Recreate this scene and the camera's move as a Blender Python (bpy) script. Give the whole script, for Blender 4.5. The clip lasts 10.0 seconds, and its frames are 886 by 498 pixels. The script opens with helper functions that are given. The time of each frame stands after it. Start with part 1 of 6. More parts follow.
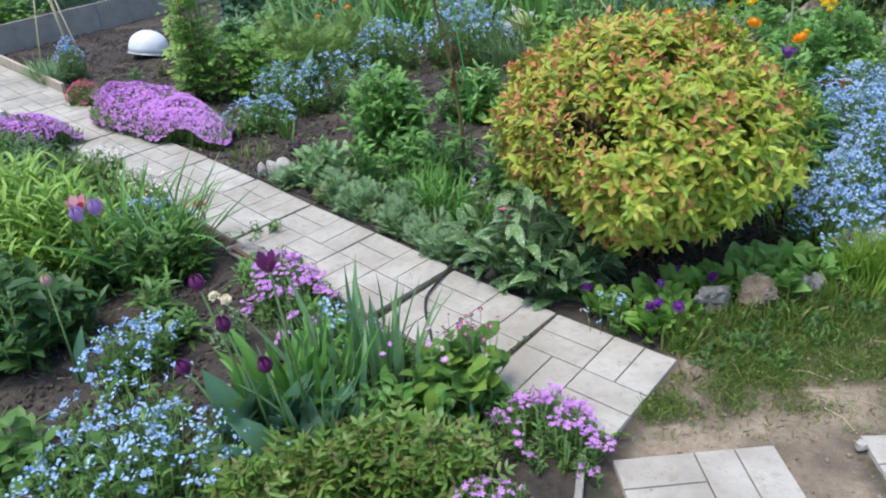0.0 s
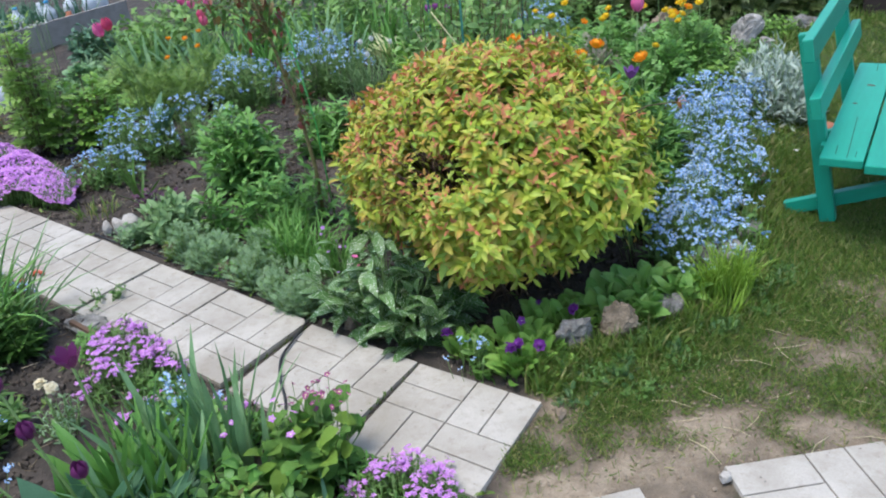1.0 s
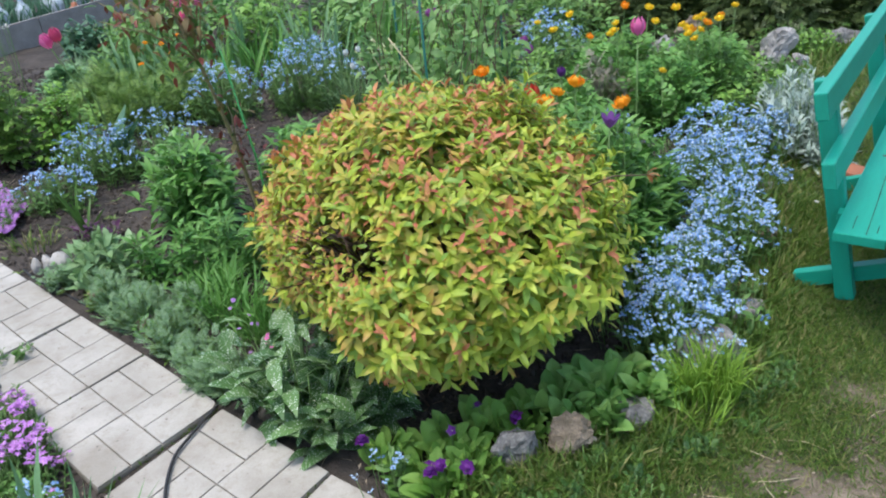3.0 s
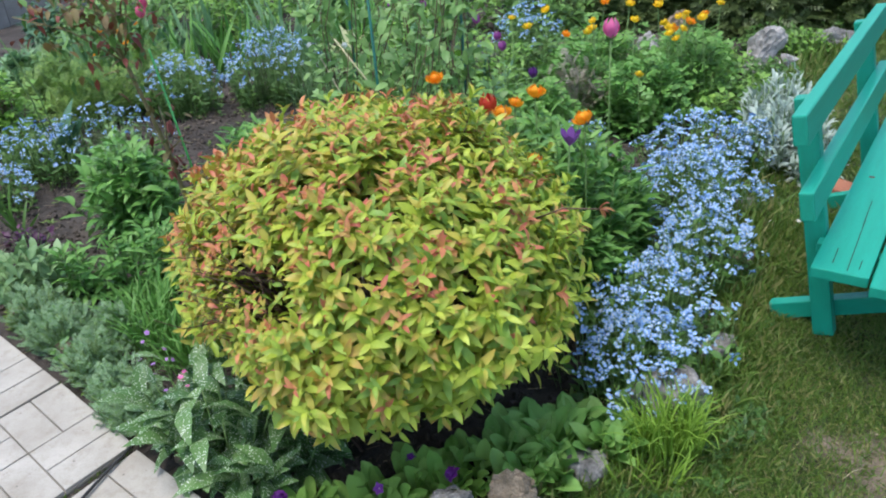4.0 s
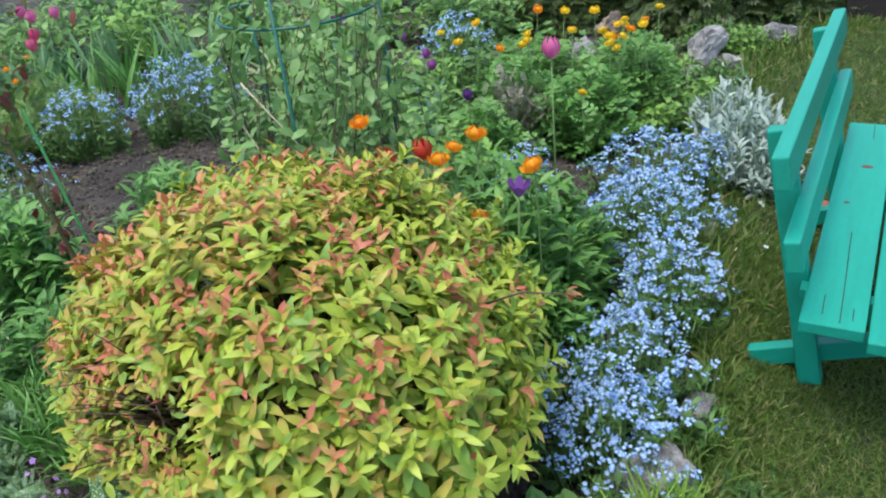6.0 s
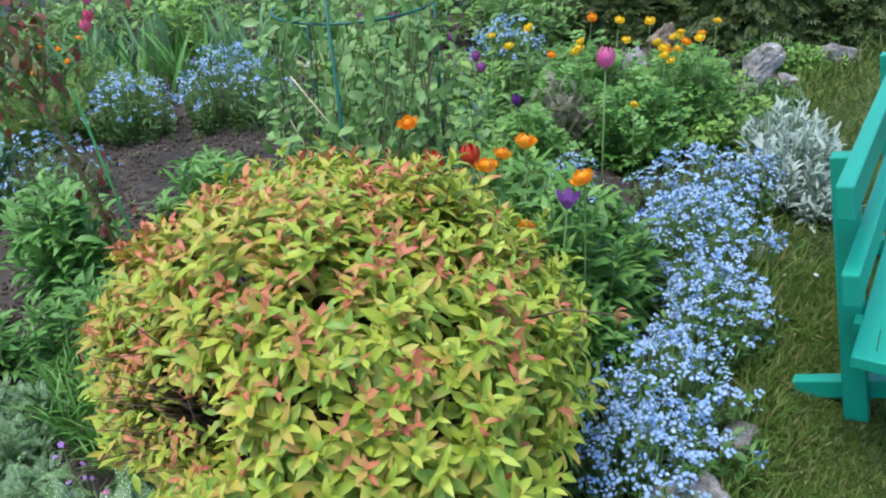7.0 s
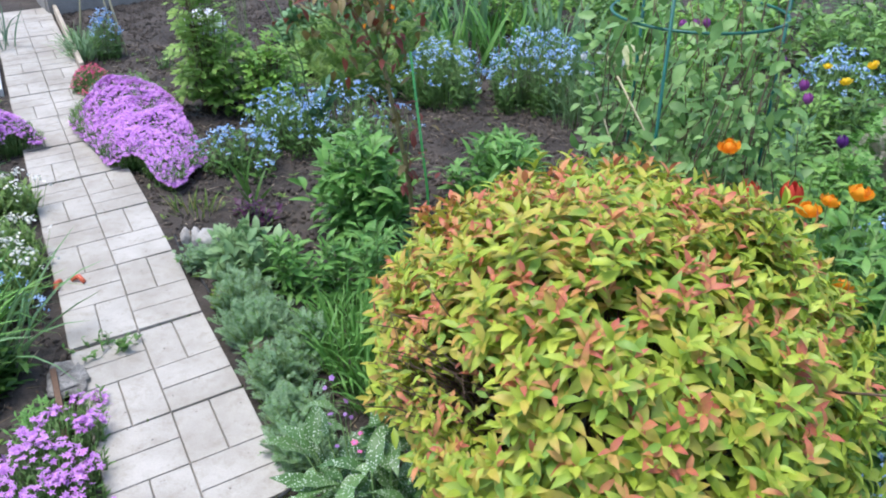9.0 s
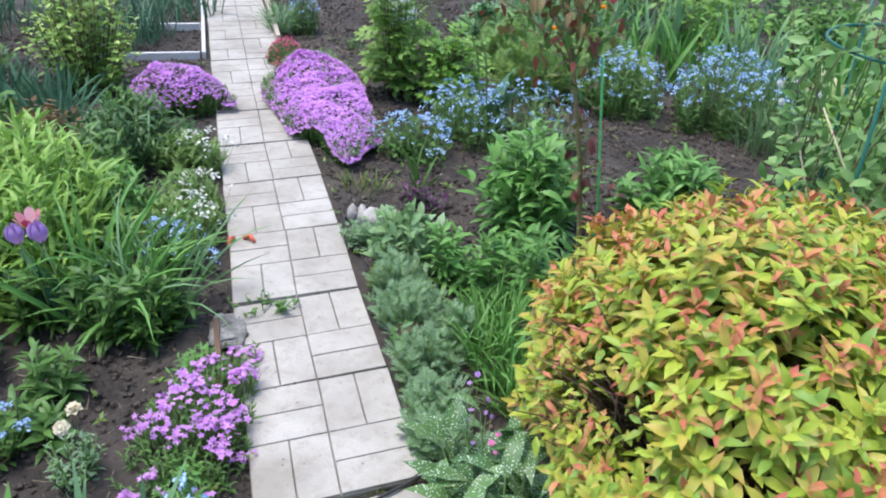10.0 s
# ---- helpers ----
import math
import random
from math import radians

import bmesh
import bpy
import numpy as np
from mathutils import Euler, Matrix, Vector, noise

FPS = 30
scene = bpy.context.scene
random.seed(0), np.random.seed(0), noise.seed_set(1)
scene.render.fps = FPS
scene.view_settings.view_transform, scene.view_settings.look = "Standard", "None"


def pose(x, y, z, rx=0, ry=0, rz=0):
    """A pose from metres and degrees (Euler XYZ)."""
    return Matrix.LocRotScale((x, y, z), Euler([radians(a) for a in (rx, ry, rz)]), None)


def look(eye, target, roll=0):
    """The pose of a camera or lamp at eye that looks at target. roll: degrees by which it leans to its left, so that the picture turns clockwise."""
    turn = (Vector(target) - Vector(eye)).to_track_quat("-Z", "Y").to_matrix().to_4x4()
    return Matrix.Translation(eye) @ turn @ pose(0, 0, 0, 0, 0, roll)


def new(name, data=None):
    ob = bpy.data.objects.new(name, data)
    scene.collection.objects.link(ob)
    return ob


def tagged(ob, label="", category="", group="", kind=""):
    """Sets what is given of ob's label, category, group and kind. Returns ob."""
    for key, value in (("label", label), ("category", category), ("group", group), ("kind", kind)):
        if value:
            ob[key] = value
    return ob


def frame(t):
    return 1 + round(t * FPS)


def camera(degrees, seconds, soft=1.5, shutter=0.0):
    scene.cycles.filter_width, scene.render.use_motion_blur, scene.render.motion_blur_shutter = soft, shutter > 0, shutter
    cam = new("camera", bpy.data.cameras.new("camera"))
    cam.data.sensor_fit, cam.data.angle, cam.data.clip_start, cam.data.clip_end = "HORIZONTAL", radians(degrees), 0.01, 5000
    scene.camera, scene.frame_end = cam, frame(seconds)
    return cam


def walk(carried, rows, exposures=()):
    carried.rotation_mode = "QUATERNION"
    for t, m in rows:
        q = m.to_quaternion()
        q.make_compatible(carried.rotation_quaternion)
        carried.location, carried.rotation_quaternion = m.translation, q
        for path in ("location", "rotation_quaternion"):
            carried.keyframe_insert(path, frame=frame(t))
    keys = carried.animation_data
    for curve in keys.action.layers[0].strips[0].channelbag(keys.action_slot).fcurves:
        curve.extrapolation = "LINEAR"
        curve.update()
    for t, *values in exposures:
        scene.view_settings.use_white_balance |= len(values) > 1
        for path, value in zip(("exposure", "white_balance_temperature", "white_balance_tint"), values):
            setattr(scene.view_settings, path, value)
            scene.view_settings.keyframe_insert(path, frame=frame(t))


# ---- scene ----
cam = camera(56.0, 10.0, 2.0)
PATH = [
    (0, (0.541, -0.068, 1.662), (0.344, 1.704, 0.755), -4.3),
    (0.5, (0.647, 0.045, 1.675), (0.63, 1.84, 0.792), -5.6),
    (1, (0.736, 0.129, 1.676), (0.769, 1.92, 0.788), -6.2),
    (1.5, (0.872, 0.244, 1.689), (0.862, 2.035, 0.798), -4.8),
    (2, (0.976, 0.335, 1.697), (0.897, 2.119, 0.798), -5.1),
    (2.5, (1.056, 0.497, 1.691), (0.952, 2.268, 0.768), -6.4),
    (3, (1.138, 0.708, 1.708), (1.065, 2.484, 0.792), -6.0),
    (3.2, (1.167, 0.759, 1.723), (1.111, 2.528, 0.791), -6.8),
    (4.3, (1.351, 1.081, 1.69), (1.288, 2.829, 0.721), -4.6),
    (4.5, (1.372, 1.115, 1.693), (1.299, 2.853, 0.707), -5.5),
    (5, (1.388, 1.245, 1.688), (1.423, 2.978, 0.69), -6.6),
    (5.5, (1.351, 1.379, 1.7), (1.448, 3.124, 0.727), -8.5),
    (5.7, (1.342, 1.397, 1.716), (1.433, 3.141, 0.742), -7.8),
    (6.8, (1.315, 1.477, 1.718), (1.342, 3.224, 0.746), -5.0),
    (7, (1.308, 1.476, 1.711), (1.307, 3.227, 0.744), -4.4),
    (7.5, (1.286, 1.466, 1.721), (1.162, 3.215, 0.76), -3.5),
    (8, (1.257, 1.483, 1.729), (1.012, 3.216, 0.761), -2.2),
    (8.5, (1.221, 1.496, 1.732), (0.841, 3.205, 0.764), -1.1),
    (9, (1.184, 1.508, 1.721), (0.611, 3.163, 0.755), 0.2),
    (9.5, (1.153, 1.516, 1.721), (0.407, 3.099, 0.752), 2.0),
    (10, (1.13, 1.511, 1.705), (0.241, 3.015, 0.733), 3.2),
]
walk(cam, [(t, look(eye, target, roll)) for t, eye, target, roll in PATH], [(0, 0.95, 6000, 10), (5, 1.0, 6000, 10), (7.5, 1.02, 5800, 11), (10, 1.16, 5900, 12.5)])

# ---- light ----
world = bpy.data.worlds.new("world")
scene.world = world
world.use_nodes = True
wn = world.node_tree
sky = wn.nodes.new("ShaderNodeTexSky")
sky.sky_type = "NISHITA"
sky.sun_disc = False
SUN_UP, SUN_ROUND = 74.0, 240.0
sky.sun_elevation, sky.sun_rotation = radians(SUN_UP), radians(SUN_ROUND)
sky.air_density, sky.dust_density, sky.ozone_density = 1.0, 2.5, 1.0
back = wn.nodes["Background"]
back.inputs["Strength"].default_value = 0.14
wn.links.new(sky.outputs["Color"], back.inputs["Color"])
sun = new("sun", bpy.data.lights.new("sun", "SUN"))
sun.data.energy, sun.data.angle, sun.data.color = 1.3, radians(25), (1.0, 0.95, 0.87)
sun_way = Vector((math.sin(radians(SUN_ROUND)) * math.cos(radians(SUN_UP)), math.cos(radians(SUN_ROUND)) * math.cos(radians(SUN_UP)), math.sin(radians(SUN_UP))))
sun.matrix_world = look(sun_way * 30, (0, 0, 0))


# ---- mesh helpers ----
STUFF = ("stemwork", "foliage", "bloom", "flower_stalk_mass", "branchwork", "young_growth", "inner_foliage")
RNG = np.random.default_rng(7)


class Shape:
    """A small mesh pattern: points, faces and a material slot for each face."""

    def __init__(self, v, f, m=None):
        self.v = np.array(v, float).reshape(-1, 3)
        self.f = [tuple(q) for q in f]
        self.m = list(m) if m is not None else [0] * len(self.f)
        self.along = None


def fuse(pairs):
    v, f, m, n = [], [], [], 0
    for s, mat in pairs:
        mat = np.array(mat)
        v.append(s.v @ mat[:3, :3].T + mat[:3, 3])
        f += [tuple(i + n for i in q) for q in s.f]
        m += s.m
        n += len(s.v)
    return Shape(np.vstack(v), f, m)


def slot(s, k):
    return Shape(s.v, s.f, [k] * len(s.f))


def unit(a):
    a = np.asarray(a, float)
    return a / np.maximum(np.linalg.norm(a, axis=-1, keepdims=True), 1e-9)


def frames(pos, way, up, size):
    """Matrices that stand a pattern (its length along y, its face to z) at each place."""
    pos = np.atleast_2d(np.asarray(pos, float))
    n = len(pos)
    y = unit(np.broadcast_to(way, (n, 3)))
    u = np.broadcast_to(up, (n, 3)).astype(float)
    x = np.cross(y, u)
    bad = np.linalg.norm(x, axis=1) < 1e-4
    x[bad] = (1, 0, 0)
    x = unit(x)
    z = np.cross(x, y)
    size = np.asarray(size, float)
    size = np.broadcast_to(size[:, None] if size.ndim == 1 else size, (n, 3))
    out = np.zeros((n, 4, 4))
    out[:, :3, 0], out[:, :3, 1], out[:, :3, 2] = x * size[:, :1], y * size[:, 1:2], z * size[:, 2:3]
    out[:, :3, 3], out[:, 3, 3] = pos, 1
    return out


def joined(name, groups, mats, smooth=True):
    """One mesh out of many placed patterns."""
    vs, ls, lt, ms, n, al = [], [], [], [], 0, []
    for s, m in groups:
        m = np.asarray(m, float)
        if m.ndim == 2:
            m = m[None]
        k = len(m)
        if k == 0:
            continue
        v = np.einsum("nij,kj->nki", m[:, :3, :3], s.v) + m[:, None, :3, 3]
        vs.append(v.reshape(-1, 3))
        flat = np.array([i for q in s.f for i in q])
        tot = np.array([len(q) for q in s.f])
        ls.append((flat[None] + (np.arange(k) * len(s.v))[:, None]).ravel() + n)
        lt.append(np.tile(tot, k))
        ms.append(np.tile(np.array(s.m), k))
        n += k * len(s.v)
        if s.along is not None:
            al.append(np.tile(s.along, k))
    me = bpy.data.meshes.new(name)
    v, l, t, mi = np.vstack(vs), np.concatenate(ls), np.concatenate(lt), np.concatenate(ms)
    me.vertices.add(len(v))
    me.vertices.foreach_set("co", v.ravel().astype(np.float32))
    me.loops.add(len(l))
    me.loops.foreach_set("vertex_index", l.astype(np.int32))
    me.polygons.add(len(t))
    me.polygons.foreach_set("loop_start", np.concatenate([[0], np.cumsum(t)[:-1]]).astype(np.int32))
    me.polygons.foreach_set("material_index", mi.astype(np.int32))
    me.polygons.foreach_set("use_smooth", np.full(len(t), smooth))
    me.update(calc_edges=True)
    if al:
        me.attributes.new("along", "FLOAT", "POINT").data.foreach_set("value", np.concatenate(al).astype(np.float32))
    for m in (mats if isinstance(mats, (list, tuple)) else [mats]):
        me.materials.append(m)
    return me


def thing(name, at, label, category, group=""):
    ob = new(name)
    ob.empty_display_size = 0.1
    ob.location = (*at, 0.0)[:3]
    return tagged(ob, label, category, group)


def part(name, mesh, parent, label="", m=None):
    ob = new(name, mesh)
    ob.parent = parent
    if m is not None:
        ob.matrix_basis = Matrix(m.tolist()) if isinstance(m, np.ndarray) else m
    if name in STUFF:
        ob["kind"] = "stuff"
    return tagged(ob, label)


def pieces(name, mesh, parent, mats, label=""):
    for m in mats:
        part(name, mesh, parent, label, m)


# ---- patterns ----
def leaf(width, n=3, fold=0.25, droop=0.6, peak=0.4, base=0.12, sharp=1.0, wave=0.0):
    """A leaf one long: folded along its midrib, bending down by droop radians."""
    v, f = [], []
    y = z = 0.0
    for i in range(n + 1):
        s = i / n
        p = s ** (math.log(0.5) / math.log(peak))
        h = width / 2 * max(math.sin(math.pi * p) ** sharp, base * (1 - s))
        a = 0.35 * droop - droop * s
        if i:
            y, z = y + math.cos(a) / n, z + math.sin(a) / n
        w = wave * (1 if i % 2 else -1) * h
        if i < n:
            v += [(-h, y, z + fold * h + w), (0, y, z), (h, y, z + fold * h - w)]
        else:
            v.append((0, y, z))
    for i in range(n - 1):
        a = 3 * i
        f += [(a, a + 1, a + 4, a + 3), (a + 1, a + 2, a + 5, a + 4)]
    a = 3 * (n - 1)
    f += [(a, a + 1, a + 3), (a + 1, a + 2, a + 3)]
    return Shape(v, f)


def tube(points, r0, r1, k=5):
    p = np.array(points, float)
    v, f = [], []
    for i in range(len(p)):
        d = unit(p[min(i + 1, len(p) - 1)] - p[max(i - 1, 0)])
        a = unit(np.cross(d, (0.31, 0.2, 1.0) if abs(d[2]) < 0.9 else (1, 0.1, 0)))
        b = np.cross(d, a)
        r = r0 + (r1 - r0) * i / (len(p) - 1)
        v += [p[i] + r * (math.cos(t) * a + math.sin(t) * b) for t in np.linspace(0, 2 * math.pi, k, endpoint=False)]
        if i:
            o = k * (i - 1)
            f += [(o + j, o + (j + 1) % k, o + k + (j + 1) % k, o + k + j) for j in range(k)]
    f.append(tuple(range(k))[::-1])
    f.append(tuple(range(k * (len(p) - 1), k * len(p))))
    return Shape(v, f)


def around(n, tilt, out=0.0, start=0.0):
    """Matrices for n petals in a ring, each rising by tilt degrees."""
    return [np.array(pose(0, 0, 0, 0, 0, start + 360 * i / n) @ pose(0, out, 0, tilt, 0, 0)) for i in range(n)]


def blossom(n, width, tilt, fold=0.1, droop=0.3, eye=0.22, notch=0.8):
    """A flat flower of radius one: n petals in slot 0 and its eye in slot 1."""
    petal = leaf(width, 2, fold, droop, 0.62, 0.35, notch)
    disc = Shape([(eye * math.cos(a), eye * math.sin(a), 0.1) for a in np.linspace(0, 2 * math.pi, 6, endpoint=False)], [(0, 1, 2, 3, 4, 5)], [1])
    return fuse([(petal, m) for m in around(n, tilt)] + [(disc, np.eye(4))])


def frond(pairs, size, width=0.32, n=2):
    """A divided leaf one long: leaflets in pairs along a rib."""
    rib = tube([(0, 0, 0), (0, 0.5, 0.05), (0, 0.95, -0.03)], 0.012, 0.006, 3)
    lf = leaf(width, n, 0.2, 0.5)
    out = [(rib, np.eye(4))]
    for i in range(pairs):
        s = 0.25 + 0.65 * i / max(pairs - 1, 1)
        k = size * (1.1 - 0.6 * abs(s - 0.5))
        for side in (-1, 1):
            out.append((lf, np.array(pose(0, s, 0.04, 0, 0, -side * 58) @ Matrix.Scale(k, 4))))
    out.append((lf, np.array(pose(0, 0.85, 0, 0, 0, 0) @ Matrix.Scale(size, 4))))
    return fuse(out)


def ball(k=6, rows=4):
    v, f = [(0, 0, -1)], []
    for i in range(1, rows):
        a = -math.pi / 2 + math.pi * i / rows
        v += [(math.cos(a) * math.cos(t), math.cos(a) * math.sin(t), math.sin(a)) for t in np.linspace(0, 2 * math.pi, k, endpoint=False)]
    v.append((0, 0, 1))
    for j in range(k):
        f.append((0, 1 + (j + 1) % k, 1 + j))
        for i in range(rows - 2):
            o = 1 + k * i
            f.append((o + j, o + (j + 1) % k, o + k + (j + 1) % k, o + k + j))
        o = 1 + k * (rows - 2)
        f.append((o + j, o + (j + 1) % k, len(v) - 1))
    return Shape(v, f)


def box_bm(x, y, z, bevel=0.0):
    """A bevelled block standing on its origin's plane."""
    bm = bmesh.new()
    bmesh.ops.create_cube(bm, size=1, matrix=Matrix.Translation((0, 0, z / 2)) @ Matrix.Diagonal((x, y, z, 1)))
    if bevel:
        bmesh.ops.bevel(bm, geom=bm.edges[:], offset=bevel, segments=2, affect="EDGES", profile=0.6)
    return bm


def mesh_of(name, bm, mat, smooth=False):
    me = bpy.data.meshes.new(name)
    bm.to_mesh(me)
    bm.free()
    me.materials.append(mat)
    for p in me.polygons:
        p.use_smooth = smooth
    return me


# ---- materials ----
def material(name):
    m = bpy.data.materials.new(name)
    m.use_nodes = True
    return m, m.node_tree, m.node_tree.nodes["Principled BSDF"]


def node(nt, kind, **kw):
    n = nt.nodes.new(kind)
    for k, v in kw.items():
        n.inputs[k.replace("_", " ")].default_value = v
    return n


def mix(nt, fac, a, b, blend="MIX"):
    n = nt.nodes.new("ShaderNodeMix")
    n.data_type, n.blend_type = "RGBA", blend
    for key, val in ((0, fac), (6, a), (7, b)):
        if isinstance(val, bpy.types.NodeSocket):
            nt.links.new(val, n.inputs[key])
        else:
            n.inputs[key].default_value = (*val, 1) if isinstance(val, tuple) and len(val) == 3 else val
    return n.outputs[2]


def maths(nt, op, a, b=0.5):
    n = nt.nodes.new("ShaderNodeMath")
    n.operation = op
    for i, val in enumerate((a, b)):
        if isinstance(val, bpy.types.NodeSocket):
            nt.links.new(val, n.inputs[i])
        else:
            n.inputs[i].default_value = val
    return n.outputs[0]


def span(nt, val, a, b):
    n = nt.nodes.new("ShaderNodeMapRange")
    n.inputs["From Min"].default_value, n.inputs["From Max"].default_value = a, b
    nt.links.new(val, n.inputs["Value"])
    return n.outputs["Result"]


def noise_of(nt, scale, detail=4.0, rough=0.6, coords="Object"):
    tc = nt.nodes.new("ShaderNodeTexCoord")
    n = node(nt, "ShaderNodeTexNoise", Scale=scale, Detail=detail, Roughness=rough)
    nt.links.new(tc.outputs[coords], n.inputs["Vector"])
    return n.outputs["Fac"]


def bumped(nt, bsdf, height, strength, distance=0.01):
    b = node(nt, "ShaderNodeBump", Strength=strength, Distance=distance)
    nt.links.new(height, b.inputs["Height"])
    nt.links.new(b.outputs["Normal"], bsdf.inputs["Normal"])


def chance(nt):
    """A number for each piece, joined or single."""
    g = nt.nodes.new("ShaderNodeNewGeometry")
    o = nt.nodes.new("ShaderNodeObjectInfo")
    return maths(nt, "FRACT", maths(nt, "ADD", g.outputs["Random Per Island"], o.outputs["Random"]), 0.0)


def leafy(name, a, b, rough=0.45, through_light=0.2, third=None, spots=None, grain=60.0, relief=0.25, blush=None):
    """Leaf or petal: two colours by piece, fine mottling, light that passes through."""
    m, nt, bsdf = material(name)
    r = chance(nt)
    col = mix(nt, r, a, b)
    if third:
        col = mix(nt, span(nt, maths(nt, "FRACT", maths(nt, "MULTIPLY", r, 7.3), 0.0), 0.72, 0.85), col, third)
    if blush:
        at = nt.nodes.new("ShaderNodeAttribute")
        at.attribute_name = "along"
        some = span(nt, maths(nt, "FRACT", maths(nt, "MULTIPLY", r, 13.7), 0.0), 1 - blush[1], 1 - blush[1] + 0.3)
        col = mix(nt, maths(nt, "MULTIPLY", span(nt, at.outputs["Fac"], *blush[2]), some), col, blush[0])
    n = noise_of(nt, grain, 3.0)
    col = mix(nt, span(nt, n, 0.3, 0.75), col, mix(nt, 0.2, col, (0.02, 0.03, 0.01)))
    if spots:
        tc = nt.nodes.new("ShaderNodeTexCoord")
        vor = node(nt, "ShaderNodeTexVoronoi", Scale=spots[0], Randomness=1.0)
        nt.links.new(tc.outputs["Object"], vor.inputs["Vector"])
        col = mix(nt, span(nt, vor.outputs["Distance"], spots[1], spots[1] - 0.1), col, spots[2])
    nt.links.new(col, bsdf.inputs["Base Color"])
    bsdf.inputs["Roughness"].default_value = rough
    bsdf.inputs["Specular IOR Level"].default_value = 0.35
    bumped(nt, bsdf, n, relief, 0.003)
    tr = nt.nodes.new("ShaderNodeBsdfTranslucent")
    nt.links.new(col, tr.inputs["Color"])
    ms = nt.nodes.new("ShaderNodeMixShader")
    ms.inputs[0].default_value = through_light
    nt.links.new(bsdf.outputs[0], ms.inputs[1])
    nt.links.new(tr.outputs[0], ms.inputs[2])
    nt.links.new(ms.outputs[0], nt.nodes["Material Output"].inputs["Surface"])
    return m


def plain(name, a, b, rough=0.7, grain=20.0, relief=0.3, metal=0.0, fine=150.0, stretch=None, depth=0.004, dirt=0.3):
    m, nt, bsdf = material(name)
    n1, n2 = noise_of(nt, grain), noise_of(nt, fine, 2.0)
    if stretch:
        for nd in [x for x in nt.nodes if x.type == "TEX_NOISE"]:
            mp = node(nt, "ShaderNodeMapping", Scale=stretch)
            nt.links.new(nd.inputs["Vector"].links[0].from_socket, mp.inputs["Vector"])
            nt.links.new(mp.outputs[0], nd.inputs["Vector"])
    col = mix(nt, span(nt, n1, 0.3, 0.7), a, b)
    col = mix(nt, maths(nt, "MULTIPLY", chance(nt), 0.25), col, mix(nt, 1.0, col, (0.72, 0.72, 0.72), "MULTIPLY"))
    nt.links.new(mix(nt, span(nt, n2, 0.35, 0.7), col, mix(nt, dirt, col, (0.03, 0.025, 0.02))), bsdf.inputs["Base Color"])
    bsdf.inputs["Roughness"].default_value = rough
    bsdf.inputs["Metallic"].default_value = metal
    bumped(nt, bsdf, maths(nt, "ADD", n1, maths(nt, "MULTIPLY", n2, 0.5)), relief, depth)
    return m


GREEN = leafy("leaf_green", (0.075, 0.17, 0.03), (0.13, 0.26, 0.05))
FRESH = leafy("leaf_fresh_green", (0.15, 0.32, 0.04), (0.26, 0.45, 0.08))
DEEP = leafy("leaf_deep_green", (0.04, 0.11, 0.03), (0.08, 0.17, 0.04))
BLUEGREEN = leafy("leaf_blue_green", (0.07, 0.17, 0.09), (0.13, 0.26, 0.14))
GREY = leafy("leaf_grey_green", (0.18, 0.31, 0.155), (0.33, 0.47, 0.255), 0.7, third=(0.17, 0.33, 0.09))
SILVER = leafy("leaf_silver", (0.34, 0.44, 0.36), (0.54, 0.62, 0.52), 0.8)
OLIVE = leafy("leaf_olive", (0.11, 0.2, 0.03), (0.19, 0.28, 0.05))
RUSTY = leafy("leaf_rusty", (0.14, 0.1, 0.035), (0.24, 0.13, 0.05))
SPIREA = leafy("leaf_yellow_green", (0.34, 0.465, 0.04), (0.53, 0.615, 0.075), 0.42, 0.26, third=(0.26, 0.42, 0.06), blush=((0.66, 0.3, 0.1), 0.4, (0.4, 1.3)))
SPIREA_WARM = leafy("leaf_golden_green", (0.4, 0.4, 0.045), (0.57, 0.51, 0.08), 0.42, 0.26, third=(0.34, 0.45, 0.06), blush=((0.6, 0.25, 0.08), 0.55, (0.25, 1.2)))
SPIREA_TIP = leafy("leaf_coral_tip", (0.66, 0.3, 0.11), (0.6, 0.19, 0.1), 0.45, 0.26, third=(0.6, 0.38, 0.1), blush=((0.52, 0.1, 0.09), 0.8, (0.3, 1.1)))
SPOTTED = leafy("leaf_white_spotted", (0.07, 0.165, 0.045), (0.14, 0.26, 0.075), 0.4, 0.2, spots=(21.0, 0.32, (0.66, 0.74, 0.6)), grain=6.0, relief=0.5)
VARIEGATED = leafy("leaf_variegated", (0.25, 0.38, 0.1), (0.75, 0.74, 0.42), 0.5, third=(0.8, 0.78, 0.5))
GRASS = leafy("grass_blade", (0.085, 0.175, 0.026), (0.2, 0.3, 0.052), 0.5, 0.3, third=(0.33, 0.32, 0.115))
GRASS_BRIGHT = leafy("grass_blade_bright", (0.22, 0.4, 0.04), (0.36, 0.54, 0.08), 0.45, 0.32)
BLUE = leafy("petal_sky_blue", (0.25, 0.47, 0.9), (0.46, 0.66, 0.95), 0.6, 0.25)
YELLOW_EYE = leafy("petal_yellow_eye", (0.85, 0.75, 0.25), (0.9, 0.85, 0.6), 0.6, 0.2)
LILAC = leafy("petal_lilac", (0.62, 0.23, 0.72), (0.83, 0.46, 0.86), 0.6, 0.3)
PURPLE_EYE = leafy("petal_purple_eye", (0.48, 0.16, 0.6), (0.52, 0.2, 0.64), 0.6, 0.2)
CRIMSON = leafy("petal_crimson", (0.65, 0.06, 0.16), (0.75, 0.14, 0.25), 0.6, 0.3)
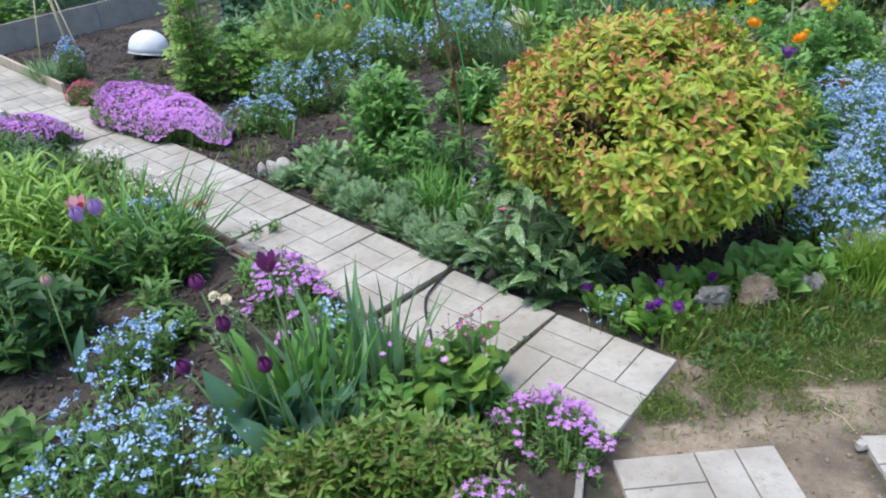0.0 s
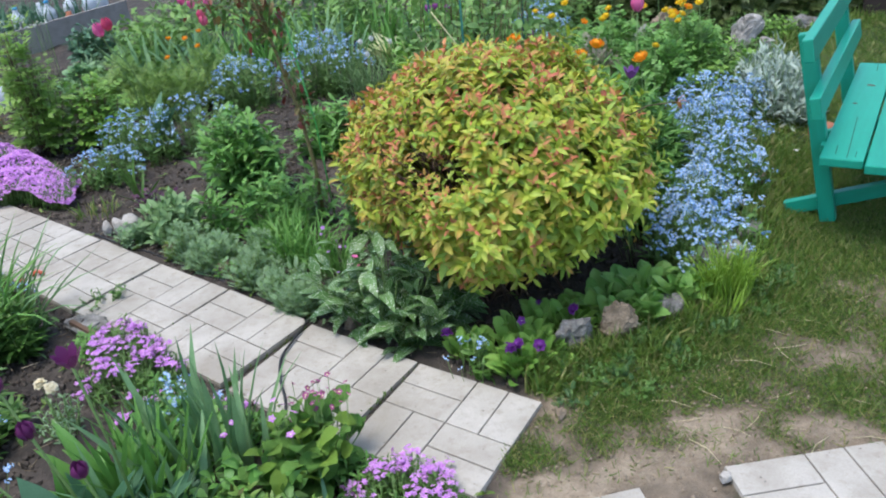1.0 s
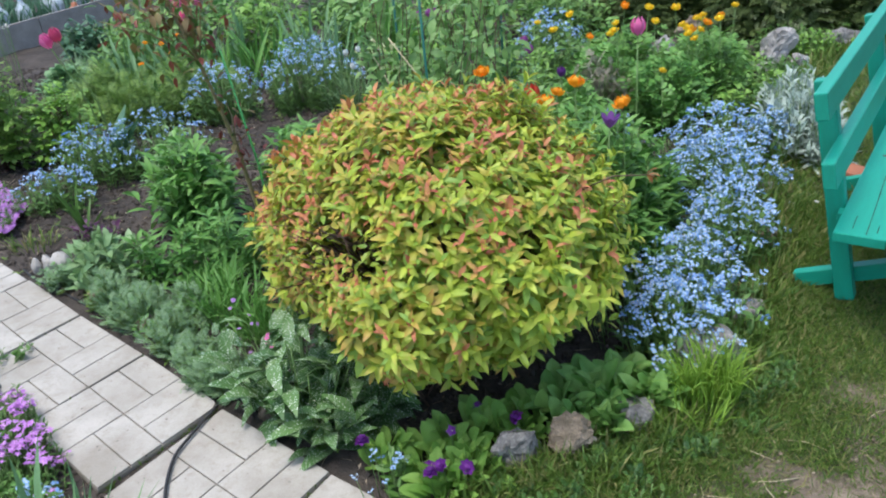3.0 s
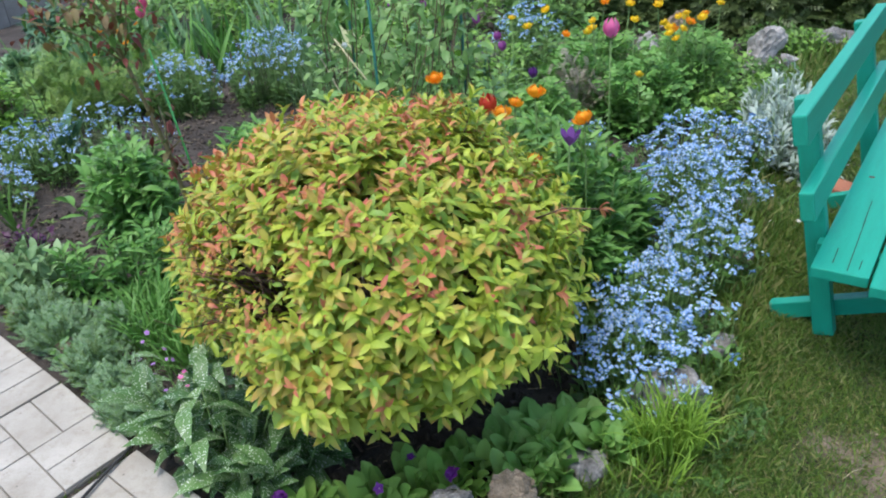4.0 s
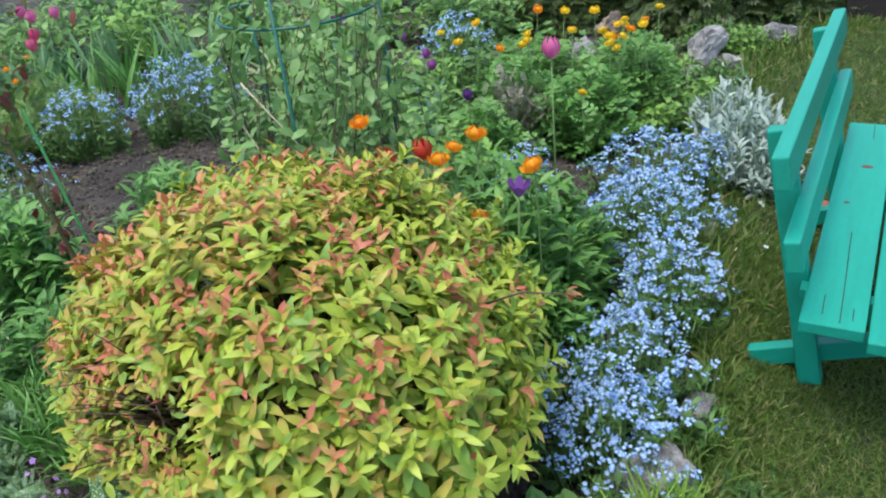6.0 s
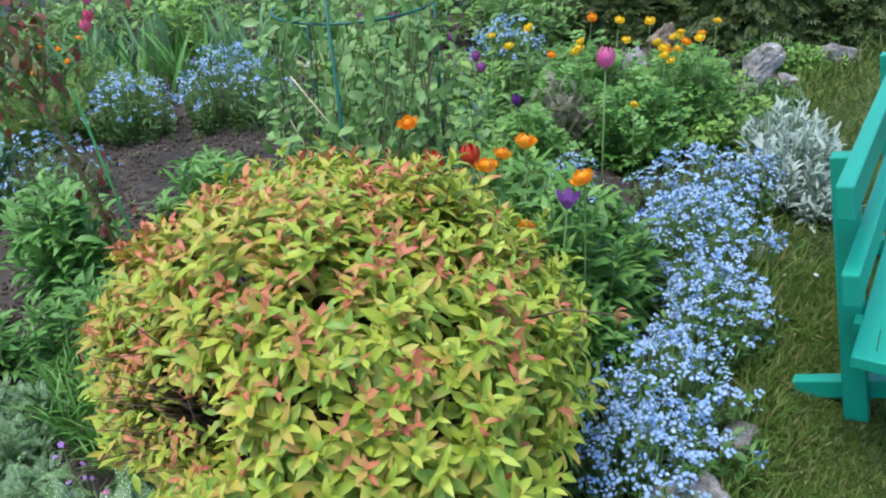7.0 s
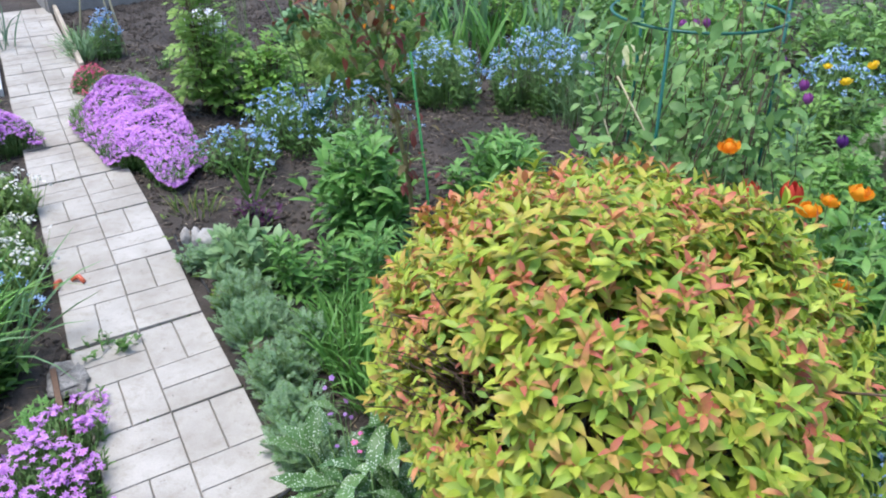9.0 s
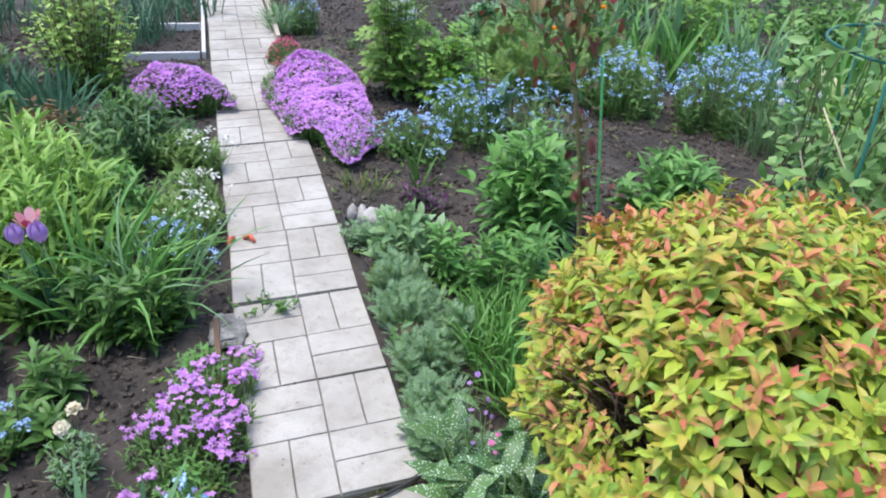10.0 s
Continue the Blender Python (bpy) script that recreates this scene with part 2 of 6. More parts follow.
WHITE = leafy("petal_white", (0.8, 0.8, 0.74), (0.85, 0.85, 0.82), 0.6, 0.3)
CREAM = leafy("petal_cream", (0.85, 0.76, 0.5), (0.86, 0.8, 0.6), 0.6, 0.3)
VIOLET = leafy("petal_violet", (0.09, 0.015, 0.16), (0.15, 0.03, 0.23), 0.5, 0.2)
MAROON = leafy("petal_dark_maroon", (0.12, 0.015, 0.095), (0.21, 0.035, 0.16), 0.4, 0.2)
PINK = leafy("petal_pink", (0.8, 0.12, 0.34), (0.86, 0.24, 0.46), 0.45, 0.3)
RED = leafy("petal_red", (0.62, 0.03, 0.025), (0.72, 0.09, 0.04), 0.45, 0.3)
MAUVE = leafy("petal_mauve", (0.46, 0.25, 0.62), (0.56, 0.34, 0.68), 0.45, 0.3)
ORANGE = leafy("petal_orange", (1.0, 0.34, 0.008), (1.0, 0.46, 0.015), 0.5, 0.3)
YELLOW = leafy("petal_yellow", (1.0, 0.66, 0.015), (1.0, 0.74, 0.03), 0.5, 0.3)
STEM = plain("stem_green", (0.14, 0.26, 0.06), (0.2, 0.32, 0.09), 0.6)
TWIG = plain("twig_brown", (0.1, 0.06, 0.035), (0.2, 0.13, 0.08), 0.85)
STONE_GREY = plain("stone_grey", (0.12, 0.112, 0.095), (0.42, 0.4, 0.36), 0.9, 22.0, 1.0, depth=0.012, dirt=0.5)
STONE_WARM = plain("stone_warm", (0.2, 0.15, 0.09), (0.44, 0.35, 0.25), 0.9, 20.0, 1.0, depth=0.012, dirt=0.5)
PEBBLE = plain("stone_pale", (0.4, 0.37, 0.32), (0.55, 0.52, 0.46), 0.75, 18.0, 0.4)


def weathered_concrete(name, a, b, stain, rough=0.88):
    """Cast concrete: pale wear in broad patches, brownish stains, dark specks and fine grain."""
    m, nt, bsdf = material(name)
    g = nt.nodes.new("ShaderNodeNewGeometry")

    def at(scale, detail, r=0.6):
        n = node(nt, "ShaderNodeTexNoise", Scale=scale, Detail=detail, Roughness=r)
        nt.links.new(g.outputs["Position"], n.inputs["Vector"])
        return n.outputs["Fac"]

    broad, mid, fine = at(3.2, 5.0), at(22.0, 5.0, 0.7), at(210.0, 2.0)
    col = mix(nt, span(nt, broad, 0.36, 0.64), a, b)
    col = mix(nt, maths(nt, "MULTIPLY", chance(nt), 0.35), col, mix(nt, 1.0, col, (0.8, 0.79, 0.76), "MULTIPLY"))
    col = mix(nt, maths(nt, "MULTIPLY", span(nt, mid, 0.5, 0.78), 0.7), col, stain)
    vor = node(nt, "ShaderNodeTexVoronoi", Scale=38.0)
    nt.links.new(g.outputs["Position"], vor.inputs["Vector"])
    col = mix(nt, maths(nt, "MULTIPLY", span(nt, vor.outputs["Distance"], 0.16, 0.06), span(nt, mid, 0.5, 0.6)), col, (0.09, 0.08, 0.065))
    nt.links.new(mix(nt, span(nt, fine, 0.4, 0.75), col, mix(nt, 0.16, col, (0.1, 0.09, 0.07))), bsdf.inputs["Base Color"])
    bsdf.inputs["Roughness"].default_value = rough
    bumped(nt, bsdf, maths(nt, "ADD", mid, maths(nt, "MULTIPLY", fine, 0.5)), 0.45, 0.003)
    return m


CONCRETE = weathered_concrete("cast_concrete", (0.345, 0.315, 0.26), (0.49, 0.46, 0.4), (0.26, 0.225, 0.165))
CONCRETE_BASE = weathered_concrete("cast_concrete_joint", (0.22, 0.2, 0.16), (0.32, 0.295, 0.25), (0.13, 0.115, 0.08), 0.95)
TEAL = plain("green_gloss_paint", (0.015, 0.305, 0.195), (0.02, 0.355, 0.232), 0.42, 5.0, 0.3, stretch=(8, 1, 8), fine=40.0, depth=0.0015, dirt=0.12)
PALE_WOOD = plain("weathered_board", (0.42, 0.34, 0.24), (0.58, 0.5, 0.38), 0.85, 9.0, 0.5)
WHITE_WOOD = plain("white_painted_board", (0.7, 0.69, 0.65), (0.8, 0.79, 0.76), 0.7, 10.0, 0.3)
SLATE = plain("grey_fibre_board", (0.26, 0.24, 0.21), (0.4, 0.37, 0.325), 0.9, 6.0, 0.4)
BROWN_WOOD = plain("brown_board", (0.12, 0.065, 0.035), (0.2, 0.12, 0.07), 0.8, 8.0, 0.5)
WHITE_PLASTIC = plain("white_enamel", (0.82, 0.82, 0.8), (0.86, 0.86, 0.84), 0.3, 6.0, 0.05)
RUBBER = plain("black_rubber", (0.02, 0.02, 0.02), (0.035, 0.035, 0.035), 0.5, 30.0, 0.1)
GREEN_PLASTIC = plain("green_coated_wire", (0.008, 0.12, 0.085), (0.015, 0.16, 0.11), 0.4, 20.0, 0.1)
LIME_PLASTIC = plain("lime_coated_stake", (0.1, 0.5, 0.1), (0.14, 0.58, 0.14), 0.4, 20.0, 0.1)
STRAW = plain("dry_straw", (0.55, 0.46, 0.26), (0.68, 0.6, 0.38), 0.8, 40.0, 0.2)
BLUE_PLASTIC = plain("blue_plastic", (0.05, 0.35, 0.7), (0.08, 0.42, 0.75), 0.35, 10.0, 0.05)
CLEAR_PLASTIC = plain("cloudy_plastic", (0.6, 0.66, 0.7), (0.72, 0.77, 0.8), 0.25, 10.0, 0.05)
TERRACOTTA = plain("terracotta", (0.4, 0.14, 0.07), (0.5, 0.2, 0.1), 0.8, 12.0, 0.2)
ORANGE_PLASTIC = plain("orange_plastic", (0.7, 0.12, 0.05), (0.8, 0.18, 0.08), 0.4, 20.0, 0.05)

# ---- ground ----
EDGE = [(-0.2, 0.2), (0.5, 1.55), (0.8, 1.75), (1.0, 2.35), (1.12, 2.55), (1.35, 2.62), (1.66, 2.72), (1.93, 2.92), (2.15, 3.35), (2.4, 4.0), (2.66, 4.75), (3.1, 5.7), (3.6, 6.35), (4.3, 6.8), (9.0, 9.0)]


def off_edge(x, y):
    """Metres into the lawn (minus: into the beds)."""
    best, side = np.full(x.shape, 1e9), np.zeros(x.shape)
    for (ax, ay), (bx, by) in zip(EDGE, EDGE[1:]):
        dx, dy = bx - ax, by - ay
        s = np.clip(((x - ax) * dx + (y - ay) * dy) / (dx * dx + dy * dy), 0, 1)
        d = np.hypot(x - ax - s * dx, y - ay - s * dy)
        near = d < best
        cross = dx * (y - ay) - dy * (x - ax)
        best, side = np.where(near, d, best), np.where(near, -np.sign(cross), side)
    return best * side


PATH_AT, PATH_WAY, PATH_LEFT = np.array((1.043, 2.311)), np.array((-0.744, 0.668)), np.array((-0.668, -0.744))


def on_path(x, y, more=0.02):
    """Whether a place lies on the slab path."""
    u = (x - PATH_AT[0]) * PATH_WAY[0] + (y - PATH_AT[1]) * PATH_WAY[1]
    w = (x - PATH_AT[0]) * PATH_LEFT[0] + (y - PATH_AT[1]) * PATH_LEFT[1]
    return (u > -0.03) & (w > -more) & (w < 0.475 + more)


def on_terrace(x, y):
    """Whether a place lies on the loose slabs beside the lawn."""
    return (x > 0.28) & (x < 2.56) & (y > 1.2) & (y < 1.36 + 0.5 + 0.06 * (x - 0.35))


def patchy(x, y, scale, seed=0.0):
    return np.array([noise.noise(Vector((a * scale, b * scale, seed))) for a, b in zip(np.ravel(x), np.ravel(y))]).reshape(np.shape(x))


def bareness(x, y):
    """How far the lawn is worn to sandy earth."""
    a = np.exp(-(((x - 1.15) / 0.42) ** 2 + ((y - 1.9) / 0.19) ** 2) * 1.1) * 1.3
    b = np.exp(-(((x - 1.9) / 0.45) ** 2 + ((y - 1.95) / 0.18) ** 2)) * 0.6
    c = np.exp(-(((x - 2.45) / 0.3) ** 2 + ((y - 2.68) / 0.26) ** 2)) * 0.3
    d = np.exp(-(((x - 2.0) / 1.5) ** 2 + ((y - 1.4) / 0.44) ** 2)) * 0.85
    for bx, by, br, k in ((2.1, 2.35, 0.14, 0.75), (1.92, 2.31, 0.1, 0.65), (2.17, 2.52, 0.1, 0.65), (1.77, 2.23, 0.08, 0.6), (2.02, 2.47, 0.06, 0.5), (2.25, 2.62, 0.12, 0.5), (1.66, 2.14, 0.16, 0.5), (1.45, 2.13, 0.13, 0.6), (1.1, 2.24, 0.1, 0.9), (2.4, 2.78, 0.16, 0.4), (2.75, 3.05, 0.2, 0.4), (2.6, 3.3, 0.15, 0.35)):
        d = d + 0.6 * k * np.exp(-((x - bx) ** 2 + (y - by) ** 2) / br ** 2)
    worn = np.clip(1.5 - 0.6 * np.hypot(x - 1.6, y - 2.0), 0.3, 1)
    return np.clip(a + b + c + d + worn * (0.7 * patchy(x, y, 3.5, 3.0) + 0.6 * patchy(x, y, 9.0, 5.0)) + 0.02 + 0.1 * np.clip(worn - 0.6, 0, 1) / 0.4, 0, 1)


def ground_sheet():
    xs = np.concatenate([[-400, -120, -40, -15, -8], np.arange(-5.5, 6.0, 0.045), [8, 15, 40, 120, 400]])
    ys = np.concatenate([[-400, -120, -40, -15, -6, -2], np.arange(-0.5, 10.5, 0.045), [13, 18, 40, 120, 400]])
    gx, gy = np.meshgrid(xs, ys)
    inside = (np.abs(gx) < 6) & (gy > -1) & (gy < 11)
    e = off_edge(gx, gy)
    lawn = np.clip(e / 0.08 + 0.5, 0, 1)
    rough = np.where(inside, 0.018 * patchy(gx, gy, 5.0) + 0.014 * patchy(gx, gy, 14.0, 2.0), 0)
    z = -0.012 + rough * (1 - 0.6 * lawn) * np.where(on_path(gx, gy, 0.12), 0.15, 1.0)
    me = bpy.data.meshes.new("ground")
    ny, nx = gx.shape
    idx = np.arange(nx * ny).reshape(ny, nx)
    faces = np.stack([idx[:-1, :-1], idx[:-1, 1:], idx[1:, 1:], idx[1:, :-1]], -1).reshape(-1, 4)
    me.from_pydata(np.stack([gx, gy, z], -1).reshape(-1, 3).tolist(), [], faces.tolist())
    for nm, val in (("lawn", lawn), ("bare", np.where(inside, bareness(gx, gy), 0.3))):
        at = me.attributes.new(nm, "FLOAT", "POINT")
        at.data.foreach_set("value", val.ravel().astype(np.float32))
    me.polygons.foreach_set("use_smooth", np.full(len(faces), True))
    m, nt, bsdf = material("garden_ground")
    tc = nt.nodes.new("ShaderNodeTexCoord")
    n1, n2, n3 = noise_of(nt, 3.0, 6.0), noise_of(nt, 38.0, 5.0, 0.7), noise_of(nt, 160.0, 3.0)
    at1, at2 = nt.nodes.new("ShaderNodeAttribute"), nt.nodes.new("ShaderNodeAttribute")
    at1.attribute_name, at2.attribute_name = "lawn", "bare"
    soil = mix(nt, span(nt, n2, 0.3, 0.7), (0.022, 0.018, 0.014), (0.075, 0.061, 0.048))
    soil = mix(nt, span(nt, n1, 0.42, 0.7), soil, (0.105, 0.085, 0.066))
    sand = mix(nt, span(nt, n2, 0.3, 0.75), (0.17, 0.128, 0.085), (0.36, 0.29, 0.205))
    sand = mix(nt, span(nt, at2.outputs["Fac"], 0.8, 1.0), sand, mix(nt, span(nt, n2, 0.3, 0.75), (0.26, 0.2, 0.13), (0.47, 0.385, 0.275)))
    sand = mix(nt, span(nt, n1, 0.42, 0.66), sand, (0.15, 0.118, 0.082))
    turf = mix(nt, span(nt, n2, 0.3, 0.7), (0.02, 0.034, 0.01), (0.055, 0.078, 0.024))
    turf = mix(nt, span(nt, at2.outputs["Fac"], 0.14, 0.5), turf, mix(nt, span(nt, n2, 0.3, 0.7), (0.07, 0.056, 0.036), (0.16, 0.132, 0.09)))
    col = mix(nt, at1.outputs["Fac"], soil, mix(nt, span(nt, at2.outputs["Fac"], 0.42, 0.9), turf, sand))
    nt.links.new(col, bsdf.inputs["Base Color"])
    bsdf.inputs["Roughness"].default_value = 0.95
    bumped(nt, bsdf, maths(nt, "ADD", n2, maths(nt, "MULTIPLY", n3, 0.4)), 0.9, 0.02)
    me.materials.append(m)
    return tagged(new("ground", me), "dark garden soil, worn sandy earth and thin lawn", "ground", kind="structure")


ground_sheet()


def grass():
    n = 620000
    near = RNG.random(n) < 0.5
    x = np.where(near, RNG.uniform(0.6, 3.3, n), RNG.uniform(0.3, 5.6, n))
    y = np.where(near, RNG.uniform(1.5, 4.2, n), RNG.uniform(0.6, 7.6, n))
    e, b = off_edge(x, y), bareness(x, y)
    keep = (e > -0.02) & (RNG.random(n) > np.clip(b * 1.15 - 0.2, 0, 0.975))
    keep &= ~on_path(x, y) & ~on_terrace(x, y)
    x, y, e, b = x[keep], y[keep], e[keep], b[keep]
    n = len(x)
    tall = np.clip(1 - e / 0.28, 0, 1) * (y > 2.35)
    size = (0.015 + 0.03 * RNG.random(n) ** 1.5) * np.where(np.hypot(x - 1.4, y - 1.4) > 2.6, 1.5, 1.0) * (1 + 2.2 * tall * RNG.random(n))
    lean = RNG.normal(0, 0.85, (n, 2)) * (1 - 0.6 * tall)[:, None]
    way = np.column_stack([lean, np.ones(n)])
    up = np.column_stack([RNG.normal(size=(n, 2)), np.zeros(n)])
    blades = [leaf(w, 2, 0.1, d, 0.3, 0.9) for w, d in ((0.085, 0.9), (0.07, 1.6), (0.095, 0.4))]
    pick = RNG.integers(0, 3, n)
    m = frames(np.column_stack([x, y, np.full(n, -0.012)]), way, up, np.repeat(size[:, None], 3, 1))
    me = joined("lawn_grass", [(s, m[pick == i]) for i, s in enumerate(blades)], GRASS)
    tagged(new("lawn_grass", me), "short worn green lawn grass with bare patches", "grass", kind="stuff")


grass()


def clods():
    n = 70000
    x, y = RNG.uniform(-4.6, 2.6, n), RNG.uniform(1.2, 8.4, n)
    keep = (off_edge(x, y) < -0.06) & ~on_path(x, y) & ~on_terrace(x, y)
    x, y = x[keep], y[keep]
    n = len(x)
    s = 0.003 + 0.013 * RNG.random(n) ** 2.5
    lump = ball(5, 3)
    m = frames(np.column_stack([x, y, -0.012 + 0.006 * RNG.random(n)]), RNG.normal(size=(n, 3)), RNG.normal(size=(n, 3)), np.column_stack([s, s * 1.2, s * 0.8]))
    soil = plain("soil_clod", (0.034, 0.027, 0.02), (0.115, 0.092, 0.07), 0.95, 30.0, 0.6)
    tagged(new("soil_clods", joined("soil_clods", [(lump, m)], soil, False)), "crumbly dark brown clods of garden soil", "soil", kind="stuff")


clods()


def litter():
    """Dry stalks, leaf bits and tiny seedlings on the open soil."""
    n = 9000
    x, y = RNG.uniform(-3.4, 2.4, n), RNG.uniform(1.5, 6.8, n)
    keep = (off_edge(x, y) < -0.04) & ~on_path(x, y, 0.0) & ~on_terrace(x, y)
    x, y = x[keep], y[keep]
    n = len(x)
    p = np.column_stack([x, y, 0.004 + 0.008 * RNG.random(n)])
    way = np.column_stack([RNG.normal(size=(n, 2)), 0.15 * RNG.normal(size=n)])
    bit = [tube([(0, 0, 0), (0.04, 0.5, 0.02), (0, 1, 0)], 0.035, 0.02, 3), leaf(0.4, 2, 0.3, 0.9)]
    first = RNG.random(n) < 0.6
    long = np.where(first, 0.02 + 0.05 * RNG.random(n) ** 2, 0.01 + 0.015 * RNG.random(n))
    dry = leafy("dry_litter", (0.2, 0.15, 0.09), (0.42, 0.35, 0.24), 0.8, 0.1, third=(0.1, 0.065, 0.04))
    m = frames(p, way, np.array((0, 0, 1.0)) + 0.4 * RNG.normal(size=(n, 3)), long)
    tagged(new("dry_litter", joined("dry_litter", [(bit[0], m[first]), (bit[1], m[~first])], dry)), "dry brown stalks and leaf bits on the soil", "litter", kind="stuff")
    n = 520
    x, y = RNG.uniform(-3.2, 2.2, n), RNG.uniform(1.6, 6.6, n)
    keep = (off_edge(x, y) < -0.04) & ~on_path(x, y, -0.01) & ~on_terrace(x, y)
    x, y = np.repeat(x[keep], 6), np.repeat(y[keep], 6)
    n = len(x)
    m = frames(np.column_stack([x, y, np.full(n, 0.0)]), np.column_stack([RNG.normal(size=(n, 2)), 0.5 + 0.5 * RNG.random(n)]), (0, 0, 1), 0.012 + 0.025 * RNG.random(n))
    tagged(new("seedling_weeds", joined("seedling_weeds", [(leaf(0.42, 3, 0.2, 0.8), m)], OLIVE)), "tiny green weed seedlings on the soil", "weeds", kind="stuff")


litter()


# ---- slab path ----
SLAB_W, SLAB_SKEW = 0.472, 0.1
TILE_MESH = {}


def slab_tiles(w, l):
    """Eight bricks of one slab, in basket weave: centre and size."""
    g, out = 0.0046, []
    for i in range(2):
        for j in range(2):
            x0, y0, hw, hl = w / 2 * i, l / 2 * j, w / 2, l / 2
            for k in range(2):
                if (i + j) % 2 == 0:
                    out.append((x0 + hw / 2, y0 + hl / 4 + hl / 2 * k, hw - g, hl / 2 - g))
                else:
                    out.append((x0 + hw / 4 + hw / 2 * k, y0 + hl / 2, hw / 2 - g, hl - g))
    return out


def block(name, sx, sy, high, bevel, mat, skew, corner=0.0):
    """A worn block standing on its plane; corner: the radius of its right near corner."""
    x, y = sx / 2, sy / 2
    rim = [(-x, -y)]
    if corner:
        rim += [(x - corner + corner * math.sin(a), -y + corner - corner * math.cos(a)) for a in np.linspace(0, math.pi / 2, 6)]
    else:
        rim.append((x, -y))
    rim += [(x, y), (-x, y)]
    bm = bmesh.new()
    face = bm.faces.new([bm.verts.new((px, py + skew * px, 0)) for px, py in rim])
    up = bmesh.ops.extrude_face_region(bm, geom=[face])["geom"]
    bmesh.ops.translate(bm, verts=[v for v in up if isinstance(v, bmesh.types.BMVert)], vec=(0, 0, high))
    bmesh.ops.recalc_face_normals(bm, faces=bm.faces)
    bmesh.ops.bevel(bm, geom=[e for e in bm.edges if min(v.co.z for v in e.verts) > high / 2], offset=bevel, segments=2, affect="EDGES", profile=0.6)
    return mesh_of(name, bm, mat)


def paving_slab(x, y, turn, tilt=0.0, w=SLAB_W, l=0.487, skew=SLAB_SKEW, corner=0.0, sunk=0.0):
    """A cast slab from its right near corner: along its length is +y."""
    ob = thing("paving_slab", (x, y, 0), "pale grey cast concrete slab with a basket-weave brick pattern", "paving slab", "slabs of the garden path")
    ob.matrix_basis = pose(x, y, -sunk, 0, tilt, turn)
    key = (w, l, skew, corner)
    if key not in TILE_MESH:
        TILE_MESH[key] = block("slab_base", w, l, 0.046, 0.004, CONCRETE_BASE, skew, corner)
    part("slab_base", TILE_MESH[key], ob, m=pose(-w / 2, l / 2 - skew * w / 2, -0.053))
    for cx, cy, sx, sy in slab_tiles(w, l):
        round_it = corner if cx < w / 2 and cy < l / 4 else 0.0
        k = (round(sx, 3), round(sy, 3), skew, round_it)
        if k not in TILE_MESH:
            TILE_MESH[k] = block("brick", sx, sy, 0.022, 0.0032, CONCRETE, skew, round_it)
        part("brick", TILE_MESH[k], ob, m=pose(-cx, cy - skew * cx, -0.019 + random.uniform(-0.0008, 0.0008)))
    return ob


JOINTS = [(1.043, 2.311), (0.651, 2.626), (0.231, 2.996), (-0.147, 3.348), (-0.525, 3.689), (-0.912, 4.055), (-1.3, 4.415), (-1.655, 4.735)]
while len(JOINTS) < 16:
    JOINTS.append((JOINTS[-1][0] - 0.372, JOINTS[-1][1] + 0.345))
for i, (a, b) in enumerate(zip(JOINTS, JOINTS[1:])):
    turn = math.degrees(math.atan2(b[1] - a[1], b[0] - a[0])) - 90
    l = round(math.hypot(b[0] - a[0], b[1] - a[1]) - (0.02 if i == 1 else 0.01), 3)
    paving_slab(a[0], a[1], turn + random.uniform(-0.6, 0.6), random.uniform(-0.4, 0.4), SLAB_W, l, SLAB_SKEW, 0.035 if i == 2 else 0.0, 0.0 if i < 2 else -0.007)
for x, y, turn in ((1.31, 1.4, 8.0), (1.99, 1.46, 3.0), (2.49, 1.48, 3.0)):
    paving_slab(x, y, turn, skew=0.0)

# moss in the joints
MOSS = leafy("moss", (0.09, 0.16, 0.025), (0.16, 0.24, 0.05), 0.8, 0.2)
for i in range(1, 9):
    jx, jy = JOINTS[i]
    s = np.sort(RNG.random(90)) * 0.46
    s = s[RNG.random(90) < 0.25 + 0.75 * (np.sin(s * 17 + i * 3) > 0.2)]
    p = np.column_stack([jx + (PATH_LEFT[0] - SLAB_SKEW * PATH_WAY[0]) * s, jy + (PATH_LEFT[1] - SLAB_SKEW * PATH_WAY[1]) * s, np.full(len(s), -0.012)]) + RNG.normal(0, 0.003, (len(s), 3))
    m = frames(p, np.column_stack([RNG.normal(0, 0.6, (len(p), 2)), np.ones(len(p))]), RNG.normal(size=(len(p), 3)), 0.012 + 0.014 * RNG.random(len(p)))
    tagged(new("moss", joined("moss", [(leaf(0.5, 2), m)], MOSS)), "thin green moss in a path joint", "moss", kind="stuff")

# black hose that crosses the path in a joint
hose = thing("garden_hose", (0.22, 2.98, 0), "thin black rubber hose across the slab path", "hose")
def smooth_line(points, steps=6):
    p = [Vector(q) for q in (points[0], *points, points[-1])]
    out = []
    for a, b, c, d in zip(p, p[1:], p[2:], p[3:]):
        for k in range(steps):
            t = k / steps
            out.append(0.5 * (2 * b + (c - a) * t + (2 * a - 5 * b + 4 * c - d) * t * t + (3 * b - a - 3 * c + d) * t ** 3))
    return [tuple(q) for q in (*out, p[-1])]


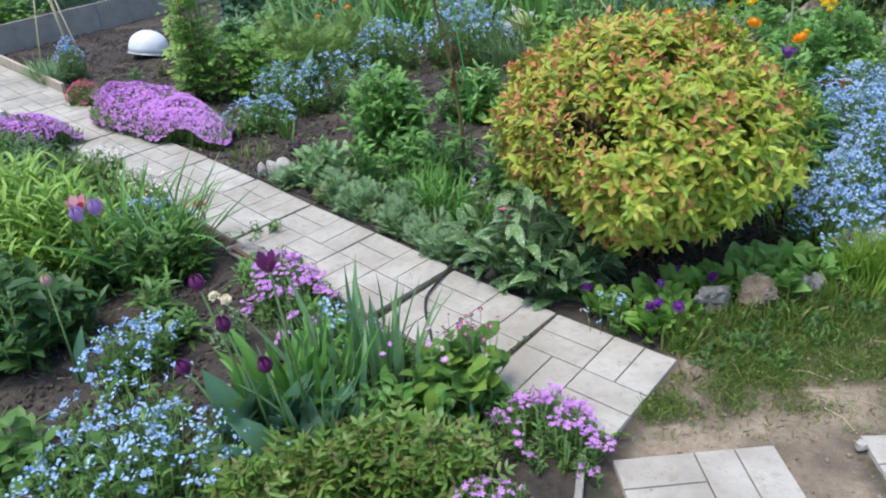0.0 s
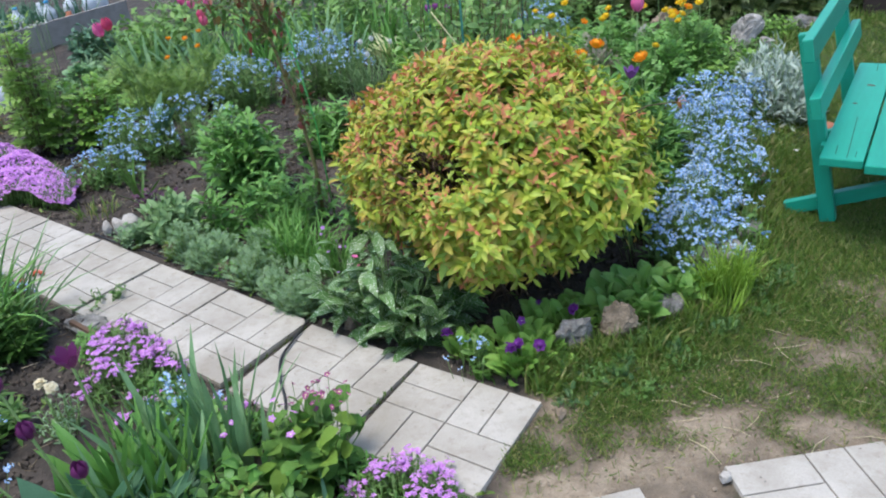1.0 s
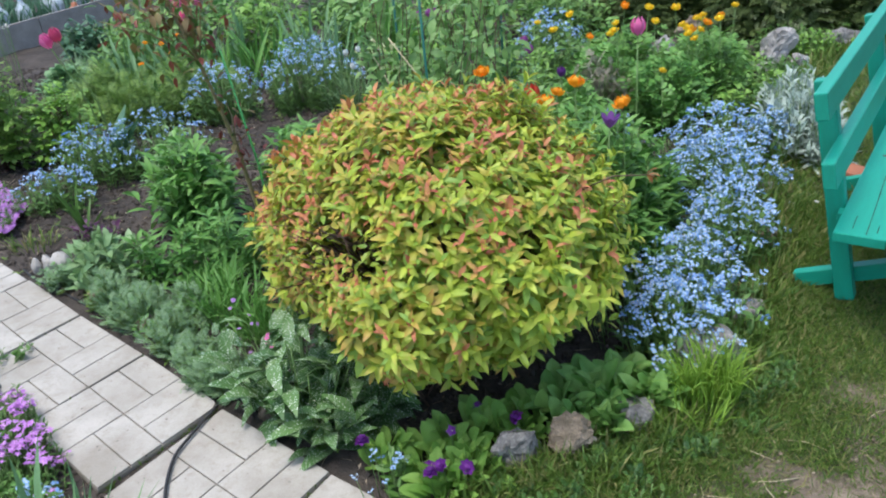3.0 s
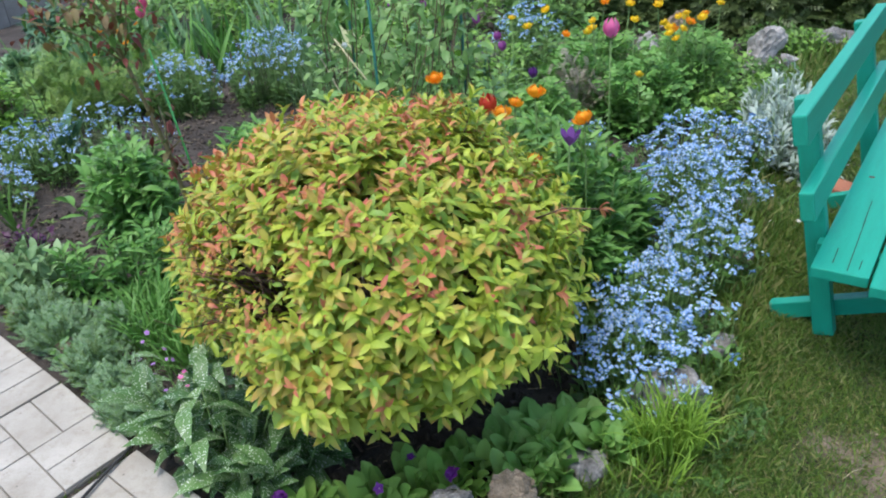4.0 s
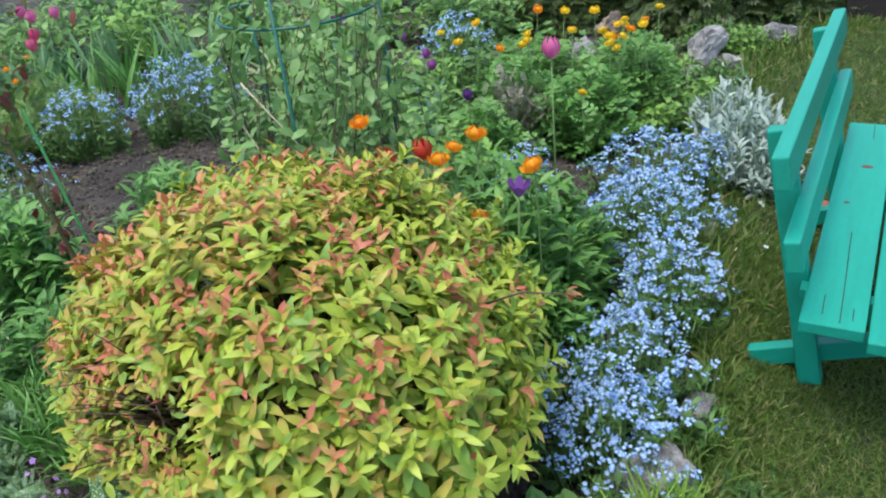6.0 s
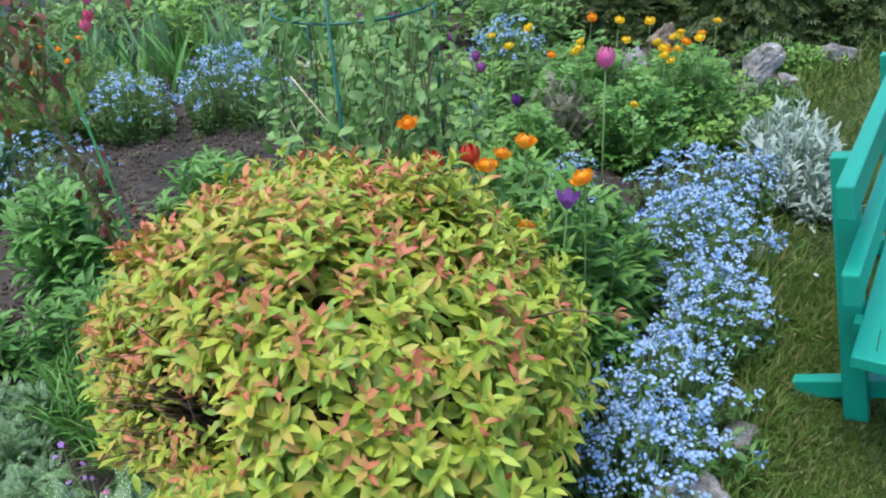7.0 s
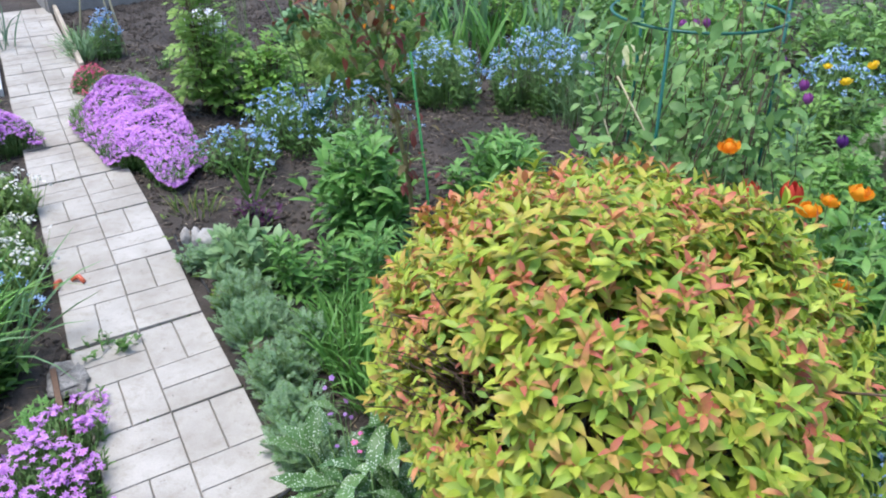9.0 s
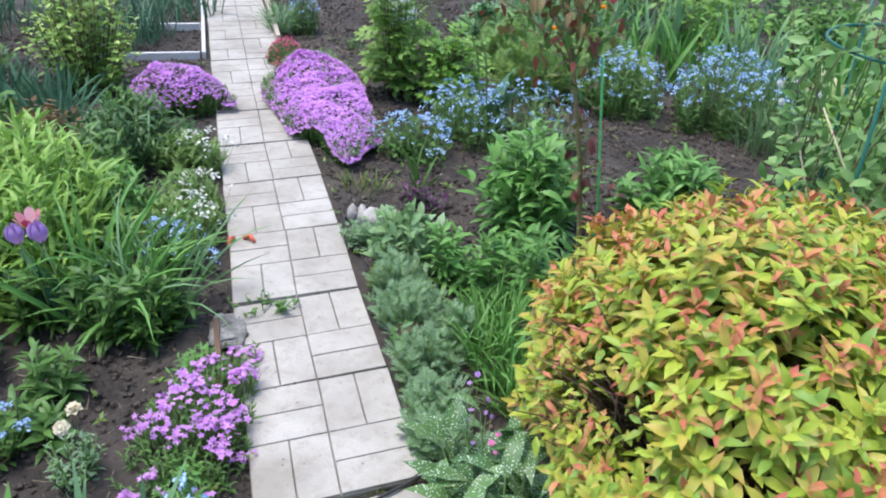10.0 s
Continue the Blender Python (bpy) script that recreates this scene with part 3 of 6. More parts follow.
pts = smooth_line([(0.4, 3.02, -0.005), (0.29, 3.035, 0.0), (0.235, 3.0, 0.012), (0.21, 2.93, 0.014), (0.18, 2.85, 0.014), (0.152, 2.76, 0.014), (0.15, 2.68, 0.014), (0.165, 2.58, 0.014), (0.19, 2.48, 0.012), (0.2, 2.4, 0.0)])
part("hose_line", joined("hose_line", [(tube([(a - 0.22, b - 2.98, c) for a, b, c in pts], 0.0052, 0.0052, 8), np.eye(4))], RUBBER), hose)
edge_hose = thing("drip_line", (-0.3, 3.5, 0), "thin black drip line along the edge of the path", "hose")
pts = [(-0.3 + 0.738 * s - 0.012 * math.sin(s * 6) + 0.012, -0.0 - 0.675 * s + 0.02 + 0.008 * math.sin(s * 9), -0.006) for s in np.linspace(-1.0, 0.75, 18)]
part("line", joined("line", [(tube([(a + 0.33, b, c) for a, b, c in pts], 0.005, 0.005, 6), np.eye(4))], RUBBER), edge_hose)


# ---- stones ----
STONE_PALE = plain("stone_pale_craggy", (0.26, 0.24, 0.21), (0.66, 0.63, 0.58), 0.9, 9.0, 0.9, depth=0.02)


def rock(x, y, sx, sy, sz, mat, turn, seed, label):
    """An angular rock: a ball cut by many planes, roughened."""
    rng = np.random.default_rng(seed)
    bm = bmesh.new()
    bmesh.ops.create_icosphere(bm, subdivisions=4, radius=1)
    cuts = [(Vector(unit(rng.normal(size=3))), rng.uniform(0.45, 0.8)) for k in range(15)]
    for v in bm.verts:
        for d, o in cuts:
            v.co -= d * max(0.0, v.co.dot(d) - o)
        q = v.co + Vector((seed * 2.1, 0, 0))
        v.co *= 1 + 0.22 * noise.noise(q * 3) + 0.12 * noise.noise(q * 9) + 0.05 * noise.noise(q * 22)
        v.co = (v.co.x * sx * 1.35, v.co.y * sy * 1.35, v.co.z * sz * 1.35)
    ob = new("rock", mesh_of("rock", bm, mat, False))
    ob.matrix_basis = pose(x, y, sz * 0.7, rng.uniform(-8, 8), rng.uniform(-8, 8), turn)
    return tagged(ob, label, "rock", "rocks")


def stone(x, y, sx, sy, sz, mat, turn=0.0, seed=0, name="stone", label="grey rough field stone at the edge of the bed", sharp=0.35, sink=0.25, group="edging stones", boxy=0.55):
    bm = bmesh.new()
    bmesh.ops.create_icosphere(bm, subdivisions=4, radius=1)
    for v in bm.verts:
        c = Vector([math.copysign(abs(k) ** sharp, k) for k in v.co.normalized()])
        c = c / max(abs(c.x), abs(c.y), abs(c.z)) * boxy + v.co * (1 - boxy)
        q = v.co + Vector((seed * 3.7, seed * 1.3, 0))
        c *= 1 + 0.26 * noise.noise(q * 1.3) + 0.13 * noise.noise(q * 3.2) + 0.06 * noise.noise(q * 8) + boxy * 0.16 * (noise.voronoi(q * 1.6)[0][0] - 0.35)
        v.co = (c.x * sx, c.y * sy, c.z * sz)
    ob = new(name, mesh_of(name, bm, mat, True))
    ob.matrix_basis = pose(x, y, sz * (1 - 2 * sink), random.uniform(-6, 6), random.uniform(-6, 6), turn)
    return tagged(ob, label, "stone", group)


tagged(rock(1.222, 2.615, 0.08, 0.05, 0.066, STONE_GREY, 12, 47, "grey weathered angular edging stone beside the primroses"), group="edging stones")
tagged(rock(1.362, 2.625, 0.062, 0.046, 0.074, STONE_WARM, -12, 43, "warm brown angular edging stone below round leaves"), group="edging stones")
tagged(rock(1.09, 2.235, 0.02, 0.015, 0.014, STONE_WARM, 30, 44, "small brown stone in damp earth at the path's end"), group="edging stones")
stone(1.58, 2.73, 0.055, 0.045, 0.055, STONE_GREY, 25, 3, label="grey weathered edging stone below round leaves")
stone(1.87, 2.98, 0.1, 0.07, 0.085, STONE_GREY, 30, 4, label="grey edging stone among blue flowers")
stone(2.1, 3.25, 0.07, 0.04, 0.05, STONE_GREY, 55, 5, label="grey edging stone among blue flowers")
stone(2.36, 3.82, 0.06, 0.04, 0.045, STONE_WARM, 60, 6, label="brown edging stone beside the lawn")
stone(2.5, 4.25, 0.06, 0.04, 0.045, STONE_GREY, 65, 16, label="grey edging stone beside the lawn")
for x, y, a, b, c, t, s in ((-0.9, 4.14, 0.026, 0.022, 0.04, 0, 7), (-0.835, 4.13, 0.026, 0.05, 0.05, 40, 8), (-0.76, 4.1, 0.045, 0.05, 0.065, 20, 9)):
    stone(x, y, a, b, c, PEBBLE, t, s, "pebble", "pale smooth pebble at the edge of the bed", 0.9, 0.15, "pebbles by the path", 0.05)
rock(3.42, 6.22, 0.07, 0.06, 0.06, STONE_PALE, 40, 30, "pale broken rock beside a larger one")
rock(3.18, 6.2, 0.06, 0.05, 0.04, STONE_PALE, 70, 31, "pale broken rock beside a larger one")
for x, y, a, t, s in ((-0.5, 3.83, 0.04, 20, 10), (-0.19, 3.55, 0.05, 50, 11), (0.1, 3.27, 0.045, 10, 12), (0.42, 2.95, 0.045, 30, 13)):
    stone(x, y, a, a * 0.7, a * 0.7, STONE_WARM, t, s, "stone", "brown stone half hidden under ferny leaves", 0.6, 0.3)
rock(3.3, 6.35, 0.13, 0.09, 0.12, STONE_PALE, 10, 20, "large pale craggy rock behind the beds")
rock(3.84, 6.6, 0.18, 0.09, 0.07, STONE_GREY, -10, 21, "large low grey rock on the grass")
rock(2.65, 6.75, 0.06, 0.05, 0.08, STONE_PALE, 0, 22, "pale rock behind yellow flowers")
rock(2.98, 7.25, 0.1, 0.08, 0.09, STONE_WARM, 15, 23, "brown rock under broad leaves")
rock(1.95, 6.85, 0.13, 0.08, 0.08, STONE_WARM, 5, 24, "low brown rock behind the flower bed")
rock(1.6, 6.9, 0.1, 0.08, 0.07, STONE_GREY, 5, 25, "low grey rock behind the flower bed")
stone(-0.72, 3.2, 0.11, 0.06, 0.012, STONE_GREY, -45, 26, "flat_stone", "flat grey stone at the path's edge", 0.3, 0.3, "")
stone(1.48, 1.87, 0.015, 0.013, 0.012, PEBBLE, 0, 27, "pebble", "small white pebble on sandy earth", 0.9, 0.1, "")


# ---- bench ----
def board(name, parent, a, b, wide, thick, facing, mat, label="", bevel=0.004):
    """A plank from a to b; wide across, its flat side towards facing."""
    a, b = Vector(a), Vector(b)
    y = (b - a).normalized()
    z = (Vector(facing) - y * y.dot(Vector(facing))).normalized()
    x = y.cross(z)
    bm = box_bm(wide, (b - a).length, thick, bevel)
    bmesh.ops.translate(bm, verts=bm.verts, vec=(0, (b - a).length / 2, -thick / 2))
    m = Matrix((x, y, z)).transposed().to_4x4()
    m.translation = a
    return part(name, mesh_of(name, bm, mat), parent, label, m)


def bench():
    """Its long way is +x from the near end, its front -y; seat top at 0.43."""
    ob = thing("garden_bench", (2.322, 3.161, 0), "green painted wooden garden bench on the grass", "bench")
    ob.matrix_basis = pose(2.322, 3.161, 0.0, 0, 0, 56.6)
    planks = []
    for y, near in ((-0.079, -0.01), (-0.247, -0.055), (-0.415, -0.05)):
        planks.append(board("seat_board", ob, (near, y, 0.368), (1.435, y, 0.368), 0.16, 0.036, (0, 0, 1), TEAL, bevel=0.005))
    for y, z, h, near in ((0.028, 0.59, 0.09, -0.045), (0.075, 0.812, 0.09, -0.04)):
        board("back_rail", ob, (near, y, z), (1.33, y, z), h, 0.042, (0, -1, 0.18), TEAL, bevel=0.006)
    for x in (0.255, 1.215):
        board("rear_post", ob, (x, -0.036, 0.0), (x, 0.122, 0.815), 0.066, 0.05, (1, 0, 0), TEAL, bevel=0.005)
        board("front_leg", ob, (x, -0.46, 0.0), (x, -0.4, 0.35), 0.085, 0.05, (1, 0, 0), TEAL, bevel=0.005)
        board("seat_bearer", ob, (x - 0.052, 0.0, 0.316), (x - 0.052, -0.48, 0.316), 0.075, 0.045, (1, 0, 0), TEAL, bevel=0.005)
        board("foot_brace", ob, (x + 0.052, 0.15, 0.012), (x + 0.052, -0.46, 0.235), 0.062, 0.045, (1, 0, 0), TEAL, bevel=0.005)
    board("stub", ob, (0.2, 0.02, 0.355), (0.2, -0.06, 0.355), 0.03, 0.05, (1, 0, 0), TEAL)
    # knots and cracks in the paint
    dark = plain("bare_wood_crack", (0.02, 0.03, 0.02), (0.05, 0.05, 0.03), 0.9)
    knot = plain("wood_knot", (0.12, 0.06, 0.04), (0.2, 0.1, 0.07), 0.8)
    for x, y, l in ((0.19, -0.092, 0.36), (0.42, -0.085, 0.2), (0.09, -0.05, 0.1), (0.06, -0.125, 0.06), (1.35, -0.09, 0.14)):
        bm = box_bm(l, 0.0025, 0.003)
        part("paint_crack", mesh_of("paint_crack", bm, dark), planks[0], "thin dark crack", planks[0].matrix_basis.inverted() @ pose(x, y, 0.3842, 0, 0, 1.5))
    for x, y, r in ((1.02, -0.09, 0.016), (0.72, -0.05, 0.008), (0.85, -0.22, 0.01)):
        bm = bmesh.new()
        bmesh.ops.create_cone(bm, cap_ends=True, segments=14, radius1=r, radius2=r, depth=0.003)
        part("knot", mesh_of("knot", bm, knot), planks[0 if y > -0.16 else 1], "brown knot", planks[0 if y > -0.16 else 1].matrix_basis.inverted() @ pose(x, y, 0.3858) @ Matrix.Diagonal((0.8, 1.2, 1, 1)))
    return ob


bench()


# ---- edging boards and what stands beyond them ----
def planked(name, a, b, high, thick, mat, label, cat="edging"):
    a, b = Vector(a), Vector(b)
    ob = thing(name, a, label, cat)
    n = max(1, round((b - a).length / 1.4))
    for i in range(n):
        p, q = (b - a) * (i / n), (b - a) * ((i + 1) / n)
        board("board", ob, p + Vector((0, 0, high / 2 - 0.02)), q - (q - p).normalized() * 0.006 + Vector((0, 0, high / 2 - 0.02)), high, thick, (b - a).cross(Vector((0, 0, 1))), mat)
    return ob


planked("edging_board", (-2.98, 5.98, 0), (-4.4, 7.33, 0), 0.1, 0.03, PALE_WOOD, "weathered wooden edging board beside the slab path")
planked("raised_bed_edge", (-4.45, 7.3, 0), (-2.55, 10.7, 0), 0.28, 0.03, SLATE, "grey fibre board edging of a raised bed", "raised bed")
planked("raised_bed_edge", (-4.5, 7.35, 0), (-6.0, 8.6, 0), 0.28, 0.03, SLATE, "grey fibre board side of a raised bed", "raised bed")
planked("white_edging", (-3.17, 5.44, 0), (-4.4, 6.6, 0), 0.06, 0.025, WHITE_WOOD, "white painted board edging of a vegetable bed")
planked("white_edging", (-3.19, 5.42, 0), (-3.8, 4.8, 0), 0.06, 0.025, WHITE_WOOD, "white painted board edging of a vegetable bed")
planked("white_edging", (-3.74, 5.95, 0), (-4.5, 5.2, 0), 0.06, 0.025, WHITE_WOOD, "white painted board edging of a vegetable bed")
planked("plot_edging", (0.66, 1.6, 0), (0.69, 1.82, 0), 0.045, 0.022, SLATE, "short grey edging board at the end of the bed")
planked("plot_edging", (-0.48, 2.92, 0), (-0.78, 3.2, 0), 0.05, 0.02, BROWN_WOOD, "low weathered edging board beside the slab path")
wall = planked("low_wooden_wall", (4.5, 6.9, 0), (7.5, 5.65, 0), 0.5, 0.05, plain("dark_board", (0.025, 0.017, 0.014), (0.055, 0.036, 0.028), 0.85, 8.0, 0.4), "low dark brown boarded wall with a green strip", "wall")
board("strip", wall, (0, -0.04, 0.22), (3.0, -1.29, 0.22), 0.03, 0.02, (-0.39, -0.92, 0), TEAL)


def dome_bowl(x, y, r, h):
    bm = bmesh.new()
    bmesh.ops.create_uvsphere(bm, u_segments=40, v_segments=24, radius=1)
    bmesh.ops.delete(bm, geom=[v for v in bm.verts if v.co.z < -0.01], context="VERTS")
    for v in bm.verts:
        v.co = (v.co.x * r, v.co.y * r, math.sqrt(max(v.co.z, 0)) * h * 0.55 + v.co.z * h * 0.45)
    bmesh.ops.solidify(bm, geom=bm.faces[:], thickness=0.006)
    ob = thing("upturned_bowl", (x, y, -0.02), "white enamel bowl turned upside down on the soil", "bowl")
    part("shell", mesh_of("shell", bm, WHITE_PLASTIC, True), ob)
    rim = tube([(r * math.cos(t), r * math.sin(t), 0.0) for t in np.linspace(0, 2 * math.pi, 33)], 0.005, 0.005, 6)
    part("rim", joined("rim", [(rim, np.eye(4))], WHITE_PLASTIC), ob)
    ob.matrix_basis = pose(x, y, 0.02, -10, 8, 0)


dome_bowl(-2.76, 7.12, 0.175, 0.2)


def cane_tepee(x, y):
    ob = thing("cane_tepee", (x, y, 0), "pale canes tied into a small tepee over the bed", "plant support")
    for dx, dy, tx in ((-0.15, -0.1, -0.02), (0.16, -0.05, 0.0), (0.02, 0.18, 0.03), (0.3, -0.12, 0.02)):
        part("cane", joined("cane", [(tube([(dx, dy, -0.05), ((dx + tx) / 2, dy / 2, 0.45), (tx, 0, 0.95)], 0.008, 0.006, 6), np.eye(4))], STRAW), ob)


cane_tepee(-3.3, 6.6)


def jug(x, y, r, h, mat, label, cap=None, cat="bottle"):
    prof = [(0.0, 0), (0.9, 0), (1.0, 0.05), (1.0, 0.55), (0.9, 0.68), (0.45, 0.82), (0.32, 0.88), (0.32, 1.0), (0.0, 1.0)]
    v, f = [], []
    for i, (a, b) in enumerate(prof):
        v += [(r * a * math.cos(t), r * a * math.sin(t), h * b) for t in np.linspace(0, 2 * math.pi, 14, endpoint=False)]
        if i:
            f += [(14 * i - 14 + j, 14 * i - 14 + (j + 1) % 14, 14 * i + (j + 1) % 14, 14 * i + j) for j in range(14)]
    ob = thing("plastic_bottle" if cat == "bottle" else "flower_pot", (x, y, -0.02), label, cat, "containers beyond the raised bed")
    part("body", joined("body", [(Shape(v, f), np.eye(4))], mat), ob)
    if cap:
        part("cap", joined("cap", [(tube([(0, 0, h * 0.97), (0, 0, h * 1.06)], r * 0.36, r * 0.36, 12), np.eye(4))], cap), ob, "blue plastic cap")


for i in range(7):
    x, y = -3.75 + 0.24 * i * 0.55 + random.uniform(-0.05, 0.05), 10.2 + 0.24 * i * 0.85 + random.uniform(-0.2, 0.2)
    jug(x - 0.25, y + 0.25, 0.09, 0.32, CLEAR_PLASTIC, "cloudy plastic bottle beyond the raised bed", BLUE_PLASTIC if i % 2 else None)
jug(-3.2, 10.55, 0.1, 0.24, TERRACOTTA, "brown clay pot beyond the raised bed", None, "pot")
jug(-3.62, 9.35, 0.13, 0.34, CLEAR_PLASTIC, "pale grey plastic bucket beyond the raised bed", None, "bottle")

toy = thing("garden_peg", (-1.13, 3.7, 0.02), "two small orange plastic pegs on the slab path", "peg")
part("peg", joined("peg", [(tube([(0, 0, 0.0), (0.03, 0.01, 0.012), (0.06, 0.0, 0.0)], 0.011, 0.009, 7), np.eye(4))], ORANGE_PLASTIC), toy)
part("peg", joined("peg", [(tube([(-0.03, -0.03, 0.0), (-0.02, -0.06, 0.01), (0.0, -0.085, 0.0)], 0.011, 0.01, 7), np.eye(4))], ORANGE_PLASTIC), toy)

straws = [tube([(0, 0, 0), (0.05, 0.008, 0.004), (0.1, 0.0, 0.0)], 0.0015, 0.001, 4)]
n = 46
p = np.column_stack([RNG.uniform(1.1, 2.6, n), RNG.uniform(1.9, 2.75, n), np.full(n, -0.005)])
p = p[off_edge(p[:, 0], p[:, 1]) > 0.05]
w = np.column_stack([RNG.normal(size=(len(p), 2)), np.zeros(len(p))])
tagged(new("dry_straw", joined("dry_straw", [(straws[0], frames(p, w, (0, 0, 1), 0.5 + 0.9 * RNG.random(len(p))))], STRAW)), "scattered dry straw stalks on the worn lawn", "straw", kind="stuff")

# brick end, daisies and crumbs on the lawn
brick = thing("loose_brick", (3.0, 4.33, 0), "orange-red brick lying in the grass behind the bench", "brick")
part("body", mesh_of("body", box_bm(0.12, 0.24, 0.065, 0.006), TERRACOTTA), brick, "", pose(0, 0, -0.012, 0, 0, 35))
n = 2600
p = np.column_stack([RNG.uniform(0.8, 2.9, n), RNG.uniform(1.6, 3.0, n), np.full(n, -0.006)])
p = p[(off_edge(p[:, 0], p[:, 1]) > 0.02) & (bareness(p[:, 0], p[:, 1]) > 0.4) & ~on_path(p[:, 0], p[:, 1])]
k = 0.0015 + 0.006 * RNG.random(len(p)) ** 3
crumb = plain("sandy_crumb", (0.22, 0.17, 0.11), (0.42, 0.34, 0.24), 0.95, 40.0)
tagged(new("earth_crumbs", joined("earth_crumbs", [(ball(5, 3), frames(p, RNG.normal(size=p.shape), RNG.normal(size=p.shape), k))], crumb, False)), "small crumbs of sandy earth on the worn lawn", "earth", kind="stuff")


# ---- plants ----
LANCE = [leaf(0.26, 3, 0.3, d) for d in (0.5, 0.9, 1.3)]
OVAL = [leaf(0.5, 3, 0.2, d, 0.45) for d in (0.4, 0.8, 1.2)]
ROUND = [leaf(0.72, 4, 0.22, d, 0.56, 0.2, 0.7, 0.05) for d in (0.5, 0.9, 1.3)]
STRAP = [leaf(w, 5, 0.5, d, 0.42, 0.7, 0.7) for w, d in ((0.055, 0.5), (0.06, 1.3), (0.05, 2.1))]
SWORD = [leaf(0.075, 4, 0.35, d, 0.4, 0.8, 0.7) for d in (0.1, 0.3, 0.7)]
FEATHER = [frond(6, 0.3, 0.4, 2), frond(5, 0.36, 0.36, 2)]
FERNY = [frond(8, 0.24, 0.34, 2), frond(7, 0.28, 0.3, 2)]
FINE = [frond(8, 0.3, 0.2, 2), frond(6, 0.36, 0.18, 2)]
CUT = [frond(3, 0.5, 0.55, 2), frond(2, 0.55, 0.6, 2)]
STAR5 = blossom(5, 0.78, 8, eye=0.13)
STAR5_NARROW = blossom(5, 0.55, 8, eye=0.14)
SMALL5 = blossom(5, 0.85, 5, eye=0.3)


def cyme(n, spread, rng):
    """A head of several small flowers."""
    out = []
    for i in range(n):
        a = rng.random() * 6.28
        r = spread * math.sqrt(rng.random())
        out.append((SMALL5, np.array(pose(r * math.cos(a), r * math.sin(a), 0.35 * spread * rng.random() - 0.3 * r, rng.normal(0, 22), rng.normal(0, 22), rng.random() * 360) @ Matrix.Scale(1.0, 4))))
    return fuse(out)




def spoon(width, fold, droop, n=12):
    """A spoon-shaped leaf one long: a narrow stalk that widens to a round blade."""
    v, f = [], []
    y = z = 0.0
    for i in range(n + 1):
        s = i / n
        e = max(0.0, 1 - ((s - 0.64) / 0.365) ** 2) ** 0.5
        h = width / 2 * (0.1 + 0.9 * e * min(1.0, max(0.0, (s - 0.18) / 0.32)) ** 1.2) if s < 1 else width * 0.06
        a = 0.4 * droop - droop * s
        if i:
            y, z = y + math.cos(a) / n, z + math.sin(a) / n
        w = 0.05 * h * math.sin(i * 2.1)
        v += [(-h, y, z + fold * h + w), (-h * 0.5, y, z + fold * h * 0.65), (0, y, z), (h * 0.5, y, z + fold * h * 0.65), (h, y, z + fold * h - w)]
        if i:
            o = 5 * (i - 1)
            f += [(o + j, o + j + 1, o + j + 6, o + j + 5) for j in range(4)]
    return Shape(v, f)


SPOON = [spoon(w, fd, d) for w, fd, d in ((0.4, 0.35, 0.6), (0.44, 0.2, 1.0), (0.38, 0.5, 1.4))]
CYMES = [cyme(k, 2.5, np.random.default_rng(k)) for k in (4, 6, 8)]


def disc_points(n, rx, ry, turn, rng, edge=0.5):
    """Points spread over an ellipse, with an uneven rim."""
    a, r = rng.random(n) * 2 * math.pi, rng.random(n) ** edge
    r = r * (1 + 0.12 * np.sin(3 * a + rx * 40) + 0.08 * np.sin(7 * a + ry * 60))
    x, y = r * np.cos(a) * rx, r * np.sin(a) * ry
    c, s = math.cos(radians(turn)), math.sin(radians(turn))
    return x * c - y * s, x * s + y * c, np.clip(r, 0, 1)


def stalks(rng, base, tip, r=0.002, k=3):
    """Thin stems from base to tip points as one set of groups."""
    out = []
    d = tip - base
    n = np.linalg.norm(d, axis=1)
    s = tube([(0, 0, 0), (0, 0.5, 0.03), (0, 1, 0)], 1.0, 0.7, k)
    m = frames(base, d, rng.normal(size=(len(base), 3)), np.column_stack([np.full(len(n), r), n, np.full(len(n), r)]))
    out.append((Shape(s.v * (1, 1, 1), s.f), m))
    return out


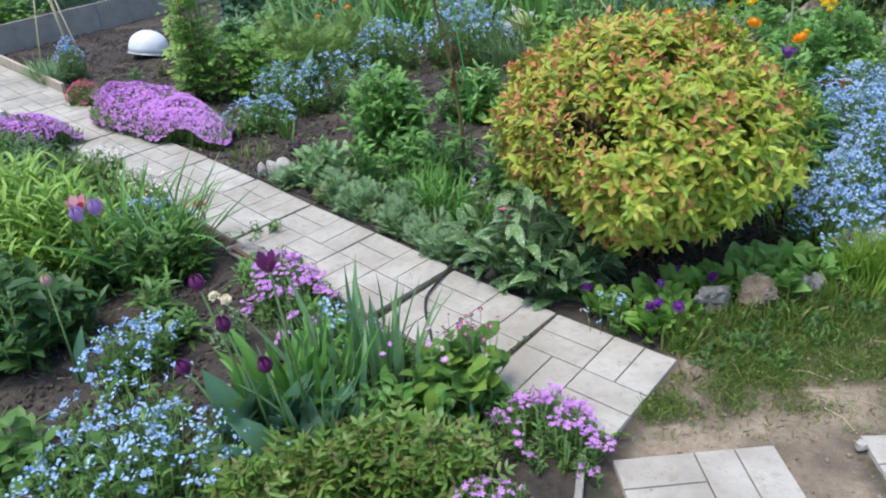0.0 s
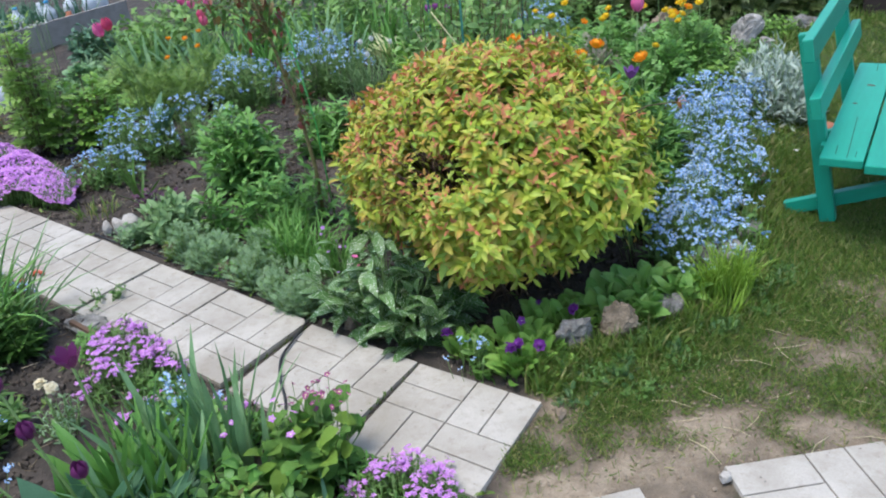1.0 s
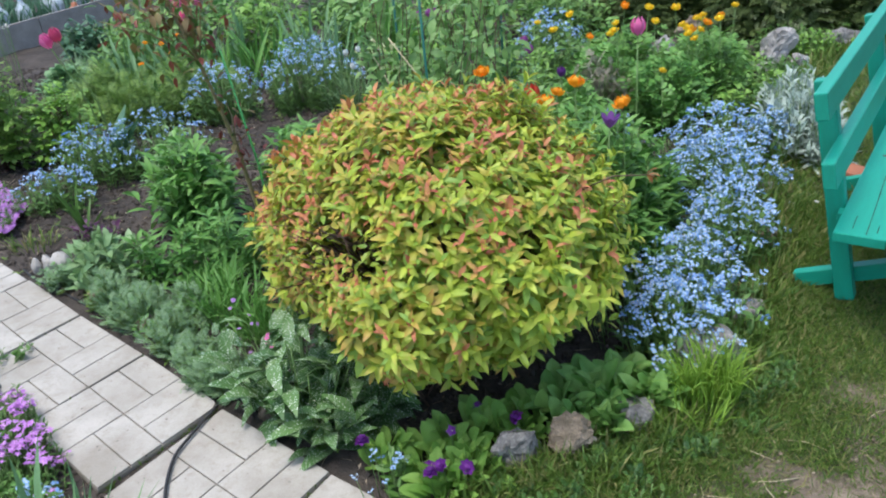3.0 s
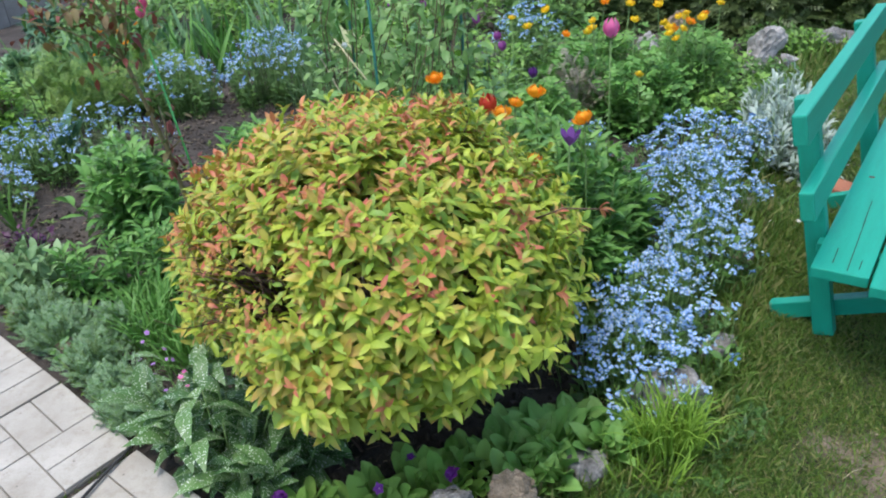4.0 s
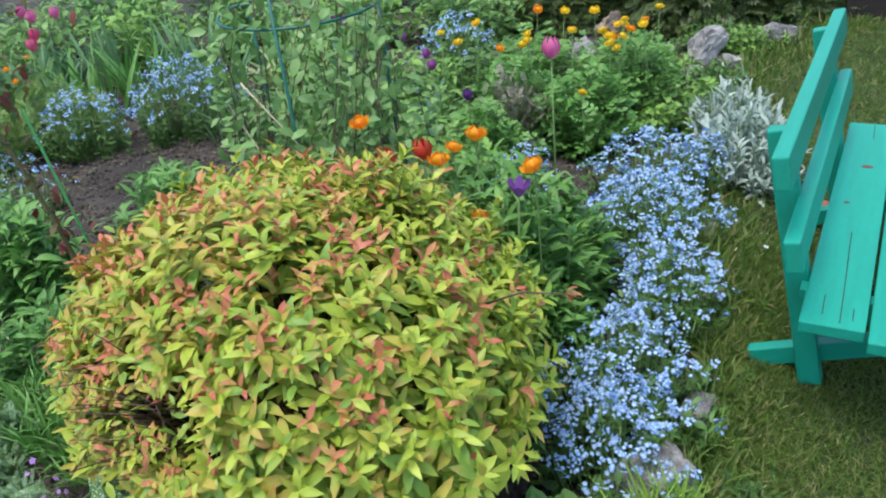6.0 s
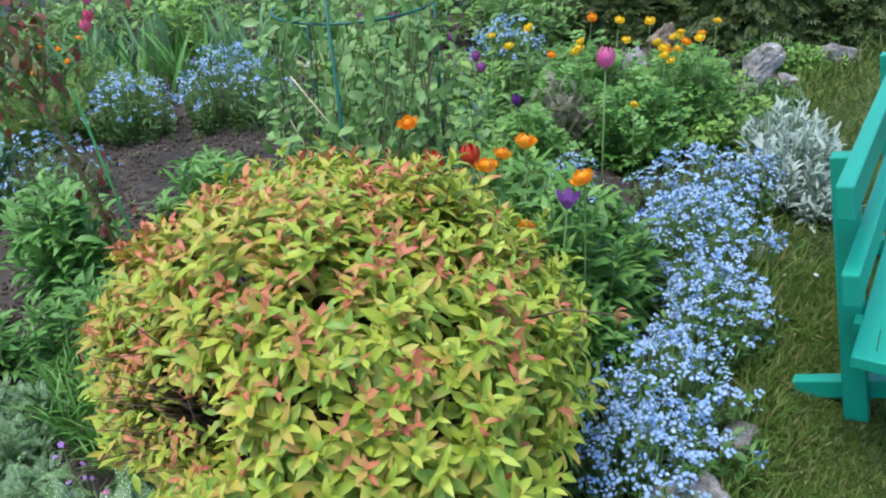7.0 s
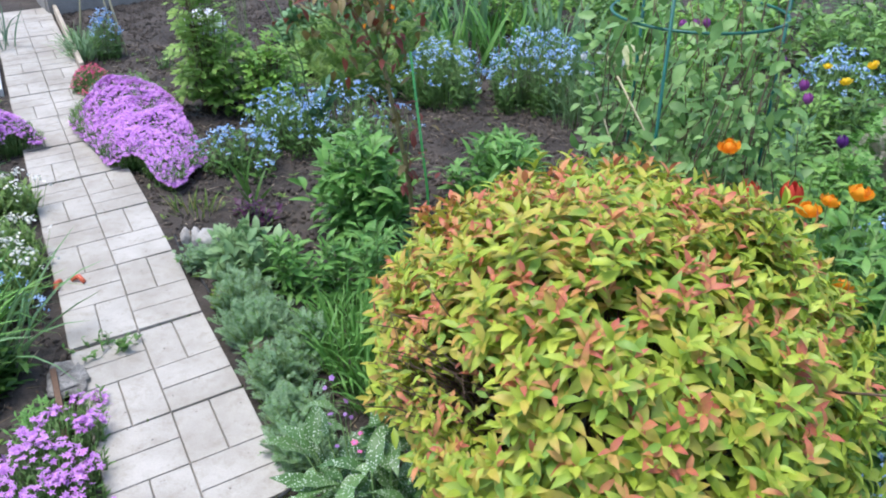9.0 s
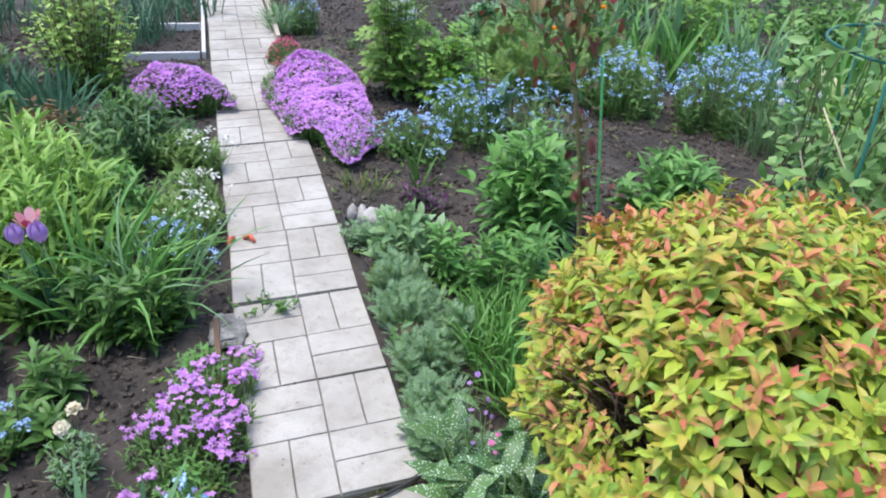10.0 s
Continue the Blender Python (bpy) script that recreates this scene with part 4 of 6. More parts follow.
def mounded(name, at, label, category, rx, ry, high, shapes, mat, n_stem, per_stem, size, turn=0.0, seed=0, lift=0.35, group="", spread=0.35, stem_mat=None, from_low=0.15, piece=0, piece_name="leaf", parent=None):
    """A leafy clump: stems that fan out from the ground, leaves all along them."""
    rng = np.random.default_rng(seed + int(1000 * abs(at[0]) + 77 * abs(at[1])))
    ob = parent or thing(name, (at[0], at[1], 0), label, category, group)
    x, y, r = disc_points(n_stem, rx, ry, turn, rng, 0.6)
    top = high * (1 - 0.55 * r ** 2) * rng.uniform(0.75, 1.08, n_stem)
    base = np.column_stack([x * spread, y * spread, np.full(n_stem, -0.03)])
    tip = np.column_stack([x, y, top])
    part("stemwork", joined("stemwork", stalks(rng, base, tip, 0.003), stem_mat or STEM), ob)
    s = np.linspace(from_low, 1.0, per_stem)[None] * np.ones((n_stem, 1)) + rng.uniform(-0.04, 0.04, (n_stem, per_stem))
    p = base[:, None] + (tip - base)[:, None] * s[..., None]
    a = np.arange(per_stem)[None] * 2.4 + rng.random((n_stem, 1)) * 6.28
    up = lift * (0.4 + 1.2 * s)
    way = np.stack([np.cos(a), np.sin(a), up], -1) + 0.25 * rng.normal(size=(n_stem, per_stem, 3))
    k = size * rng.uniform(0.7, 1.2, (n_stem, per_stem)) * (1.1 - 0.35 * s)
    p, way, k = p.reshape(-1, 3), way.reshape(-1, 3), k.ravel()
    m = frames(p, way, np.array((0, 0, 1.0)) + 0.3 * rng.normal(size=(len(p), 3)), k)
    pick = rng.integers(0, len(shapes), len(p))
    order = np.argsort(p[:, 1] - 0.8 * p[:, 2])
    single = np.zeros(len(p), bool)
    single[order[:piece]] = True
    if piece:
        for i, sh in enumerate(shapes):
            one = joined(piece_name, [(sh, np.eye(4))], mat)
            pieces(piece_name, one, ob, m[single & (pick == i)])
    if (~single).any():
        part("foliage", joined("foliage", [(sh, m[(pick == i) & ~single]) for i, sh in enumerate(shapes)], mat), ob)
    return ob


def strappy(name, at, label, category, n, long, mat, rx=0.08, ry=0.08, seed=0, shapes=STRAP, lean=0.45, wide=1.0, group="", piece=True):
    """A clump of long blades out of the ground."""
    rng = np.random.default_rng(seed + int(1000 * abs(at[0]) + 77 * abs(at[1])))
    ob = thing(name, (at[0], at[1], 0), label, category, group)
    x, y, r = disc_points(n, rx, ry, 0, rng)
    out = np.column_stack([x / max(rx, 1e-3), y / max(ry, 1e-3)]) * lean + rng.normal(0, lean * 0.45, (n, 2))
    way = np.column_stack([out, np.ones(n)])
    up = np.column_stack([-out * 1.0, np.full(n, 0.3)]) + 0.2 * rng.normal(size=(n, 3))
    k = long * rng.uniform(0.6, 1.1, n)
    m = frames(np.column_stack([x, y, np.full(n, -0.03)]), way, -np.column_stack([out, -np.full(n, 0.2)]) + 0.25 * rng.normal(size=(n, 3)), np.column_stack([k * wide, k, k]))
    pick = rng.integers(0, len(shapes), n)
    first = np.zeros(n, bool)
    if piece:
        first[np.argsort(y)[:70]] = True
        for i, sh in enumerate(shapes):
            pieces("blade", joined("blade", [(sh, np.eye(4))], mat), ob, m[first & (pick == i)])
    if (~first).any():
        part("foliage", joined("foliage", [(sh, m[~first & (pick == i)]) for i, sh in enumerate(shapes)], mat), ob)
    return ob


def flowers_on(ob, rng, x, y, z, size, shapes, mats, piece=0, name="flower", tilt=0.5, stalk=0.0, order=None):
    """Blossoms at those places of a plant, the first ones as pieces of their own."""
    n = len(x)
    p = np.column_stack([x, y, z])
    face = np.array((0, 0, 1.0)) + tilt * rng.normal(size=(n, 3)) + np.column_stack([x, y, 0 * x]) * 0.6
    side = rng.normal(size=(n, 3))
    y_way = np.cross(unit(face), side)
    k = size * rng.uniform(0.75, 1.2, n)
    m = frames(p, y_way, face, k)
    pick = rng.integers(0, len(shapes), n)
    first = np.zeros(n, bool)
    first[(np.argsort(y) if order is None else order)[:piece]] = True
    for i, s in enumerate(shapes):
        if piece:
            pieces(name, joined(name, [(s, np.eye(4))], mats), ob, m[first & (pick == i)])
    if (~first).any():
        part("bloom", joined("bloom", [(s, m[~first & (pick == i)]) for i, s in enumerate(shapes)], mats), ob)
    if stalk:
        low = p * (0.75, 0.75, 0) + (0, 0, -0.02)
        top = p - unit(face) * 0.003
        part("flower_stalk_mass", joined("flower_stalk_mass", stalks(rng, low, top, 0.0014), STEM), ob)


def forget_me_nots(at, rx, ry, high, heads, turn=0.0, seed=0, piece=0, size=0.0062, label="mound of small sky-blue forget-me-nots", leaf_n=None, thick=1.0):
    rng = np.random.default_rng(seed + 50)
    ob = mounded("forget_me_not", at, label, "flowers", rx * 0.95, ry * 0.95, high * 0.85, LANCE[:2] + OVAL[:1], GREEN, leaf_n or int(heads * 0.55 * thick), 7, 0.055, turn, seed, 0.5, "forget-me-nots", 0.8, from_low=0.1)
    x, y, r = disc_points(heads, rx, ry, turn, rng, 0.52)
    z = high * (1 - 0.5 * r ** 2.5) * rng.uniform(0.78, 1.12, heads)
    flowers_on(ob, rng, x, y, z, size, CYMES, [BLUE, YELLOW_EYE], piece, "flower_head", 0.45, 1.0)
    return ob


def phlox(at, rx, ry, high, n, turn=0.0, seed=0, piece=0, size=0.011, petal=LILAC, label="carpet of lilac creeping phlox in full bloom", edge=0.5, tufts=0):
    rng = np.random.default_rng(seed + 90)
    ob = mounded("creeping_phlox", at, label, "flowers", rx, ry, high * 0.9, LANCE[:2], GREEN, int(n * 0.35) + 60, 7, 0.03, turn, seed, 0.5, "creeping phlox", 0.9)
    x, y, r = disc_points(n, rx, ry, turn, rng, edge)
    if tufts:
        near = rng.integers(0, tufts, n)
        x, y, r = x[near] + rng.normal(0, 0.016, n), y[near] + rng.normal(0, 0.016, n), r[near]
    lump = np.array([noise.noise(Vector((a * 9, b * 9, seed))) for a, b in zip(x, y)])
    z = high * (1 - 0.75 * r ** 3) * (0.92 + 0.18 * lump) + rng.uniform(-0.007, 0.009, n)
    flowers_on(ob, rng, x, y, z, size, [STAR5 if n > 1000 else STAR5_NARROW], [petal, PURPLE_EYE], piece, "flower", 0.33, 1.0 if n < 500 else 0.0)
    return ob


def cup(open_=0.0, n=6, fringe=0.0):
    """A tulip head one high, standing on its origin: petals in slot 0."""
    rows, out = 5, []
    for k in range(n):
        inner = k % 2
        v, f = [], []
        for i in range(rows + 1):
            s = i / rows
            rad = (0.40 - 0.05 * inner) * math.sin(math.pi * min(1.0, 0.12 + s * (0.74 - 0.3 * open_))) + 0.02 + open_ * 0.25 * s * s
            z = s * (1 - 0.15 * open_)
            half = (0.55 * math.sin(math.pi * (0.1 + 0.82 * s ** 0.8))) * (1 if i < rows else 0.25) + 0.03
            for j in (-1, 0, 1):
                a = 2 * math.pi * k / n + j * half
                v.append((rad * math.cos(a) * (1 + 0.02 * abs(j)), rad * math.sin(a), z - (0.05 if j and i == rows else 0) + fringe * (0.04 if (i + j) % 2 else 0)))
            if i:
                o = 3 * (i - 1)
                f += [(o, o + 1, o + 4, o + 3), (o + 1, o + 2, o + 5, o + 4)]
        out.append(Shape(v, f))
    return out


CUP, CUP_OPEN = cup(0.0), cup(0.9, 6, 0.5)
BROAD = [leaf(0.24, 5, 0.55, d, 0.38, 0.75, 0.8, 0.04) for d in (0.35, 0.8, 1.2)]


def tulip(head, colour, label, size=0.062, foot=None, leaves=2, opened=False, leaf_long=0.3, leaf_mat=BLUEGREEN, bend=0.0):
    """A tulip whose flower sits at head."""
    rng = np.random.default_rng(int(1e4 * abs(head[0]) + 1e3 * abs(head[1])))
    fx, fy = foot or (head[0] + rng.uniform(-0.05, 0.05), head[1] + rng.uniform(-0.03, 0.05))
    ob = thing("tulip", (fx, fy, 0), label, "tulip", "tulips")
    top = np.array((head[0] - fx, head[1] - fy, head[2] - size * 0.5))
    mid = top * (0.45, 0.45, 0.55) + np.array((bend, 0, 0))
    part("stem", joined("stem", [(tube([(0, 0, -0.03), mid, top], 0.0045, 0.0035, 6), np.eye(4))], STEM), ob)
    tilt = unit(top - mid)
    m = frames(top[None], unit(np.cross(tilt, (1, 0.3, 0)))[None], tilt[None], np.array([size]))[0]
    core = part("flower", joined("flower", [(Shape(ball(6, 4).v * (0.1, 0.1, 0.16) + (0, 0, 0.14), ball(6, 4).f), np.eye(4))], STEM), ob, "", m)
    for sh in (CUP_OPEN if opened else CUP):
        part("petal", joined("petal", [(sh, np.eye(4))], colour), core)
    for i in range(leaves):
        a = rng.random() * 6.28 + i * 2.6
        way = (math.cos(a) * 0.45, math.sin(a) * 0.45, 1)
        mm = frames(np.array([[0.012 * math.cos(a), 0.012 * math.sin(a), -0.02]]), np.array([way]), np.array([[-math.cos(a), -math.sin(a), 0.4]]), np.array([leaf_long * rng.uniform(0.8, 1.15)]))[0]
        part("leaf", joined("leaf", [(BROAD[i % 3], np.eye(4))], leaf_mat), ob, "", mm)
    return ob


GLOBE = fuse([(Shape(ball(8, 6).v * (0.62, 0.62, 0.55) + (0, 0, 0.62), ball(8, 6).f), np.eye(4))] + [(c, np.diag((k, k, h, 1.0))) for k, h, op in ((2.0, 1.5, 0.1), (2.5, 1.2, 0.5)) for c in cup(op, 5)])
POM = fuse([(Shape(ball(7, 5).v * 0.5 + (0, 0, 0.3), ball(7, 5).f), np.eye(4))] + [(leaf(0.95, 3, 0.25, 0.9, 0.6, 0.5, 0.6), m) for t, k in ((12, 0), (42, 30), (68, 10)) for m in around(6, t, 0.0, k)])


def globe_flower(head, colour, size, label, foot, petals=GLOBE, category="flower", name="globe_flower"):
    ob = thing(name, (foot[0], foot[1], 0), label, category, "round orange and yellow flowers")
    top = np.array((head[0] - foot[0], head[1] - foot[1], head[2]))
    part("stem", joined("stem", [(tube([(0, 0, -0.03), top * (0.5, 0.5, 0.55), top], 0.003, 0.0025, 5), np.eye(4))], STEM), ob)
    part("flower", joined("flower", [(petals, np.eye(4))], [colour, YELLOW_EYE]), ob, "", np.array(pose(*top, random.uniform(-5, 38), random.uniform(-30, 30), random.uniform(0, 360)) @ Matrix.Scale(size * 0.72, 4)))
    return ob


LUSH = leafy("leaf_lush_green", (0.11, 0.28, 0.05), (0.2, 0.4, 0.085))
CRINKLED = leafy("leaf_crinkled_green", (0.1, 0.24, 0.04), (0.2, 0.38, 0.07), 0.5, 0.25, third=(0.24, 0.4, 0.055), grain=110.0, relief=0.9)


# ---- the golden spirea bush ----
def spirea():
    rng = np.random.default_rng(11)
    cx, cy, cz, rx, ry, rz = 1.02, 3.165, 0.5, 0.58, 0.6, 0.45
    ob = thing("spirea_bush", (cx, cy, 0), "dense round golden spirea bush with coral young tips", "bush")
    n = 2900
    u = unit(rng.normal(size=(n, 3)))
    u = u[(u[:, 2] > -0.62)]
    n = len(u)
    lump = np.array([noise.noise(Vector(a * 2.3)) for a in u]) * 0.09 + np.array([noise.noise(Vector(a * 6)) for a in u]) * 0.06
    shell = u * (rx, ry, rz) * (1 + lump + rng.uniform(-0.09, 0.05, n))[:, None]
    # narrower towards the ground
    shell[:, :2] *= (1 - 0.22 * np.clip(-u[:, 2] - 0.1, 0, 1))[:, None]
    bite = np.exp(-np.sum((shell - np.array((-0.52, -0.38, -0.14))) ** 2, axis=1) / 0.08)
    dent = np.exp(-np.sum((shell - np.array((-0.17, -0.47, 0.22))) ** 2, axis=1) / 0.01)
    shell = shell * (1 - 0.2 * bite - 0.1 * dent)[:, None]
    # a thin, twiggy spot in the crown
    hole = np.linalg.norm(shell - np.array((-0.16, -0.43, 0.21)), axis=1)
    keep = rng.random(n) < np.clip(hole / 0.1, 0.3, 1)
    u, shell = u[keep], shell[keep]
    # loose long shoots
    m_long = rng.random(len(u)) < 0.07
    shell = shell * (1 + 0.09 * m_long)[:, None] + (0, 0, cz)
    n = len(u)
    way = unit(unit(u * (1, 1, 0.8)) + np.array((0, 0, 0.75)) + 0.28 * rng.normal(size=(n, 3)))
    drop = np.clip(-u[:, 2] + 0.1, 0, 1)
    way = unit(way - np.column_stack([np.zeros((n, 2)), drop * 1.0]))
    long = rng.uniform(0.05, 0.1, n)
    pos, dirs, ups, sizes, red = [], [], [], [], []
    is_red = rng.random(n) < 0.17 + 0.24 * (u[:, 2] > 0.4) - 0.08 * (u[:, 2] < 0) + 0.14 * (u[:, 0] < -0.35) - 0.08 * (u[:, 0] > 0.3)
    side = unit(np.cross(way, rng.normal(size=(n, 3))))
    other = np.cross(way, side)
    for j in range(9):
        s = j / 8
        a = j * 2.4 + rng.uniform(-0.3, 0.3, n)
        out = side * np.cos(a)[:, None] + other * np.sin(a)[:, None]
        spread_ = 1.5 - 0.85 * s
        d = unit(out * spread_ + way * (0.12 + 0.7 * s) + 0.12 * rng.normal(size=(n, 3)))
        pos.append(shell - way * (long * (1 - s))[:, None])
        dirs.append(d)
        ups.append(way * 0.6 + unit(u) * 0.5 + np.array((0, 0, 0.5)) + 0.2 * rng.normal(size=(n, 3)))
        sizes.append((0.069 - 0.026 * s) * rng.uniform(0.75, 1.2, n))
        red.append(is_red & (rng.random(n) < (0.0, 0.0, 0.0, 0.0, 0.06, 0.45, 0.95, 1.0, 1.0)[j]))
    pos, dirs, ups, sizes, red = np.vstack(pos), np.vstack(dirs), np.vstack(ups), np.concatenate(sizes), np.concatenate(red)
    shapes = [leaf(w, 3, 0.32, d, 0.42, 0.1) for w, d in ((0.37, 0.7), (0.33, 1.1), (0.4, 0.4))]
    for s in shapes:
        s.along = s.v[:, 1] / s.v[:, 1].max()
    thin = np.linalg.norm((pos - np.array((-0.3, -0.42, 0.13 + cz))) * (0.8, 1, 1.1), axis=1) < 0.17
    sizes = sizes * np.where(thin, 0.6, 1.0) * np.where(red, 0.84, 1.0)
    red |= thin & (rng.random(len(red)) < 0.1)
    stay = ~thin | (rng.random(len(pos)) < 0.62)
    pos, dirs, ups, sizes, red = pos[stay], dirs[stay], ups[stay], sizes[stay], red[stay]
    m = frames(pos, dirs, ups, sizes)
    pick = rng.integers(0, 3, len(pos))
    near = np.zeros(len(pos), bool)
    near[np.argsort(pos[:, 1] - 0.6 * pos[:, 2])[:300]] = True
    sunny = rng.random(len(pos)) < np.clip(0.24 - 0.55 * pos[:, 0] + 0.2 * (pos[:, 2] - cz), 0.06, 0.7)
    kind = np.where(red, 2, np.where(sunny, 1, 0))
    for flag, mat, nm in ((0, SPIREA, "foliage"), (1, SPIREA_WARM, "foliage"), (2, SPIREA_TIP, "young_growth")):
        use = kind == flag
        for i, s in enumerate(shapes):
            pieces("leaf", joined("leaf", [(s, np.eye(4))], mat), ob, m[use & near & (pick == i)])
        part(nm, joined(nm, [(s, m[use & ~near & (pick == i)]) for i, s in enumerate(shapes)], mat), ob, ("yellow-green leaves", "golden leaves with orange edges", "coral red young leaves")[flag])
    # inner leaves
    k = 1500
    q = unit(rng.normal(size=(k, 3)))
    q[:, 2] = np.abs(q[:, 2]) * np.where(rng.random(k) < 0.8, 1, -0.4)
    p = q * (rx, ry, rz) * rng.uniform(0.72, 0.93, k)[:, None] + (0, 0, cz)
    hide = np.linalg.norm(p - np.array((-0.16, -0.4, 0.2 + cz)), axis=1) > 0.08
    p, q = p[hide], q[hide]
    part("inner_foliage", joined("inner_foliage", [(shapes[0], frames(p, q + rng.normal(size=q.shape), (0, 0, 1), 0.05 * np.ones(len(p))))], SPIREA), ob)
    # stems and twigs
    groups = []
    for i in rng.choice(len(shell), 230, replace=False):
        t = shell[i]
        b = np.array((rng.normal(0, 0.08), rng.normal(0, 0.08), -0.03))
        mid = b * 0.5 + t * 0.5 + np.array((0, 0, 0.06)) + rng.normal(0, 0.02, 3)
        groups.append((tube([b, b * 0.75 + mid * 0.25 + (0, 0, 0.03), mid, t * 0.97 + (0, 0, -0.01)], 0.006, 0.0016, 4), np.eye(4)))
    h = np.array((-0.28, -0.37, 0.15 + cz))
    for i in range(130):
        t = h + rng.normal(0, 0.09, 3) * (1.2, 0.5, 0.8)
        b = t * (0.72, 0.72, 0.8) + rng.normal(0, 0.04, 3)
        groups.append((tube([b, (b + t) / 2 + rng.normal(0, 0.012, 3), t], 0.0022, 0.001, 3), np.eye(4)))
    part("branchwork", joined("branchwork", groups, TWIG), ob, "thin brown twigs")
    # the far twig that sticks out with a red tip
    a, b = np.array((0.45, -0.2, 0.2 + cz)), np.array((0.61, -0.34, 0.29 + cz))
    part("shoot", joined("shoot", [(tube([a, (a + b) / 2 + (0, 0, 0.02), b], 0.003, 0.0015, 4), np.eye(4))], TWIG), ob)
    part("young_growth", joined("young_growth", [(shapes[1], frames(np.repeat(b[None], 5, 0), rng.normal(0, 0.8, (5, 3)) + (0.7, -0.5, 0.2), (0, 0, 1), np.full(5, 0.04)))], SPIREA_TIP), ob)


spirea()

# ---- beds right of the path, near to far ----
mounded("lungwort", (0.53, 2.92), "lungwort with dark green leaves speckled white", "plant", 0.3, 0.2, 0.36, [leaf(0.33, 4, 0.25, d, 0.42, 0.1, wave=0.08) for d in (0.5, 1.0, 1.4)], SPOTTED, 48, 4, 0.17, 135, 3, 0.5, spread=0.45, piece=192)
mounded("lungwort", (0.72, 2.9), "lungwort with dark green leaves speckled white", "plant", 0.2, 0.16, 0.3, [leaf(0.36, 4, 0.25, d, 0.42, 0.1) for d in (0.5, 1.0, 1.4)], SPOTTED, 24, 4, 0.16, 135, 303, 0.5, spread=0.45, piece=96)
mounded("lungwort", (0.64, 2.79), "lungwort with dark green leaves speckled white", "plant", 0.16, 0.13, 0.15, [leaf(0.4, 4, 0.25, d, 0.42, 0.1) for d in (0.5, 1.0)], SPOTTED, 11, 4, 0.15, 135, 4, 0.5, spread=0.45, piece=44)
for x, y, h, n, mt, sd in ((0.36, 3.02, 0.32, 9, "MAUVE", 1), (0.45, 2.95, 0.26, 4, "PINK", 2)):
    sprig = thing("lungwort_flower", (x, y, 0), "small mauve lungwort flowers on thin stems", "flowers")
    rng = np.random.default_rng(sd)
    xx, yy, rr = disc_points(n, 0.06, 0.05, 0, rng)
    flowers_on(sprig, rng, xx, yy, h + 0.04 * rng.normal(size=n), 0.009, [SMALL5], [MAUVE if mt == "MAUVE" else PINK, PURPLE_EYE], n, "flower", 0.6, 1.0)

def rosette(name, at, label, category, n, long, mat, seed, group="", flowers=0):
    """Spoon-shaped leaves round one crown, with or without flowers."""
    ob = strappy(name, at, label, category, int(n * 1.2), long * 0.82, mat, 0.05, 0.045, seed, SPOON, 0.5, 0.78, group)
    if flowers:
        rng = np.random.default_rng(seed)
        xx, yy, rr = disc_points(flowers, long * 0.75, long * 0.6, 0, rng)
        flowers_on(ob, rng, xx, yy - 0.02, long * 0.62 + 0.03 * rng.random(flowers), 0.023, [blossom(5, 0.95, 25, eye=0.1), POM], [PRIMROSE_VIOLET, YELLOW_EYE], flowers, "flower", 0.5, 1.0)
    return ob


# Greens lifted above real leaf colour to offset the bush's shade.
BERGENIA = leafy("leaf_rosette_lifted_green", (0.2, 0.44, 0.085), (0.35, 0.58, 0.15), 0.35, 0.3, grain=90.0, relief=0.8)
PRIMROSE_VIOLET = leafy("petal_primrose_violet", (0.12, 0.015, 0.2), (0.2, 0.035, 0.3), 0.5, 0.25)
PRIMROSE = leafy("leaf_primrose", (0.19, 0.4, 0.06), (0.33, 0.55, 0.11), 0.4, 0.3, grain=90.0, relief=0.8)
for x, y, n, l, sd, fl in ((0.83, 2.66, 26, 0.15, 6, 1), (0.93, 2.6, 32, 0.16, 5, 1), (0.99, 2.5, 36, 0.17, 105, 2), (1.08, 2.56, 34, 0.17, 7, 1), (1.0, 2.68, 26, 0.17, 17, 1), (1.2, 2.7, 32, 0.18, 18, 1), (1.12, 2.72, 26, 0.18, 118, 1), (1.28, 2.76, 26, 0.18, 120, 0)):
    rosette("primrose", (x, y), "primrose with rounded green leaves and violet flowers", "primrose", n, l, PRIMROSE, sd, "primroses by the stones", fl)
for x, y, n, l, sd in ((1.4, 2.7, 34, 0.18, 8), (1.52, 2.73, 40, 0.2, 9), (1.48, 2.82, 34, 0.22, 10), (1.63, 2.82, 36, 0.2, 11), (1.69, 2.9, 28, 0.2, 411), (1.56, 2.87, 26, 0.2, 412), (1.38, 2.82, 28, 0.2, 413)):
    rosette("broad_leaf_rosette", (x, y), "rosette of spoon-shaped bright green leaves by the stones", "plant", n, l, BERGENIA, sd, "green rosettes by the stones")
forget_me_nots((0.83, 2.52), 0.08, 0.06, 0.17, 14, 0, 10, 13, 0.0042, "small sprig of pale forget-me-nots beside the path")
strappy("grass_tuft", (1.83, 2.8), "tall bright green grass tuft at the bed's edge", "grass", 230, 0.28, GRASS_BRIGHT, 0.08, 0.05, 12, STRAP, 0.16, 0.42)
for x, y, sd in ((1.28, 2.42, 15), (1.7, 2.58, 16), (1.92, 2.8, 28), (1.55, 2.42, 29), (1.98, 2.98, 33), (2.25, 3.4, 35), (1.38, 2.3, 36)):
    mounded("lawn_weed", (x, y), "low broad-leaved weed in the lawn", "weed", 0.08, 0.06, 0.035, FEATHER + CUT, GREEN, 12, 4, 0.028, 0, sd, 0.4, "lawn weeds", 0.6)
